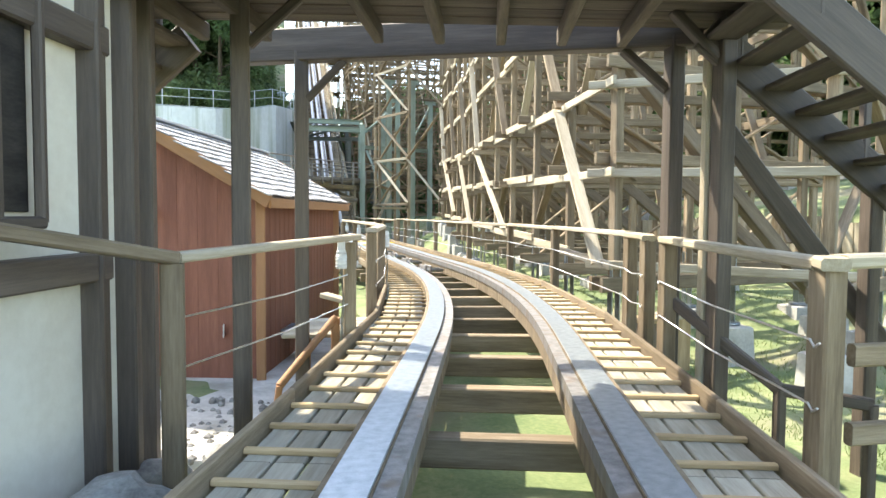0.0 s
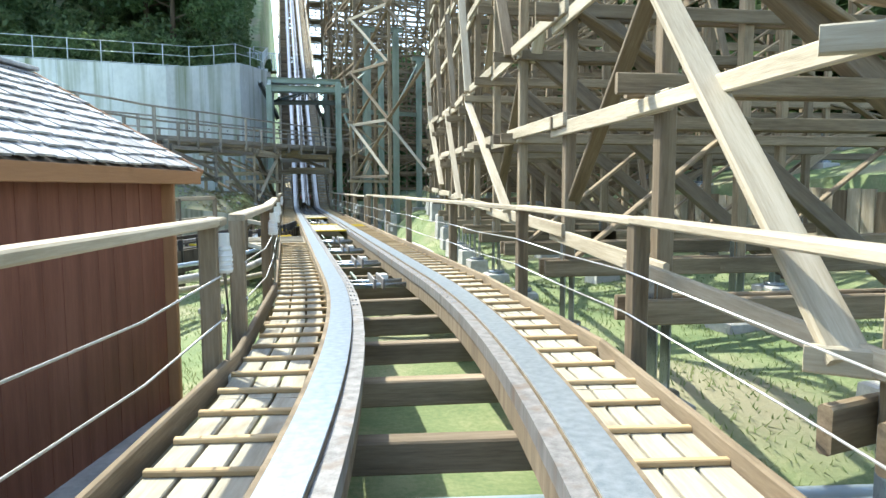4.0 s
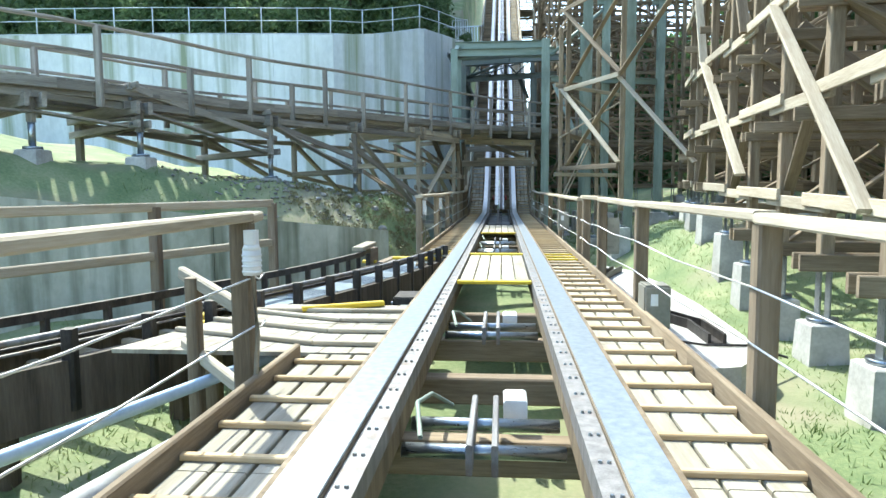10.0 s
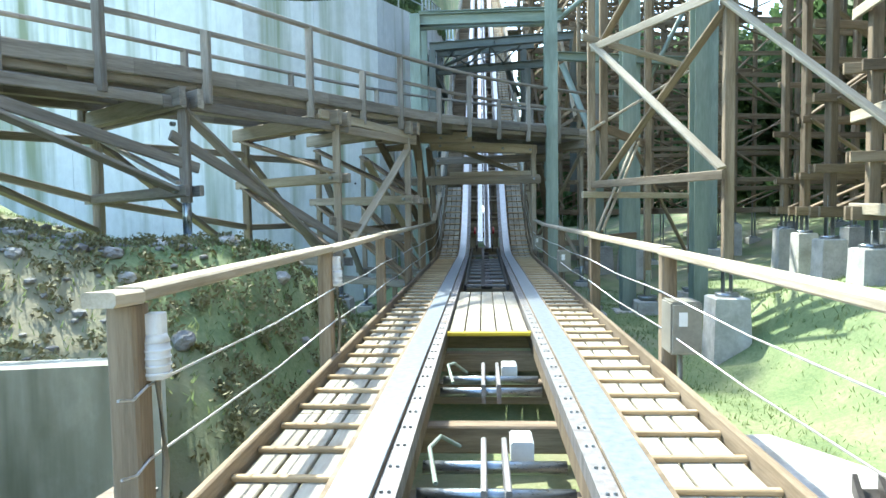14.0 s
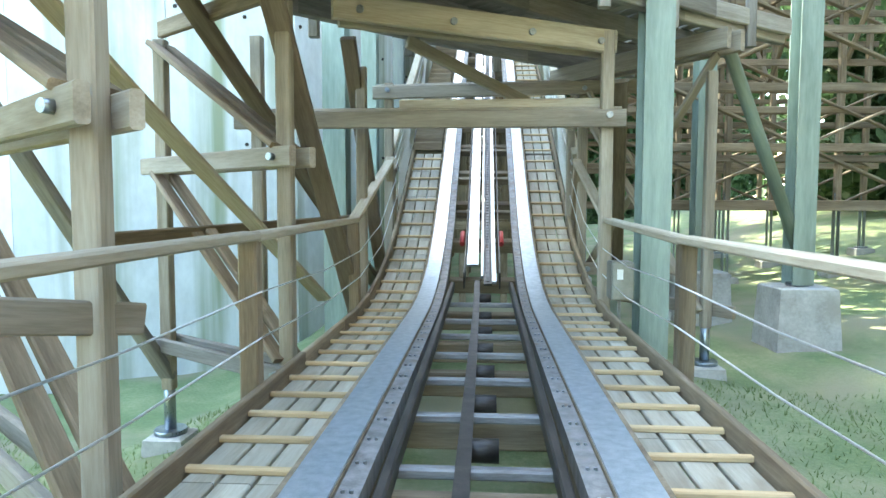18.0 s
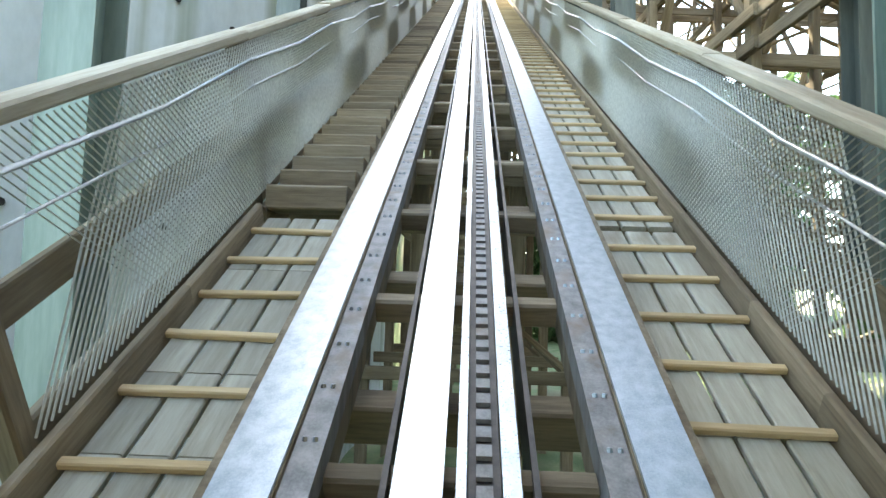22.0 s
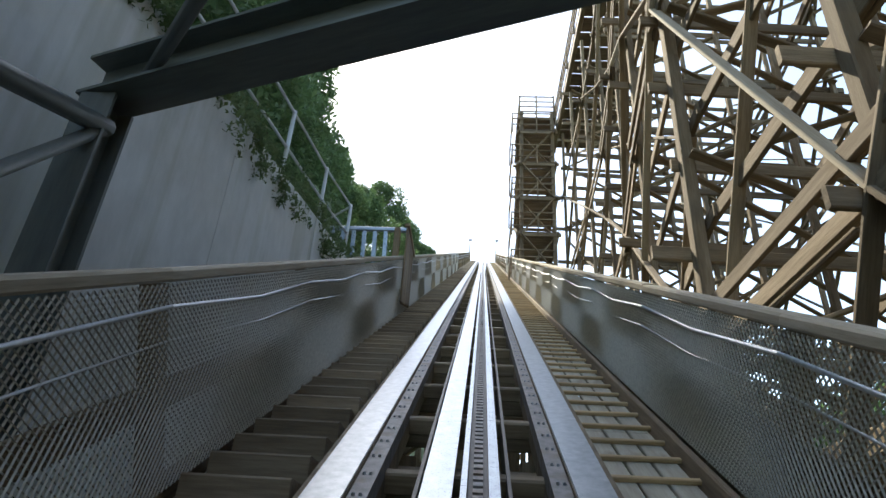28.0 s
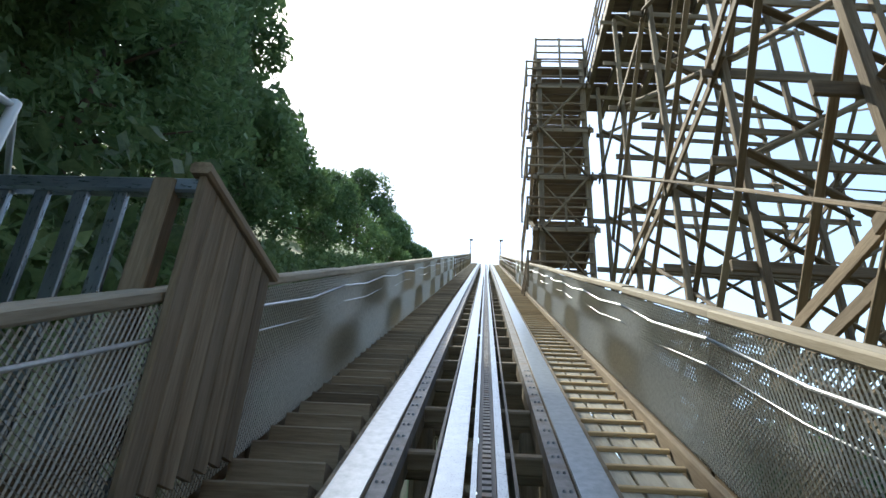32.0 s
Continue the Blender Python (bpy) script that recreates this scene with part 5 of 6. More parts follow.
def pw(yb, s, z):
    """A point of the skewed station end: its right side lies further on."""
    return tp(yb + 0.1 * (s + 1.47), s, z)
for left, right, zb in (((-3.38, 7.0), (0.2, 6.45), 2.6), ((-2.92, 8.35), (0.12, 7.0), 2.46)):
    t = thing("station_portal", (*left, -0.6), "brown painted timber portal standing over the track", "portal", "station portals")
    a, b = Vector((*left, 0)), Vector((*right, 0))
    d = (b - a).normalized()
    for q in (a, b):
        beam("post", q + Vector((0, 0, -1.2)), q + Vector((0, 0, zb + 0.1)), 0.13, 0.14, DARKP, t, (0, 1, 0))
    beam("head_beam", a - d * 0.6 + Vector((0, 0, zb + 0.15)), b + d * 0.5 + Vector((0, 0, zb + 0.15)), 0.16, 0.3, DARKP, t)
    for q, e in ((a, d), (b, -d)):
        beam("knee_brace", q + Vector((0, 0, zb - 0.34)) + e * 0.06, q + e * 0.42 + Vector((0, 0, zb)), 0.07, 0.09, DARKP, t, (0, 1, 0))
uw = thing("upper_walkway", tuple(tp(6.2, 0, 2.6)), "dark brown timber walkway crossing above the track", "walkway")
for k in range(7):
    yy = 5.62 + k * 0.22
    beam("floor_board", pw(yy, -3.4, 2.62), pw(yy, 2.3, 2.62), 0.21, 0.05, DARKWOOD, uw)
for s in (-2.4, -1.9, -1.0, -0.5, 0.0, 0.5, 1.0, 1.9):
    beam("joist", pw(5.65, s, 2.52), pw(7.1, s, 2.52), 0.08, 0.14, DARKWOOD, uw)
beam("fascia", pw(5.56, -3.4, 2.47), pw(5.56, 1.8, 2.47), 0.05, 0.30, DARKP, uw)
for s in (-3.2, -1.6, 0.0, 1.6):
    beam("rail_post", pw(5.45, s, 2.6), pw(5.45, s, 3.6), 0.09, 0.09, DARKP, uw, (0, 1, 0))
beam("top_rail", pw(5.45, -3.4, 3.6), pw(5.45, 2.2, 3.6), 0.1, 0.07, DARKP, uw)

for g in (1, -1):
    SA, SB2 = ((1.55, 2.45), (5.0, -0.35)) if g > 0 else ((2.5, 2.45), (5.95, -0.35))
    ss1 = thing("outer_stairs", tuple(tp(6.2, 3.0 * g, -0.6)), "dark timber stairs descending outwards from the upper walkway", "stairs", "stairs of the upper walkway")
    for y in (5.8, 6.95):
        beam("stringer", tp(y, SA[0] * g, SA[1]), tp(y + 0.25, SB2[0] * g, SB2[1]), 0.07, 0.28, DARKP, ss1)
        beam("stair_rail", tp(y, SA[0] * g, SA[1] + 1.0), tp(y + 0.25, SB2[0] * g, SB2[1] + 1.0), 0.08, 0.08, DARKP, ss1)
        for t in (0.08, 0.36, 0.64, 0.92):
            q = tp(y + 0.25 * t, (SA[0] + (SB2[0] - SA[0]) * t) * g, SA[1] + (SB2[1] - SA[1]) * t)
            beam("rail_post", q, q + Vector((0, 0, 1.0)), 0.07, 0.07, DARKP, ss1, (0, 1, 0))
    for k in range(15):
        t = (k + 0.5) / 15
        s, z = (SA[0] + (SB2[0] - SA[0]) * t) * g, SA[1] + (SB2[1] - SA[1]) * t
        beam("tread", tp(5.78 + 0.25 * t, s, z + 0.05), tp(6.97 + 0.25 * t, s, z + 0.05), 0.24, 0.045, DARKWOOD, ss1)
    for y, s in ((6.0, 2.9), (7.1, 2.9), (6.1, 4.0), (7.2, 4.0)):
        z = SA[1] + (SB2[1] - SA[1]) * (s - SA[0]) / (SB2[0] - SA[0])
        if g > 0 or s > 3:
            beam("support_post", tp(y, s * g, -1.2), tp(y, s * g, z - 0.1), 0.12, 0.12, DARKP, ss1, (0, 1, 0))
    if g > 0:
        # the slim post is given pale wood to show sunlight on it
        beam("raking_post", tp(7.1, 1.75, 1.75), tp(7.3, 3.3, -0.2), 0.09, 0.16, DARKP, ss1)
        beam("slim_post", tp(7.05, 1.62, -1.2), tp(7.05, 1.62, 2.5), 0.08, 0.08, PALE, ss1, (0, 1, 0), "slim post coloured pale as sunlit")
sr = thing("stair_rail", (0.2, 6.4, -0.4), "dark brown timber stair rail stepping down outwards from the walkway", "handrail")
for a, b in (((-0.04, 6.85, 0.42), (0.42, 6.02, -0.2)), ((0.42, 6.02, -0.2), (0.95, 5.75, -0.27))):
    beam("rail", a, b, 0.07, 0.09, DARKP, sr)
for x, y, z in ((0.18, 6.45, 0.08), (0.42, 6.02, -0.2), (0.95, 5.75, -0.27)):
    beam("post", (x, y, ground_z(x, y) - 0.1), (x, y, z), 0.075, 0.075, DARKP, sr, (0, 1, 0))
lg = thing("landing_rail", tuple(tp(7.9, -1.75, -0.5)), "low brown timber rail beside the landing steps", "handrail")
for a, b in ((tp(7.95, -1.55, 0.05), tp(7.45, -1.95, -0.5)), (tp(7.45, -1.95, -0.5), tp(7.4, -2.0, -0.95))):
    beam("rail", a, b, 0.06, 0.08, TRIM, lg, (0, 1, 0.2))
beam("post", tp(7.95, -1.55, -0.95), tp(7.95, -1.55, 0.05), 0.08, 0.08, TRIM, lg, (0, 1, 0))
gr = thing("branch_rail", tuple(tp(4.45, 1.6, 0.8)), "pale timber rail branching outwards from a handrail post", "handrail")
beam("top_rail", tp(4.78, 1.42, 0.86), tp(5.3, 3.4, 0.92), 0.12, 0.06, PALE, gr)
for z in (0.1, 0.45):
    beam("mid_rail", tp(4.8, 1.5, z), tp(5.3, 3.4, z), 0.05, 0.1, WOOD, gr)
beam("post", tp(5.3, 3.4, -1.1), tp(5.3, 3.4, 0.9), 0.12, 0.12, WOOD, gr, (0, 1, 0))
lr = thing("handrail", (-3.65, 5.75, -0.5), "weathered timber handrail on square posts along the station approach", "handrail", "handrails beside the track")
NEAR, FAR = Vector((-3.66, 5.75, 0)), Vector((*track(7.9, -1.40, 0).xy, 0))
for q in (NEAR, FAR):
    beam("post", q + Vector((0, 0, -0.9)), q + Vector((0, 0, 0.78)), 0.115, 0.115, WOOD, lr, (0, 1, 0))
beam("top_rail", NEAR + Vector((0, 0, 0.81)), FAR + (FAR - NEAR) * 0.06 + Vector((0, 0, 0.83)), 0.125, 0.055, PALE, lr)
for c in (0.2, 0.48):
    sweep("cable", [NEAR + Vector((0, 0, c)), (NEAR + FAR) / 2 + Vector((0, 0, c - 0.03)), FAR + Vector((0, 0, c))], 0.006, CABLE, lr, 5)
gl = thing("branch_rail", tuple(tp(4.45, -1.6, 0.8)), "pale timber rail joining a handrail post to the building", "handrail")
beam("top_rail", (-3.66, 5.75, 0.81), (-4.25, 5.0, 0.98), 0.12, 0.07, WOOD, gl)

sbd = thing("station_building", tuple(tp(4.2, -3.2, -1.0)), "station building wall of cream plaster with heavy brown timber posts", "building")
wa, wb = tp(-4.0, -2.3, 0), tp(5.6, -2.3, 0)
wv = [(p.x, p.y, z) for z in (-1.4, 4.2) for p in (wa, wb, tp(5.6, -2.55, 0), tp(-4.0, -2.55, 0))]
put("plaster_wall", mesh_of("plaster_wall", wv, [(3, 2, 1, 0), (4, 5, 6, 7), (0, 1, 5, 4), (1, 2, 6, 5), (2, 3, 7, 6), (3, 0, 4, 7)], CREAM), Matrix.Identity(4), sbd, "cream plaster wall")
for y in (5.62, 5.3, 6.0, 3.9):
    beam("post", tp(y, -2.36 if y > 5 else -2.25, -1.3), tp(y, -2.36 if y > 5 else -2.25, 4.2), 0.3 if y != 6.0 else 0.13, 0.16, DARKP, sbd, (0, 1, 0), "heavy brown timber post")
for z in (2.0, 0.75):
    beam("wall_rail", tp(-3.5, -2.26, z), tp(5.4, -2.26, z), 0.10, 0.16, DARKP, sbd)
wf = beam("window_frame", tp(4.3, -2.22, 1.0), tp(4.85, -2.22, 1.0), 0.06, 0.06, DARKP, sbd)
beam("window_frame", tp(4.3, -2.22, 2.4), tp(4.85, -2.22, 2.4), 0.06, 0.06, DARKP, sbd)
for y in (4.3, 4.57, 4.85):
    beam("window_mullion", tp(y, -2.22, 1.0), tp(y, -2.22, 2.4), 0.05, 0.06, DARKP, sbd, (0, 1, 0))
beam("window_pane", tp(4.33, -2.28, 1.7), tp(4.83, -2.28, 1.7), 0.02, 1.3, BLACK, sbd)

# boulders beside the station
random.seed(3)
def rock(p, r, name="boulder", label="rough grey boulder lying on the ground"):
    bm = bmesh.new()
    bmesh.ops.create_icosphere(bm, subdivisions=3, radius=r)
    sq = (random.uniform(0.8, 1.3), random.uniform(0.7, 1.1), random.uniform(0.5, 0.8))
    o = Vector((random.random() * 9, random.random() * 9, 0))
    for v in bm.verts:
        n = noise.noise(v.co / r * 1.3 + o) * 0.35 + noise.noise(v.co / r * 3.5 + o) * 0.14
        v.co *= 1 + n
        v.co = Vector((v.co.x * sq[0], v.co.y * sq[1], v.co.z * sq[2]))
    me = bpy.data.meshes.new(name)
    bm.to_mesh(me)
    bm.free()
    me.materials.append(ROCK)
    return put(name, me, Matrix.Translation(p) @ Matrix.Rotation(random.random() * 6, 4, 'Z'), None, label, "rock", "rocks")
for y, s, z, r in ((5.0, -2.0, -0.55, 0.35), (5.7, -2.2, -0.7, 0.3), (4.3, -2.1, -0.5, 0.33), (6.4, -1.95, -0.8, 0.22), (6.9, -2.0, -0.9, 0.2), (6.2, -2.3, -0.95, 0.25)):
    rock(tp(y, s, z), r)
bm = bmesh.new()
for i in range(420):
    q = tp(random.uniform(5.8, 8.4), random.uniform(-4.2, -1.5), 0)
    bmesh.ops.create_icosphere(bm, subdivisions=1, radius=random.uniform(0.02, 0.055), matrix=Matrix.Translation((q.x, q.y, max(ground_z(q.x, q.y), -0.95) + 0.02)))
tagged(part("gravel", bm, ROCK, None, "loose grey gravel on the ground by the shed"), category="gravel", kind="stuff")

# ---- red-brown shed ----
SC, SU = Vector((-3.38, 10.05)), Vector((0.27, 0.963))
SL = Vector((-SU.y, SU.x))
def sp(u, l, z):
    p = SC + SU * u + SL * l
    return Vector((p.x, p.y, z))
LEN, WID, EAVE, RIDGE, SB = 4.3, 2.7, 1.33, 2.12, -1.1
sh = thing("shed", tuple(sp(2, 1.2, SB)), "red-brown boarded shed with a grey wood-shingle gable roof", "shed")
def poly(name, pts, thick, nrm, mat, parent, label=""):
    n = Vector(nrm).normalized() * thick
    k = len(pts)
    v = list(pts) + [p - n for p in pts]
    f = [tuple(range(k)), tuple(range(2 * k - 1, k - 1, -1))] + [(i, k + i, k + (i + 1) % k, (i + 1) % k) for i in range(k)]
    me = mesh_of(name, v, f, mat)
    bm = bmesh.new()
    bm.from_mesh(me)
    bmesh.ops.recalc_face_normals(bm, faces=bm.faces)
    bm.to_mesh(me)
    bm.free()
    return put(name, me, Matrix.Identity(4), parent, label)
gab = lambda u: [sp(u, 0, SB), sp(u, WID, SB), sp(u, WID, EAVE), sp(u, WID / 2, RIDGE), sp(u, 0, EAVE)]
poly("gable_wall", gab(0), 0.08, tuple(-Vector((*SU, 0))), RED, sh)
poly("gable_wall", gab(LEN), 0.08, (*SU, 0), RED, sh)
poly("side_wall", [sp(0.08, 0, SB), sp(LEN - 0.08, 0, SB), sp(LEN - 0.08, 0, EAVE), sp(0.08, 0, EAVE)], 0.08, tuple(-Vector((*SL, 0))), RED, sh)
poly("side_wall", [sp(0.08, WID, SB), sp(LEN - 0.08, WID, SB), sp(LEN - 0.08, WID, EAVE), sp(0.08, WID, EAVE)], 0.08, (*SL, 0), RED, sh)
for k in range(1, 11):
    l = k * WID / 11
    zt = EAVE + (RIDGE - EAVE) * (1 - abs(l - WID / 2) / (WID / 2)) - 0.03
    beam("batten", sp(-0.001, l, SB), sp(-0.001, l, zt), 0.004, 0.006, RED, sh, (0, 1, 0))
for k in range(1, 20):
    beam("batten", sp(k * LEN / 20, -0.001, SB), sp(k * LEN / 20, -0.001, EAVE), 0.006, 0.004, RED, sh, (0, 1, 0))
for u, l in ((-0.03, -0.03), (LEN + 0.03, -0.03), (-0.03, WID + 0.03)):
    beam("corner_trim", sp(u, l, SB), sp(u, l, EAVE), 0.11, 0.11, TRIM, sh, (0, 1, 0))
ov, oe = 0.28, 0.22
rise = (RIDGE - EAVE) / (WID / 2)
for sgn in (0, 1):
    e0 = -oe if sgn == 0 else WID + oe
    ze = EAVE - rise * oe + 0.03
    poly("roof_slab", [sp(-ov, e0, ze), sp(LEN + ov, e0, ze), sp(LEN + ov, WID / 2, RIDGE + 0.03), sp(-ov, WID / 2, RIDGE + 0.03)], 0.05, (0, 0, 1), DARKWOOD, sh)
    for u in (-ov - 0.02, LEN + ov + 0.02):
        beam("barge_board", sp(u, e0, ze - 0.05), sp(u, WID / 2, RIDGE - 0.02), 0.04, 0.14, TRIM, sh)
    beam("eave_board", sp(-ov, e0, ze - 0.06), sp(LEN + ov, e0, ze - 0.06), 0.03, 0.12, TRIM, sh)
    rows, cols = 11, 24
    for r in range(rows):
        for c in range(cols if sgn == 0 else 0):
            u0 = -ov - 0.03 + (LEN + 2 * ov + 0.06) * (c + (0.5 if r % 2 else 0.0)) / cols
            w = (LEN + 2 * ov) / cols * random.uniform(0.86, 0.97)
            f0, f1 = r / rows - 0.015 * random.random(), (r + 1.35) / rows
            def rp_(f, lift):
                l = e0 + (WID / 2 - e0) * min(f, 1.0)
                return sp(u0, l, ze + (RIDGE + 0.03 - ze) * min(f, 1.0) + lift)
            a, b = rp_(f0, 0.035 + 0.012 * random.random()), rp_(f1, 0.012)
            beam("shingle", a, b, min(w, LEN + ov + 0.03 - u0), 0.016, SHINGLE, sh, (0, 0, 1))
    if sgn == 1:
        for r in range(rows):
            a = sp(-ov, e0 + (WID / 2 - e0) * r / rows, ze + (RIDGE + 0.03 - ze) * r / rows + 0.03)
            b = sp(LEN + ov, e0 + (WID / 2 - e0) * r / rows, ze + (RIDGE + 0.03 - ze) * r / rows + 0.03)
            beam("shingle_course", a, b, 0.22, 0.03, SHINGLE, sh)
beam("ridge_cap", sp(-ov, WID / 2, RIDGE + 0.06), sp(LEN + ov, WID / 2, RIDGE + 0.06), 0.2, 0.04, SHINGLE, sh)
swf = beam("window_frame", sp(-0.03, 1.55, -0.02), sp(-0.03, 2.1, -0.02), 0.05, 0.42, TRIM, sh)
beam("window_pane", sp(-0.045, 1.6, -0.02), sp(-0.045, 2.05, -0.02), 0.03, 0.32, BLACK, swf, (0, 0, 1), "dark window pane")
lamp = beam("wall_lamp", sp(-0.08, 1.22, 1.0), sp(-0.08, 1.22, 1.12), 0.07, 0.07, WHITEP, sh, (0, 1, 0), "small white wall lamp")
sgp = beam("sign_plate", sp(-0.03, 0.42, -0.42), sp(-0.03, 0.42, -0.27), 0.012, 0.1, WHITEP, sh, (0, 1, 0), "small white sign plate")
sgn_bar = beam("sign_mark", sp(-0.04, 0.42, -0.37), sp(-0.04, 0.42, -0.32), 0.006, 0.05, REDP, sgp, (0, 1, 0), "red mark on the sign")
poly("floor_slab", [sp(-2.6, -0.7, -0.92), sp(LEN, -0.35, -0.92), sp(LEN, WID + 0.3, -0.92), sp(-2.6, WID + 0.5, -0.92)], 0.35, (0, 0, 1), CONC, sh, "concrete slab")

# landing between the walkway and the shed, with its gate posts
ld = thing("side_landing", tuple(tp(8.6, -1.7, -0.2)), "small timber landing beside the walkway", "landing")
for k in range(4):
    beam("board", tp(8.15 + k * 0.27, -1.25, -0.13), tp(8.15 + k * 0.27, -2.1, -0.16), 0.25, 0.04, DECK, ld)
beam("corner_block", tp(8.2, -1.9, -0.9), tp(8.2, -1.9, -0.18), 0.09, 0.09, TRIM, ld, (0, 1, 0))
beam("ledge", tp(8.15, -1.45, 0.18), tp(8.35, -1.75, 0.22), 0.12, 0.05, PALE, ld)
pb = thing("pipe_bundle", tuple(tp(10.8, -1.6, -0.4)), "bundle of blue-grey pipes crossing beside the shed", "pipes")
for k in range(5):
    rod("pipe", tp(10.4 + k * 0.13, -3.2, -0.52), tp(10.6 + k * 0.13, 2.6, -0.62), 0.05, PIPE, pb, 10)

# ---- storage track curving off to the side ----
ST = [(-1.42, 30.9), (-1.64, 28.9), (-2.08, 26.9), (-2.9, 24.6), (-4.0, 22.0), (-5.4, 19.3), (-7.2, 16.6), (-9.5, 14.2)]
def stp(s, side, z):
    i = min(int(s), len(ST) - 2)
    t = s - i
    p = [Vector(ST[max(0, min(len(ST) - 1, i + k))]) for k in (-1, 0, 1, 2)]
    q = 0.5 * ((2 * p[1]) + (p[2] - p[0]) * t + (2 * p[0] - 5 * p[1] + 4 * p[2] - p[3]) * t * t + (3 * p[1] - p[0] - 3 * p[2] + p[3]) * t ** 3)
    d = 0.5 * ((p[2] - p[0]) + 2 * (2 * p[0] - 5 * p[1] + 4 * p[2] - p[3]) * t + 3 * (3 * p[1] - p[0] - 3 * p[2] + p[3]) * t * t)
    d.normalize()
    return Vector((q.x - d.y * side, q.y + d.x * side, z))
SS = [i * 7 / 42 for i in range(43)]
sk = thing("storage_track", tuple(stp(2, 0, -0.3)), "dark steel storage track curving away with guard bars on short posts", "track")
ZT = -0.30
def ssweep(name, lo, hi, z0, z1, mat, label="", s0=0.0, s1=7.0):
    rows = [[stp(s, a, z) for a, z in ((lo, z0), (hi, z0), (hi, z1), (lo, z1))] for s in SS if s0 <= s <= s1]
    return strip(name, rows, mat, sk, label)
for side in (-1, 1):
    ssweep("side_beam", side * 0.68 - 0.05, side * 0.68 + 0.05, ZT - 0.32, ZT - 0.06 if side < 0 else ZT + 0.12, DARKWOOD)
    ssweep("edge_plank", side * 0.6 - 0.07, side * 0.6 + 0.07, ZT - 0.055, ZT - 0.02, BROWN)
    ssweep("running_strap", side * 0.45 - 0.03, side * 0.45 + 0.03, ZT - 0.045, ZT - 0.025, PLATE)
ssweep("guard_bar", -0.72, -0.65, ZT + 0.16, ZT + 0.24, BLACK, "", 0.7, 7.0)
for k in range(28):
    s = 0.75 + k * 0.225
    beam("guard_post", stp(s, -0.685, ZT - 0.2), stp(s, -0.685, ZT + 0.18), 0.07, 0.07, BLACK, sk, (0, 1, 0))
    beam("stub_post", stp(s, 0.70, ZT - 0.25), stp(s, 0.70, ZT + 0.34), 0.09, 0.09, BLACK, sk, (0, 1, 0))
sweep("guard_tube", [stp(v, 0.63, ZT + 0.30) for v in SS if v >= 0.6], 0.028, PLATE, sk, 8, "dull steel tube rail")
sweep("guide_tube", [stp(v, 0.57, ZT + 0.24) for v in SS if v >= 0.6], 0.022, BLACK, sk, 8, "black steel tube rail")
PLATES = [0.35 + 0.34 * k for k in range(8)]
for k, (a, b) in enumerate(zip(PLATES, PLATES[1:])):
    rows = [[stp(a + (b - a) * f + (0.006 if f == 0 else -0.006 if f == 1 else 0), side, z) for side, z in ((-0.52, ZT - 0.075), (0.52, ZT - 0.075), (0.52, ZT - 0.05), (-0.52, ZT - 0.05))] for f in (0, 0.5, 1)]
    strip("floor_plate", rows, CHEQ, sk, "chequered steel floor plate" if k % 2 else "smooth bright steel floor plate")
    if k % 2:
        for f in range(9):
            v = a + (b - a) * (f + 0.5) / 9
            beam("tread_rib", stp(v, -0.5, ZT - 0.046), stp(v, 0.5, ZT - 0.046), 0.02, 0.012, GALV, sk)
for k in range(26):
    s = 2.7 + k * 0.165
    beam("tie", stp(s, -0.55, ZT - 0.2), stp(s, 0.55, ZT - 0.2), 0.1, 0.12, PALE, sk)
for k in range(14):
    s = 0.3 + k * 0.5
    p0 = stp(s, -0.5, 0)
    for side in (-0.5, 0.5):
        p = stp(s, side, 0)
        g = ground_z(p.x, p.y)
        beam("leg", (p.x, p.y, g - 0.1), (p.x, p.y, ZT - 0.3), 0.13, 0.13, DARKWOOD, sk, (0, 1, 0))
for s, side, half in ((0.3, 0.0, 0.5), (0.62, -0.75, 0.12), (2.75, 0.55, 0.25), (2.95, -0.35, 0.3), (3.05, 0.3, 0.2)):
    beam("end_bar", stp(s, side - half, ZT + 0.0), stp(s, side + half, ZT + 0.0), 0.12, 0.05, YELLOW, sk, (0, 0, 1), "yellow painted edge bar")
beam("end_box", stp(0.95, -0.72, ZT + 0.29), stp(0.62, -0.72, ZT + 0.33), 0.2, 0.07, PALE, sk)
beam("end_block", stp(0.72, -0.70, ZT + 0.1), stp(0.52, -0.70, ZT + 0.1), 0.09, 0.3, BROWN, sk)
# switch drive beside the main rail
sd2 = thing("switch_drive", (-1.0, 25.6, -0.6), "black steel switch drive with a galvanised cylinder beside the rail", "machine")
bm = bmesh.new()
bmesh.ops.create_cube(bm, size=1, matrix=Matrix.Translation((-1.02, 26.1, -0.42)) @ Matrix.Diagonal((0.36, 0.5, 0.3, 1)))
bmesh.ops.bevel(bm, geom=bm.edges[:], offset=0.015, segments=2, affect='EDGES')
part("gear_case", bm, BLACK, sd2)
for k in range(3):
    rod("bolt", (-1.2, 25.95 + k * 0.15, -0.36), (-1.23, 25.95 + k * 0.15, -0.36), 0.025, GALV, sd2, 8)
beam("bed_plate", (-1.35, 25.7, -0.62), (-0.8, 25.7, -0.62), 0.7, 0.06, BLACK, sd2)
bm = bmesh.new()
bmesh.ops.create_cube(bm, size=1, matrix=Matrix.Translation((-0.95, 25.2, -0.38)) @ Matrix.Diagonal((0.2, 0.5, 0.2, 1)))
bmesh.ops.bevel(bm, geom=bm.edges[:], offset=0.01, segments=2, affect='EDGES')
part("cover_box", bm, GALV, sd2, "bright steel cover box")
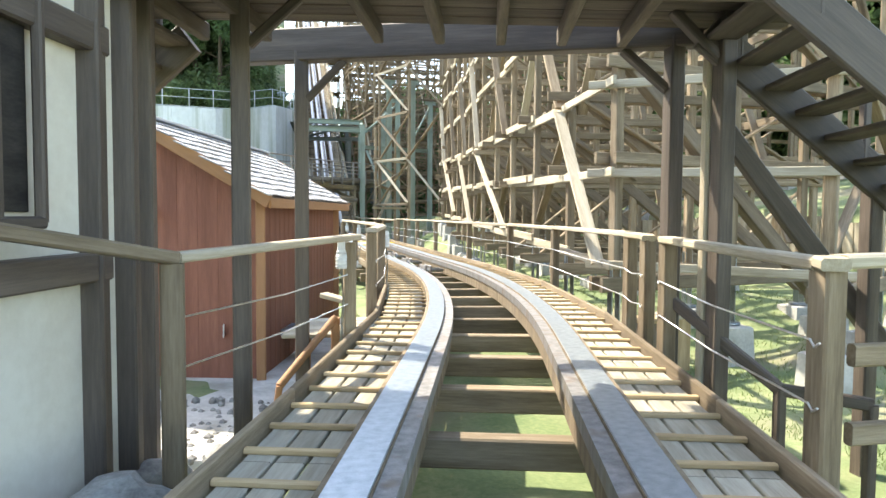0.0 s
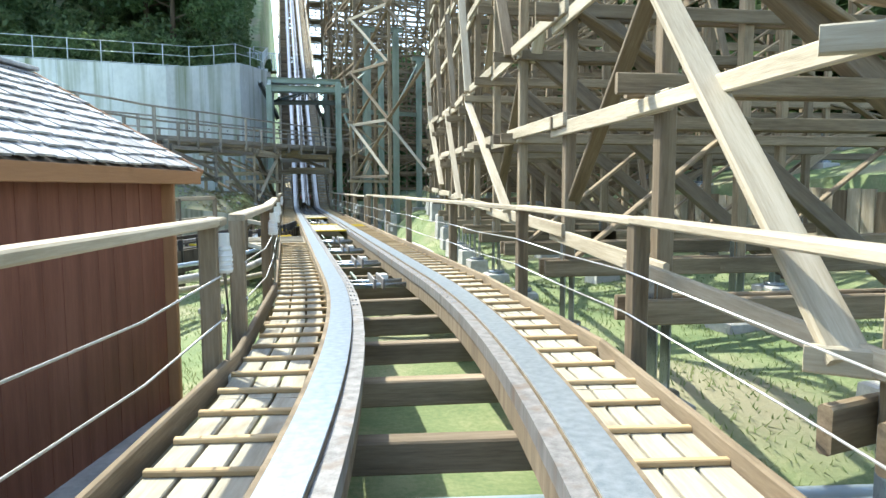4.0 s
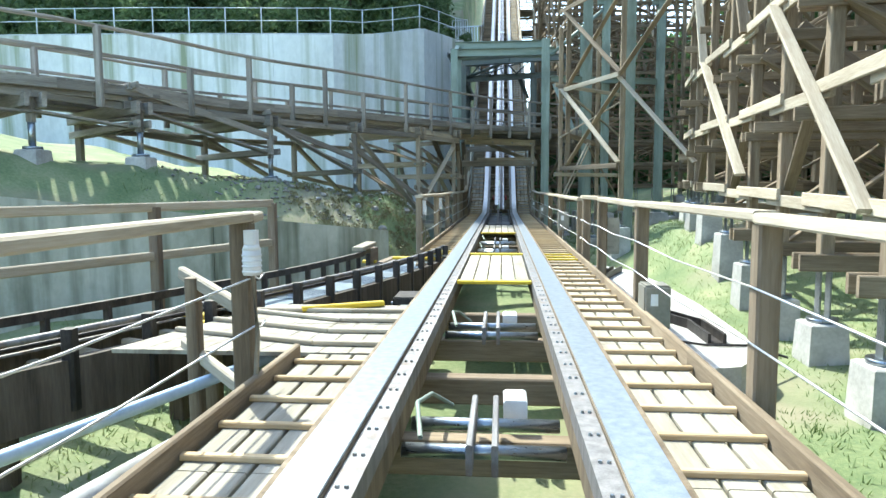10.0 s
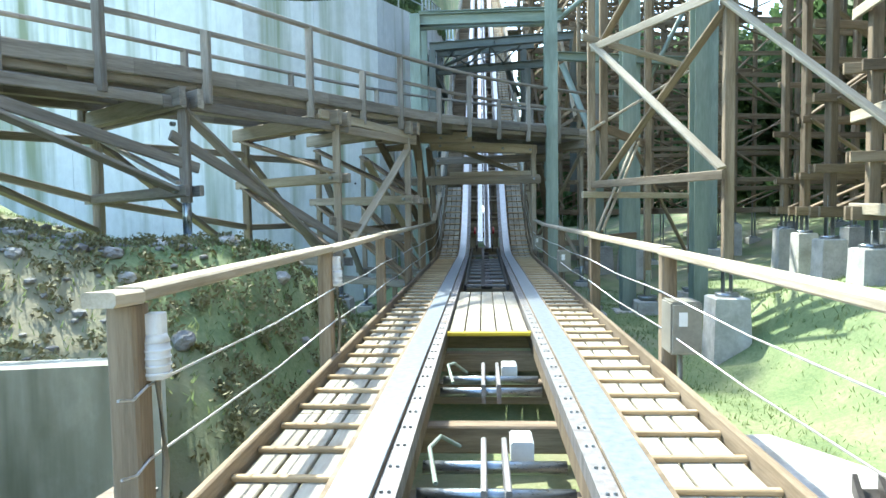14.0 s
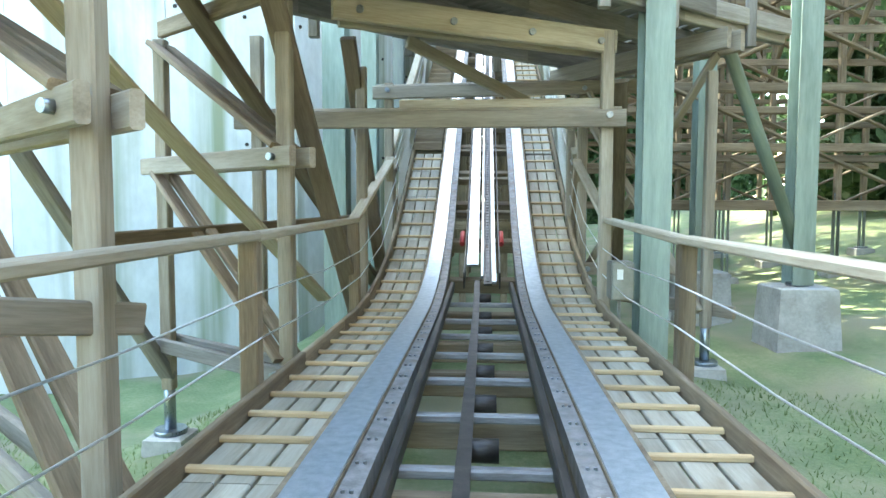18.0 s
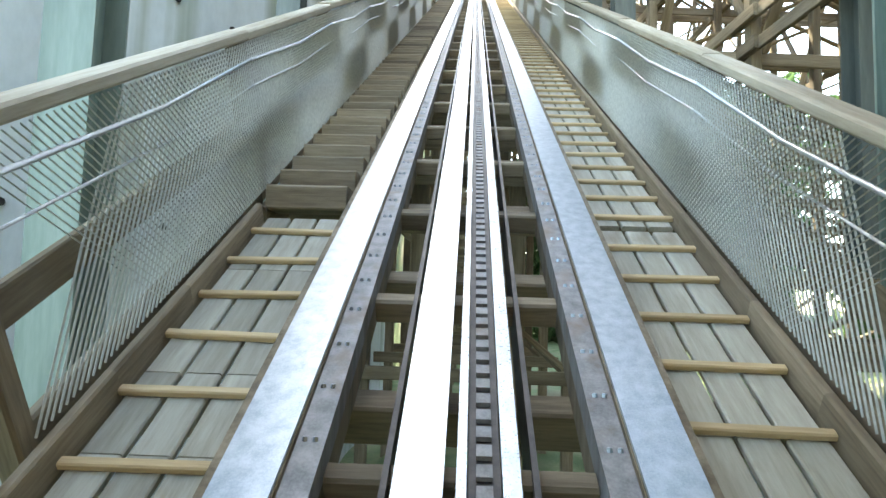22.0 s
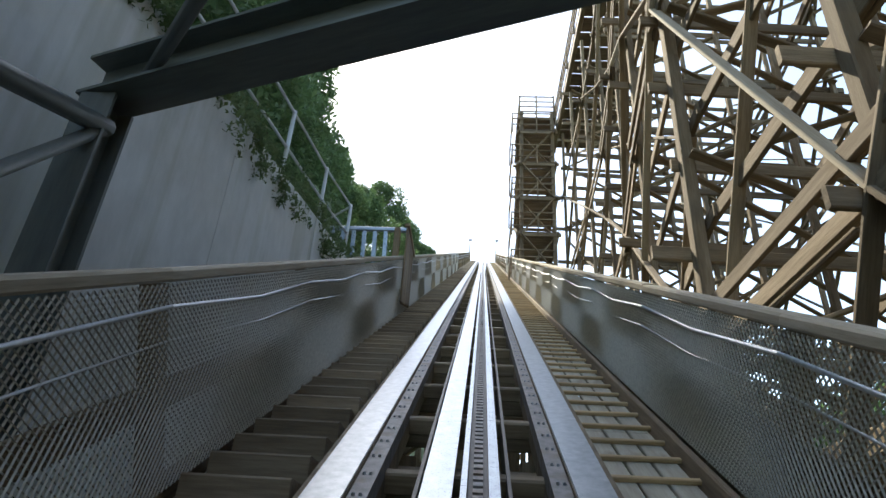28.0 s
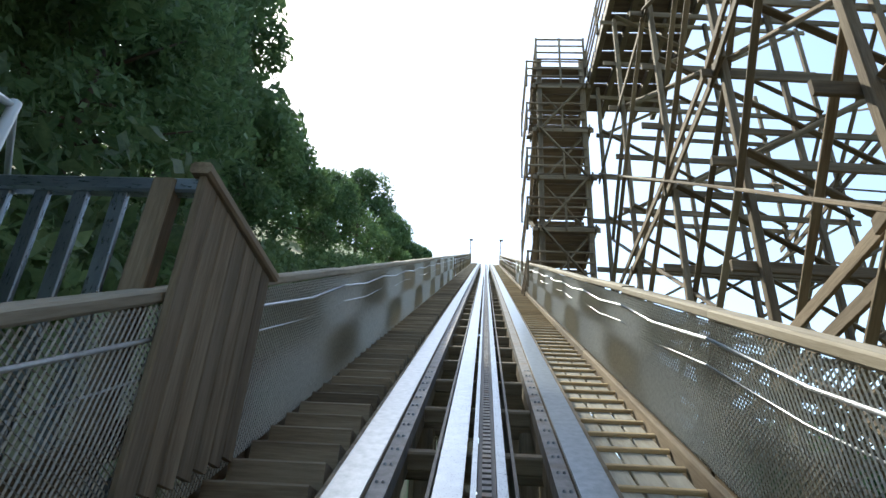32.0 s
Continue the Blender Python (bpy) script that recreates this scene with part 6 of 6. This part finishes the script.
rod("cylinder", (-1.05, 25.25, -0.42), (-1.5, 25.2, -0.42), 0.07, GREYP, sd2, 16)
rod("cylinder_cap", (-1.5, 25.2, -0.42), (-1.53, 25.2, -0.42), 0.08, YELLOW, sd2, 16, "yellow end cap")
rod("pull_rod", (-1.05, 25.9, -0.45), (-1.75, 26.3, -0.45), 0.025, GALV, sd2, 10)
beam("foot", (-1.02, 25.9, ground_z(-1.02, 25.9) - 0.1), (-1.02, 25.9, -0.6), 0.3, 0.3, CONC, sd2, (0, 1, 0), "concrete foot")
# handrail behind the storage track
hb = thing("handrail", tuple(stp(3, -1.3, -0.3)), "weathered timber handrail behind the storage track", "handrail", "handrails beside the track")
for s in (2.05, 2.9, 3.8, 4.7, 5.6):
    p = stp(s, -1.0, 0)
    beam("post", (p.x, p.y, ground_z(p.x, p.y)), (p.x, p.y, 0.82), 0.11, 0.11, BROWN, hb, (0, 1, 0))
for a, b in ((2.05, 2.9), (2.9, 3.8), (3.8, 4.7), (4.7, 5.6)):
    for z in (0.82, 0.28):
        beam("top_rail" if z > 0.5 else "mid_rail", stp(a, -1.0, z), stp(b, -1.0, z), 0.06, 0.1, PALE, hb)

# fan-shaped timber platform at the switch
fp = thing("switch_platform", (-1.5, 24.5, -0.2), "fan-shaped pale board platform with tread bars beside the switch", "platform")
def edge_far(y):
    return max(-2.75, min(-1.05, -1.0 - (28.3 - y) * 0.30))
for k in range(9):
    f0, f1 = k / 9, (k + 1) / 9
    for y0, y1 in ((22.65, 23.6), (23.62, 24.5)):
        pts = []
        for f, y in ((f0, y0), (f1, y0), (f1, y1), (f0, y1)):
            x = -0.76 + (edge_far(y) + 0.76) * f
            x += 0.006 if f == f0 else -0.006
            pts.append(Vector((x, y, -0.12)))
        poly("board", pts, 0.03, (0, 0, 1), DECK, fp)
for k in range(4):
    y = 22.85 + k * 0.42
    bend = 0.4 if y < 23.9 else 0.0
    xm = max(edge_far(y) * 0.62, -1.28)
    beam("tread_bar", (-0.78, y, -0.10), (xm, y, -0.10), 0.045, 0.035, PALE, fp)
    if edge_far(y) < -1.4:
        beam("tread_bar", (xm, y, -0.10), (edge_far(y + bend) - 0.0, y + bend, -0.10), 0.045, 0.035, PALE, fp)
beam("edge_bar", (-1.05, 24.45, -0.09), (-1.75, 24.1, -0.09), 0.07, 0.05, YELLOW, fp, (0, 0, 1), "yellow painted edge bar")
for x, y in ((-1.0, 23.2), (-2.3, 23.4), (-1.0, 24.3), (-1.7, 24.2)):
    beam("leg", (x, y, ground_z(x, y) - 0.1), (x, y, -0.15), 0.13, 0.13, WOOD, fp, (0, 1, 0))
rl = thing("handrail", (-1.9, 22.6, -0.2), "short timber handrail at the edge of the switch platform", "handrail", "handrails beside the track")
for x, y in ((-1.42, 21.95), (-2.0, 22.5)):
    beam("post", (x, y, -1.2), (x, y, 0.42 if x < -1.6 else 0.8), 0.09, 0.09, WOOD, rl, (0, 1, 0))
beam("top_rail", (-2.2, 22.75, 0.42), (-1.45, 22.0, 0.3), 0.06, 0.09, PALE, rl)
beam("mid_rail", (-2.2, 22.75, -0.1), (-1.45, 22.0, -0.2), 0.06, 0.09, PALE, rl)

# ---- concrete apron with a curved gutter on the other side ----
ap = thing("concrete_apron", (2.4, 27.5, -0.9), "smooth pale concrete apron with a rounded end", "apron")
out = [(1.5, 24.75), (1.9, 24.55), (2.4, 24.7), (2.75, 25.2), (2.9, 26.0), (3.0, 28.0), (2.95, 30.5), (2.75, 32.2), (2.3, 33.0), (1.6, 33.0)]
poly("slab", [Vector((x, y, -0.72)) for x, y in out], 0.6, (0, 0, 1), CONC, ap)
gut = []
for k in range(24):
    t = k / 23
    y = 31.9 - 6.3 * t
    x = 2.35 - 0.75 * math.sin(math.pi * min(t * 1.15, 1)) + 0.1
    gut.append(((x), y))
rows = [[(x - 0.10, y, -0.715), (x + 0.10, y, -0.715), (x + 0.10, y, -0.60), (x + 0.065, y, -0.60), (x + 0.065, y, -0.70), (x - 0.065, y, -0.70), (x - 0.065, y, -0.60), (x - 0.10, y, -0.60)] for x, y in gut]
strip("gutter", rows, BLACK, ap, "dark curved steel channel")
sweep("hose", [(1.62, 26.2, -0.62), (1.9, 25.7, -0.69), (2.3, 25.5, -0.7), (2.75, 25.5, -0.7), (3.2, 25.6, -0.85)], 0.015, BLACK, ap, 6, "black hose")

# ---- fittings on the handrail posts ----
def signal_lamp(y, side, s=1.30):
    p = track(y, side * s, 0)
    t = thing("beacon_unit", (p.x, p.y, 0.3), "white plastic beacon with ribbed cover fixed to a handrail post", "beacon", "white beacon units")
    cv = rod("cover", (p.x, p.y, 0.54), (p.x, p.y, 0.68), 0.05, WHITEP, t, 14)
    for z in (0.555, 0.585, 0.615, 0.645):
        rod("rib", (p.x, p.y, z), (p.x, p.y, z + 0.01), 0.055, WHITEP, cv, 14)
    rod("cap", (p.x, p.y, 0.68), (p.x, p.y, 0.71), 0.052, WHITEP, t, 14, r2=0.04)
    beam("junction_box", (p.x, p.y, 0.71), (p.x, p.y, 0.79), 0.07, 0.07, WHITEP, t, (0, 1, 0))
    sweep("conduit", [(p.x, p.y, 0.55), (p.x + 0.02, p.y, 0.2), (p.x - 0.01, p.y, -0.2), (p.x, p.y + 0.03, -0.5)], 0.014, GREYP, t, 6)
    return t
for y in (7.8, 12.05, 15.68, 18.48, 21.78, 29.95, 33.05):
    signal_lamp(y, -1, 1.46 if y < 9 else 1.30)
for y in (12.05, 15.68, 18.48):
    p = track(y, -1.29, 0)
    put("junction_box", prism(0.12, 0.12, 0.16, WHITEP), Matrix.Translation((p.x, p.y, -0.28)), None, "small white junction box low on a post", "electrical box", "junction boxes")

def control_box(y, side, z=0.1, s=1.33):
    p = track(y, side * s, 0)
    t = thing("control_box", (p.x, p.y, z), "grey steel control box with a white label bolted to a post", "electrical box", "control boxes")
    bm = bmesh.new()
    bmesh.ops.create_cube(bm, size=1, matrix=Matrix.Translation((p.x + side * 0.06, p.y - 0.12, z + 0.2)) @ Matrix.Diagonal((0.22, 0.26, 0.38, 1)))
    bmesh.ops.bevel(bm, geom=bm.edges[:], offset=0.012, segments=2, affect='EDGES')
    part("case", bm, GREYP, t)
    lid = beam("hinged_lid", (p.x + side * 0.06, p.y - 0.26, z + 0.03), (p.x + side * 0.06, p.y - 0.26, z + 0.37), 0.2, 0.015, GREYP, t, (0, 1, 0))
    beam("label", (p.x + side * 0.03, p.y - 0.272, z + 0.22), (p.x + side * 0.03, p.y - 0.272, z + 0.32), 0.06, 0.004, WHITEP, lid, (0, 1, 0), "white label plate")
    rod("conduit", (p.x + side * 0.06, p.y - 0.1, z), (p.x + side * 0.06, p.y - 0.1, z - 0.9), 0.018, GREYP, t)
    return t
for y, z in ((24.1, -0.2), (32.5, 0.1), (39.45, 0.05), (45.0, 0.1)):
    control_box(y, 1, z)
nb = thing("notice_board", tuple(track(27.0, 1.5, 0)), "white notice plate with dark marks beside a post", "sign")
beam("plate", track(26.9, 1.50, 0.15), track(26.9, 1.50, 0.62), 0.2, 0.03, GREYP, nb, (0, 1, 0))
for k in range(4):
    beam("mark", track(26.88, 1.47, 0.22 + k * 0.09), track(26.88, 1.47, 0.26 + k * 0.09), 0.12, 0.008, GREYP, nb, (0, 1, 0))

# pipes on the ground beside the track
pp = thing("ground_pipe_run", (-3, 18.5, -0.5), "pale and blue pipes carried low over the grass on stands", "pipes")
for k, (dx, dz, m, r) in enumerate(((0, -0.42, CONC, 0.07), (0.45, -0.52, PALE, 0.05), (-0.5, -0.25, PIPE, 0.04))):
    sweep("pipe", [(-9.0 + dx, 14.6, dz - 0.1), (-5.2 + dx, 16.9, dz), (-3.1 + dx, 18.9, dz), (-1.9 + dx, 20.7, dz), (-1.45 + dx * 0.4, 23.0, dz)], r, m, pp, 10)
for x, y in ((-4.0, 18.0), (-2.45, 19.8)):
    f = footing((x, y), ground_z(x, y) + 0.12, 0.42)
    beam("stand", (x, y, ground_z(x, y) + 0.1), (x, y, -0.12), 0.12, 0.12, GALV, pp, (0, 1, 0), "grey steel stand")
for k, (x, y) in enumerate(((1.62, 9.85), (2.12, 10.1))):
    eb2 = thing("equipment_box", (x, y, -1.1), "weathered square timber box standing on the grass", "box", "equipment boxes")
    put("case", prism(0.40, 0.42, 0.80, TREAD if k else BROWN), Matrix.Translation((x, y, -1.15)), eb2)
    put("lid", prism(0.45, 0.47, 0.04, PALE if k else TREAD), Matrix.Translation((x, y, -0.345)), eb2)

# ---- fence on top of the tall wall ----
wfz = thing("wall_fence", (-10, 48.4, 8.0), "thin pale grey rail fence along the tall wall's top", "fence")
lastp = None
for (x0, y0), (x1, y1) in zip(WALL_LINE[1:7], WALL_LINE[2:8]):
    d = Vector((x1 - x0, y1 - y0))
    n = max(1, round(d.length / 1.75))
    nr = Vector((-d.y, d.x)).normalized() * 0.25
    for k in range(n):
        p = Vector((x0, y0)) + d * k / n + nr
        z = wall_top(p.x, p.y)
        rod("post", (p.x, p.y, z - 0.2), (p.x, p.y, z + 1.25), 0.03, FENCEP, wfz, 8)
        q = (p.x, p.y, z)
        if lastp:
            for h in (1.22, 0.66, 0.08):
                rod("rail", (lastp[0], lastp[1], lastp[2] + h), (q[0], q[1], q[2] + h), 0.02, FENCEP, wfz, 6)
        lastp = q

# louvred fence and boxed landing beside the upper lift
lf = thing("louvred_fence", (-3.5, 65.9, 11.2), "grey slatted fence across a boarded landing beside the lift", "fence")
zf = 11.0
for k in range(24):
    x = -1.62 - k * 0.19
    beam("slat", (x, 65.9, zf), (x - 0.05, 65.9, zf + 1.3), 0.075, 0.03, GALV, lf, (0, 1, 0))
for z in (zf, zf + 1.34):
    beam("rail", (-1.3, 65.9, z), (-6.2, 65.9, z), 0.07, 0.08, GALV, lf)
for k in range(7):
    y = 65.93 + k * 0.155
    beam("side_board", (-1.285, y, 10.95 + 0.06 * k), (-1.285, y, zf + 1.38), 0.035, 0.148, WOOD, lf, (0, 1, 0))
beam("side_cap", (-1.29, 65.83, zf + 1.41), (-1.29, 67.0, zf + 1.43), 0.1, 0.06, WOOD, lf)
beam("corner_post", (-1.46, 65.9, zf - 1.2), (-1.46, 65.9, zf + 1.36), 0.11, 0.11, WOOD, lf, (0, 1, 0))
for k in range(4):
    beam("floor_board", (-1.6, 66.1 + k * 0.3, zf - 0.1), (-6.0, 66.1 + k * 0.3, zf - 0.1), 0.28, 0.05, WOOD, lf)

# lamps at the top of the lift
for s in (-1.5, 1.45):
    p = track(TOP_Y - 1, s, 0)
    t = thing("top_lamp", tuple(p), "slim post lamp at the top of the lift", "lamp", "lamps at the lift top")
    rod("pole", p, p + Vector((0, 0, 2.6)), 0.05, BLACK, t)
    beam("head", p + Vector((-0.1, -0.1, 2.6)), p + Vector((0.25, -0.1, 2.6)), 0.18, 0.14, BLACK, t)

# supports below the lift
random.seed(8)
for y in stations(52.5, 118, 3.2):
    zl = centre(y).z - 0.5
    t = thing("lift_bent", (0, y, -1.2), "weathered timber bent carrying the lift track", "trestle", "bents under the lift")
    for x in (-1.35, -0.45, 0.45, 1.35):
        beam("post", (x, y, -1.4), (x, y, zl), 0.15, 0.15, WOOD, t, (0, 1, 0))
    z = 0.6
    k = 0
    while z < zl - 0.5:
        beam("ledger", (-1.6, y - 0.1, z), (1.6, y - 0.1, z), 0.06, 0.18, WOOD, t)
        zb = min(z + 2.6, zl)
        s = 1 if k % 2 else -1
        beam("brace", (-1.35 * s, y + 0.1, z), (1.35 * s, y + 0.1, zb), 0.05, 0.15, WOOD, t, (0, 1, 0))
        z += 2.6
        k += 1

# plank retaining wall behind the trestle
pw = thing("plank_wall", (9.3, 8, -0.4), "upright plank retaining wall holding the upper grass", "wall", "", "structure")
for k in range(64):
    y = 6.0 + k * 0.32
    g = ground_z(9.05, y)
    beam("plank", (9.3 + random.uniform(-0.015, 0.015), y, g - 0.3), (9.3, y, g + 1.35 + random.uniform(-0.03, 0.03)), 0.05, 0.30, PALE if k % 3 else WOOD, pw, (0, 1, 0))

# ---- trees and undergrowth on the hill ----
def leafy(name, centres, count, size, mat, seed):
    """Many small folded leaves spread round a set of clump centres, one mesh."""
    rng = np.random.default_rng(seed)
    v, f = [], []
    for i in range(count):
        c, r = centres[rng.integers(len(centres))]
        d = rng.normal(size=3)
        d /= np.linalg.norm(d)
        p = Vector(c) + Vector(d * r * (0.55 + 0.5 * rng.random()))
        a = Vector(rng.normal(size=3)).normalized() * size * (0.6 + 0.8 * rng.random())
        b = a.cross(Vector(rng.normal(size=3)).normalized()) * 0.6
        k = len(v)
        v += [p - a, p + b * 0.8, p + a, p - b * 0.8 + Vector((0, 0, size * 0.15))]
        f.append((k, k + 1, k + 2, k + 3))
    return mesh_of(name, v, f, mat)

def tree(x, y, h, r, seed, leaf=0.22, count=4200, zg=None):
    rng = random.Random(seed)
    z = ground_z(x, y) if zg is None else zg
    t = thing("tree", (x, y, z), "dark green broadleaf tree with an uneven dense crown", "tree", "trees on the hill")
    lean = Vector((rng.uniform(-0.4, 0.4), rng.uniform(-0.4, 0.4), 0))
    top = Vector((x, y, z + h * 0.7)) + lean
    rod("trunk", (x, y, z - 0.3), top, 0.05 * h * 0.35, BARK, t, 9, r2=0.03)
    cl = []
    for k in range(9):
        a = k * 2.4 + rng.random()
        hh = h * (0.32 + 0.6 * (k / 9))
        rr = r * (1.0 - 0.55 * (k / 9)) * rng.uniform(0.6, 1.0)
        c = Vector((x + math.cos(a) * rr, y + math.sin(a) * rr, z + hh))
        b = Vector((x, y, z + hh * 0.75)) + lean * (hh / h)
        rod("limb", b, c, 0.05, BARK, t, 6, r2=0.015)
        cl.append((tuple(c), r * rng.uniform(0.38, 0.6)))
    cl.append(((x + lean.x, y + lean.y, z + h * 0.92), r * 0.45))
    crown = put("crown", leafy("crown", cl, count, leaf, LEAF, seed), Matrix.Identity(4), t, "dense dark leaves")
    return t

TREES = [(-6.6, 64.5, 7.5, 2.4), (-7.6, 69.0, 8.0, 2.4), (-7.4, 72.5, 7.2, 2.2), (-7.6, 76.0, 5.8, 2.0), (-7.8, 80.0, 5.0, 1.9), (-8.2, 85.0, 4.6, 1.9), (-7.8, 90.0, 4.6, 1.9), (-7.5, 96.5, 6.2, 2.0), (-10.0, 67, 9, 2.8), (-10.5, 74, 7, 2.6), (-10.5, 82, 5.5, 2.4),
         (-6.2, 60.5, 7.0, 2.3), (-8.0, 57.0, 6.5, 2.4), (-12, 54.5, 6.5, 2.4), (-17, 53.0, 6.5, 2.6), (-22, 52.5, 7, 2.8), (-28, 53, 7, 3), (-15, 59, 8, 3), (-21, 59, 8, 3), (-34, 52, 8, 3.2), (-7.0, 104, 4.2, 1.8), (-7.0, 112, 3.2, 1.6), (-6.5, 119, 2.6, 1.3), (-40, 55, 9, 3.5)]
# tall trees added, tops out of view, to keep the sun off the lift
SHADE_TREES = [(-7.6, 51.6, 12.5, 3.0), (-9.6, 54.6, 13.5, 3.2), (-7.4, 56.6, 12.5, 2.9), (-9.4, 59.6, 13.5, 3.2), (-7.8, 62.2, 12.8, 3.0), (-9.8, 65.4, 13.5, 3.2), (-9.2, 69.6, 13.5, 3.2), (-9.6, 73.4, 13.0, 3.0), (-9.9, 77.6, 13.0, 3.0), (-10.8, 81.6, 12.0, 3.0), (-13.5, 64.0, 13.0, 3.4)]
for i, (x, y, h, r) in enumerate(SHADE_TREES):
    tree(x, y, h, r, 300 + i, leaf=0.17, count=9500)
for i, (x, y, h, r) in enumerate(TREES):
    near = x > -10 and y > 56
    tree(x, y, h, r, 100 + i, leaf=0.11 if near else 0.16, count=11000 if near else 5200)
rng = random.Random(4)
cl = []
for k in range(330):
    x = rng.uniform(-30, -4.5)
    y = wall_front_y(x) + rng.uniform(1.2, 3.6)
    cl.append(((x, y, ground_z(x, y) + rng.uniform(0.1, 1.5)), rng.uniform(0.4, 0.85)))
for k in range(420):
    y = 55 + 62 * rng.random() ** 1.6
    x = (-2.8 if y < 68 else -4.2) - abs(rng.gauss(0, 1.5))
    cl.append(((x, y, ground_z(x, y) + rng.uniform(0.0, 0.5)), rng.uniform(0.25, 0.5)))
put("shrubs", leafy("shrubs", cl, 80000, 0.11, SHRUB, 77), Matrix.Identity(4), None, "tangled green shrubs and climbers on the hillside", "shrubs", "", "stuff")

# ivy hanging over the wall top beside the lift
cl = []
for k in range(170):
    y = rng.uniform(58, 66)
    cl.append(((-2.2 + rng.uniform(-0.25, 0.06), y, wall_top(-2.2, y) + rng.uniform(-0.5, 0.25) * (y - 56) / 8), rng.uniform(0.1, 0.22)))
put("ivy", leafy("ivy", cl, 26000, 0.03, SHRUB, 81), Matrix.Identity(4), None, "dark ivy hanging over the top of the wall", "ivy", "", "stuff")
# undergrowth on the hill above the wall
cl = []
for k in range(520):
    x = rng.uniform(-46, -4.5)
    y = wall_front_y(x) + rng.uniform(2.5, 22.0)
    cl.append(((x, y, ground_z(x, y) + rng.uniform(0.2, 2.2)), rng.uniform(0.7, 1.5)))
put("hill_undergrowth", leafy("hill_undergrowth", cl, 80000, 0.2, SHRUB, 82), Matrix.Identity(4), None, "dense green undergrowth covering the hillside", "undergrowth", "", "stuff")

# woods added as a backdrop that darkens the gaps in the trestle
cl = []
for k in range(900):
    y = rng.uniform(22, 75)
    x = 18.5 + rng.uniform(0, 7)
    z = ground_z(x, y)
    cl.append(((x, y, z + rng.uniform(0.2, 16.0)), rng.uniform(1.2, 2.2)))
for k in range(260):
    x, y = rng.uniform(14.5, 19), rng.uniform(40, 72)
    cl.append(((x, y, ground_z(x, y) + rng.uniform(0.0, 9.0)), rng.uniform(0.9, 1.8)))
for k in range(420):
    x, y = rng.uniform(5, 24), rng.uniform(92, 108)
    cl.append(((x, y, ground_z(x, y) + rng.uniform(0.2, 17.0)), rng.uniform(1.4, 2.4)))
put("far_woods", leafy("far_woods", cl, 260000, 0.4, LEAF, 79), Matrix.Identity(4), None, "leafy backdrop added behind the timber trestle to darken its gaps", "woods", "", "stuff")

# stones and gravel on the bank behind the low wall
random.seed(41)
bm = bmesh.new()
for k in range(900):
    x, y = random.gauss(-5.2, 1.0), random.gauss(33.2, 1.4)
    if (Vector((x, y)) - W0).dot(Vector((-0.7071, 0.7071))) < 0.6:
        continue
    r = random.uniform(0.015, 0.05) * (1.8 if k % 17 == 0 else 1)
    bmesh.ops.create_icosphere(bm, subdivisions=1, radius=r, matrix=Matrix.Translation((x, y, ground_z(x, y) + r * 0.2)) @ Matrix.Rotation(random.random() * 6, 4, 'Z') @ Matrix.Diagonal((1.3, 0.9, 0.6, 1)))
tagged(part("bank_gravel", bm, ROCK, None, "loose grey stones scattered over the grass bank"), category="gravel", kind="stuff")

# hummock of scrub and stones by the bank, seen past the switch
cl = []
for k in range(420):
    x, y = rng.uniform(-4.4, -1.7), rng.uniform(31.6, 37.5)
    cl.append(((x, y, ground_z(x, y) - 0.02), rng.uniform(0.06, 0.17)))
put("scrub", leafy("scrub", cl, 34000, 0.028, DRYLEAF, 78), Matrix.Identity(4), None, "low scrub and dead leaves on the earth bank", "shrubs", "", "stuff")
random.seed(31)
for k in range(26):
    x, y = random.uniform(-4.2, -1.9), random.uniform(32.4, 38.0)
    rock((x, y, ground_z(x, y)), random.uniform(0.05, 0.16), "stone", "small grey stone on the earth bank")

# grass tufts near the track
rngn = np.random.default_rng(9)
v, f = [], []
for k in range(76000):
    if k % 2:
        x, y = 1.6 + 5.5 * rngn.random() ** 1.5, rngn.uniform(5, 46)
    else:
        x, y = -1.6 - 5.0 * rngn.random() ** 1.5, rngn.uniform(11, 46)
    if 1.4 < x < 3.1 and 24.4 < y < 33.2:
        continue
    if -7.5 < x < -1.8 and 8 < y < 14.5:
        continue
    z = ground_z(x, y)
    a = rngn.uniform(0, 6.28)
    h = rngn.uniform(0.02, 0.075)
    w = 0.01
    dx, dy = math.cos(a) * w, math.sin(a) * w
    lx, ly = rngn.normal(0, 0.04), rngn.normal(0, 0.04)
    i = len(v)
    v += [(x - dx, y - dy, z - 0.02), (x + dx, y + dy, z - 0.02), (x + lx, y + ly, z + h)]
    f.append((i, i + 1, i + 2))
put("grass", mesh_of("grass", v, f, GRASSB), Matrix.Identity(4), None, "short rough grass blades on the ground", "grass", "", "stuff")
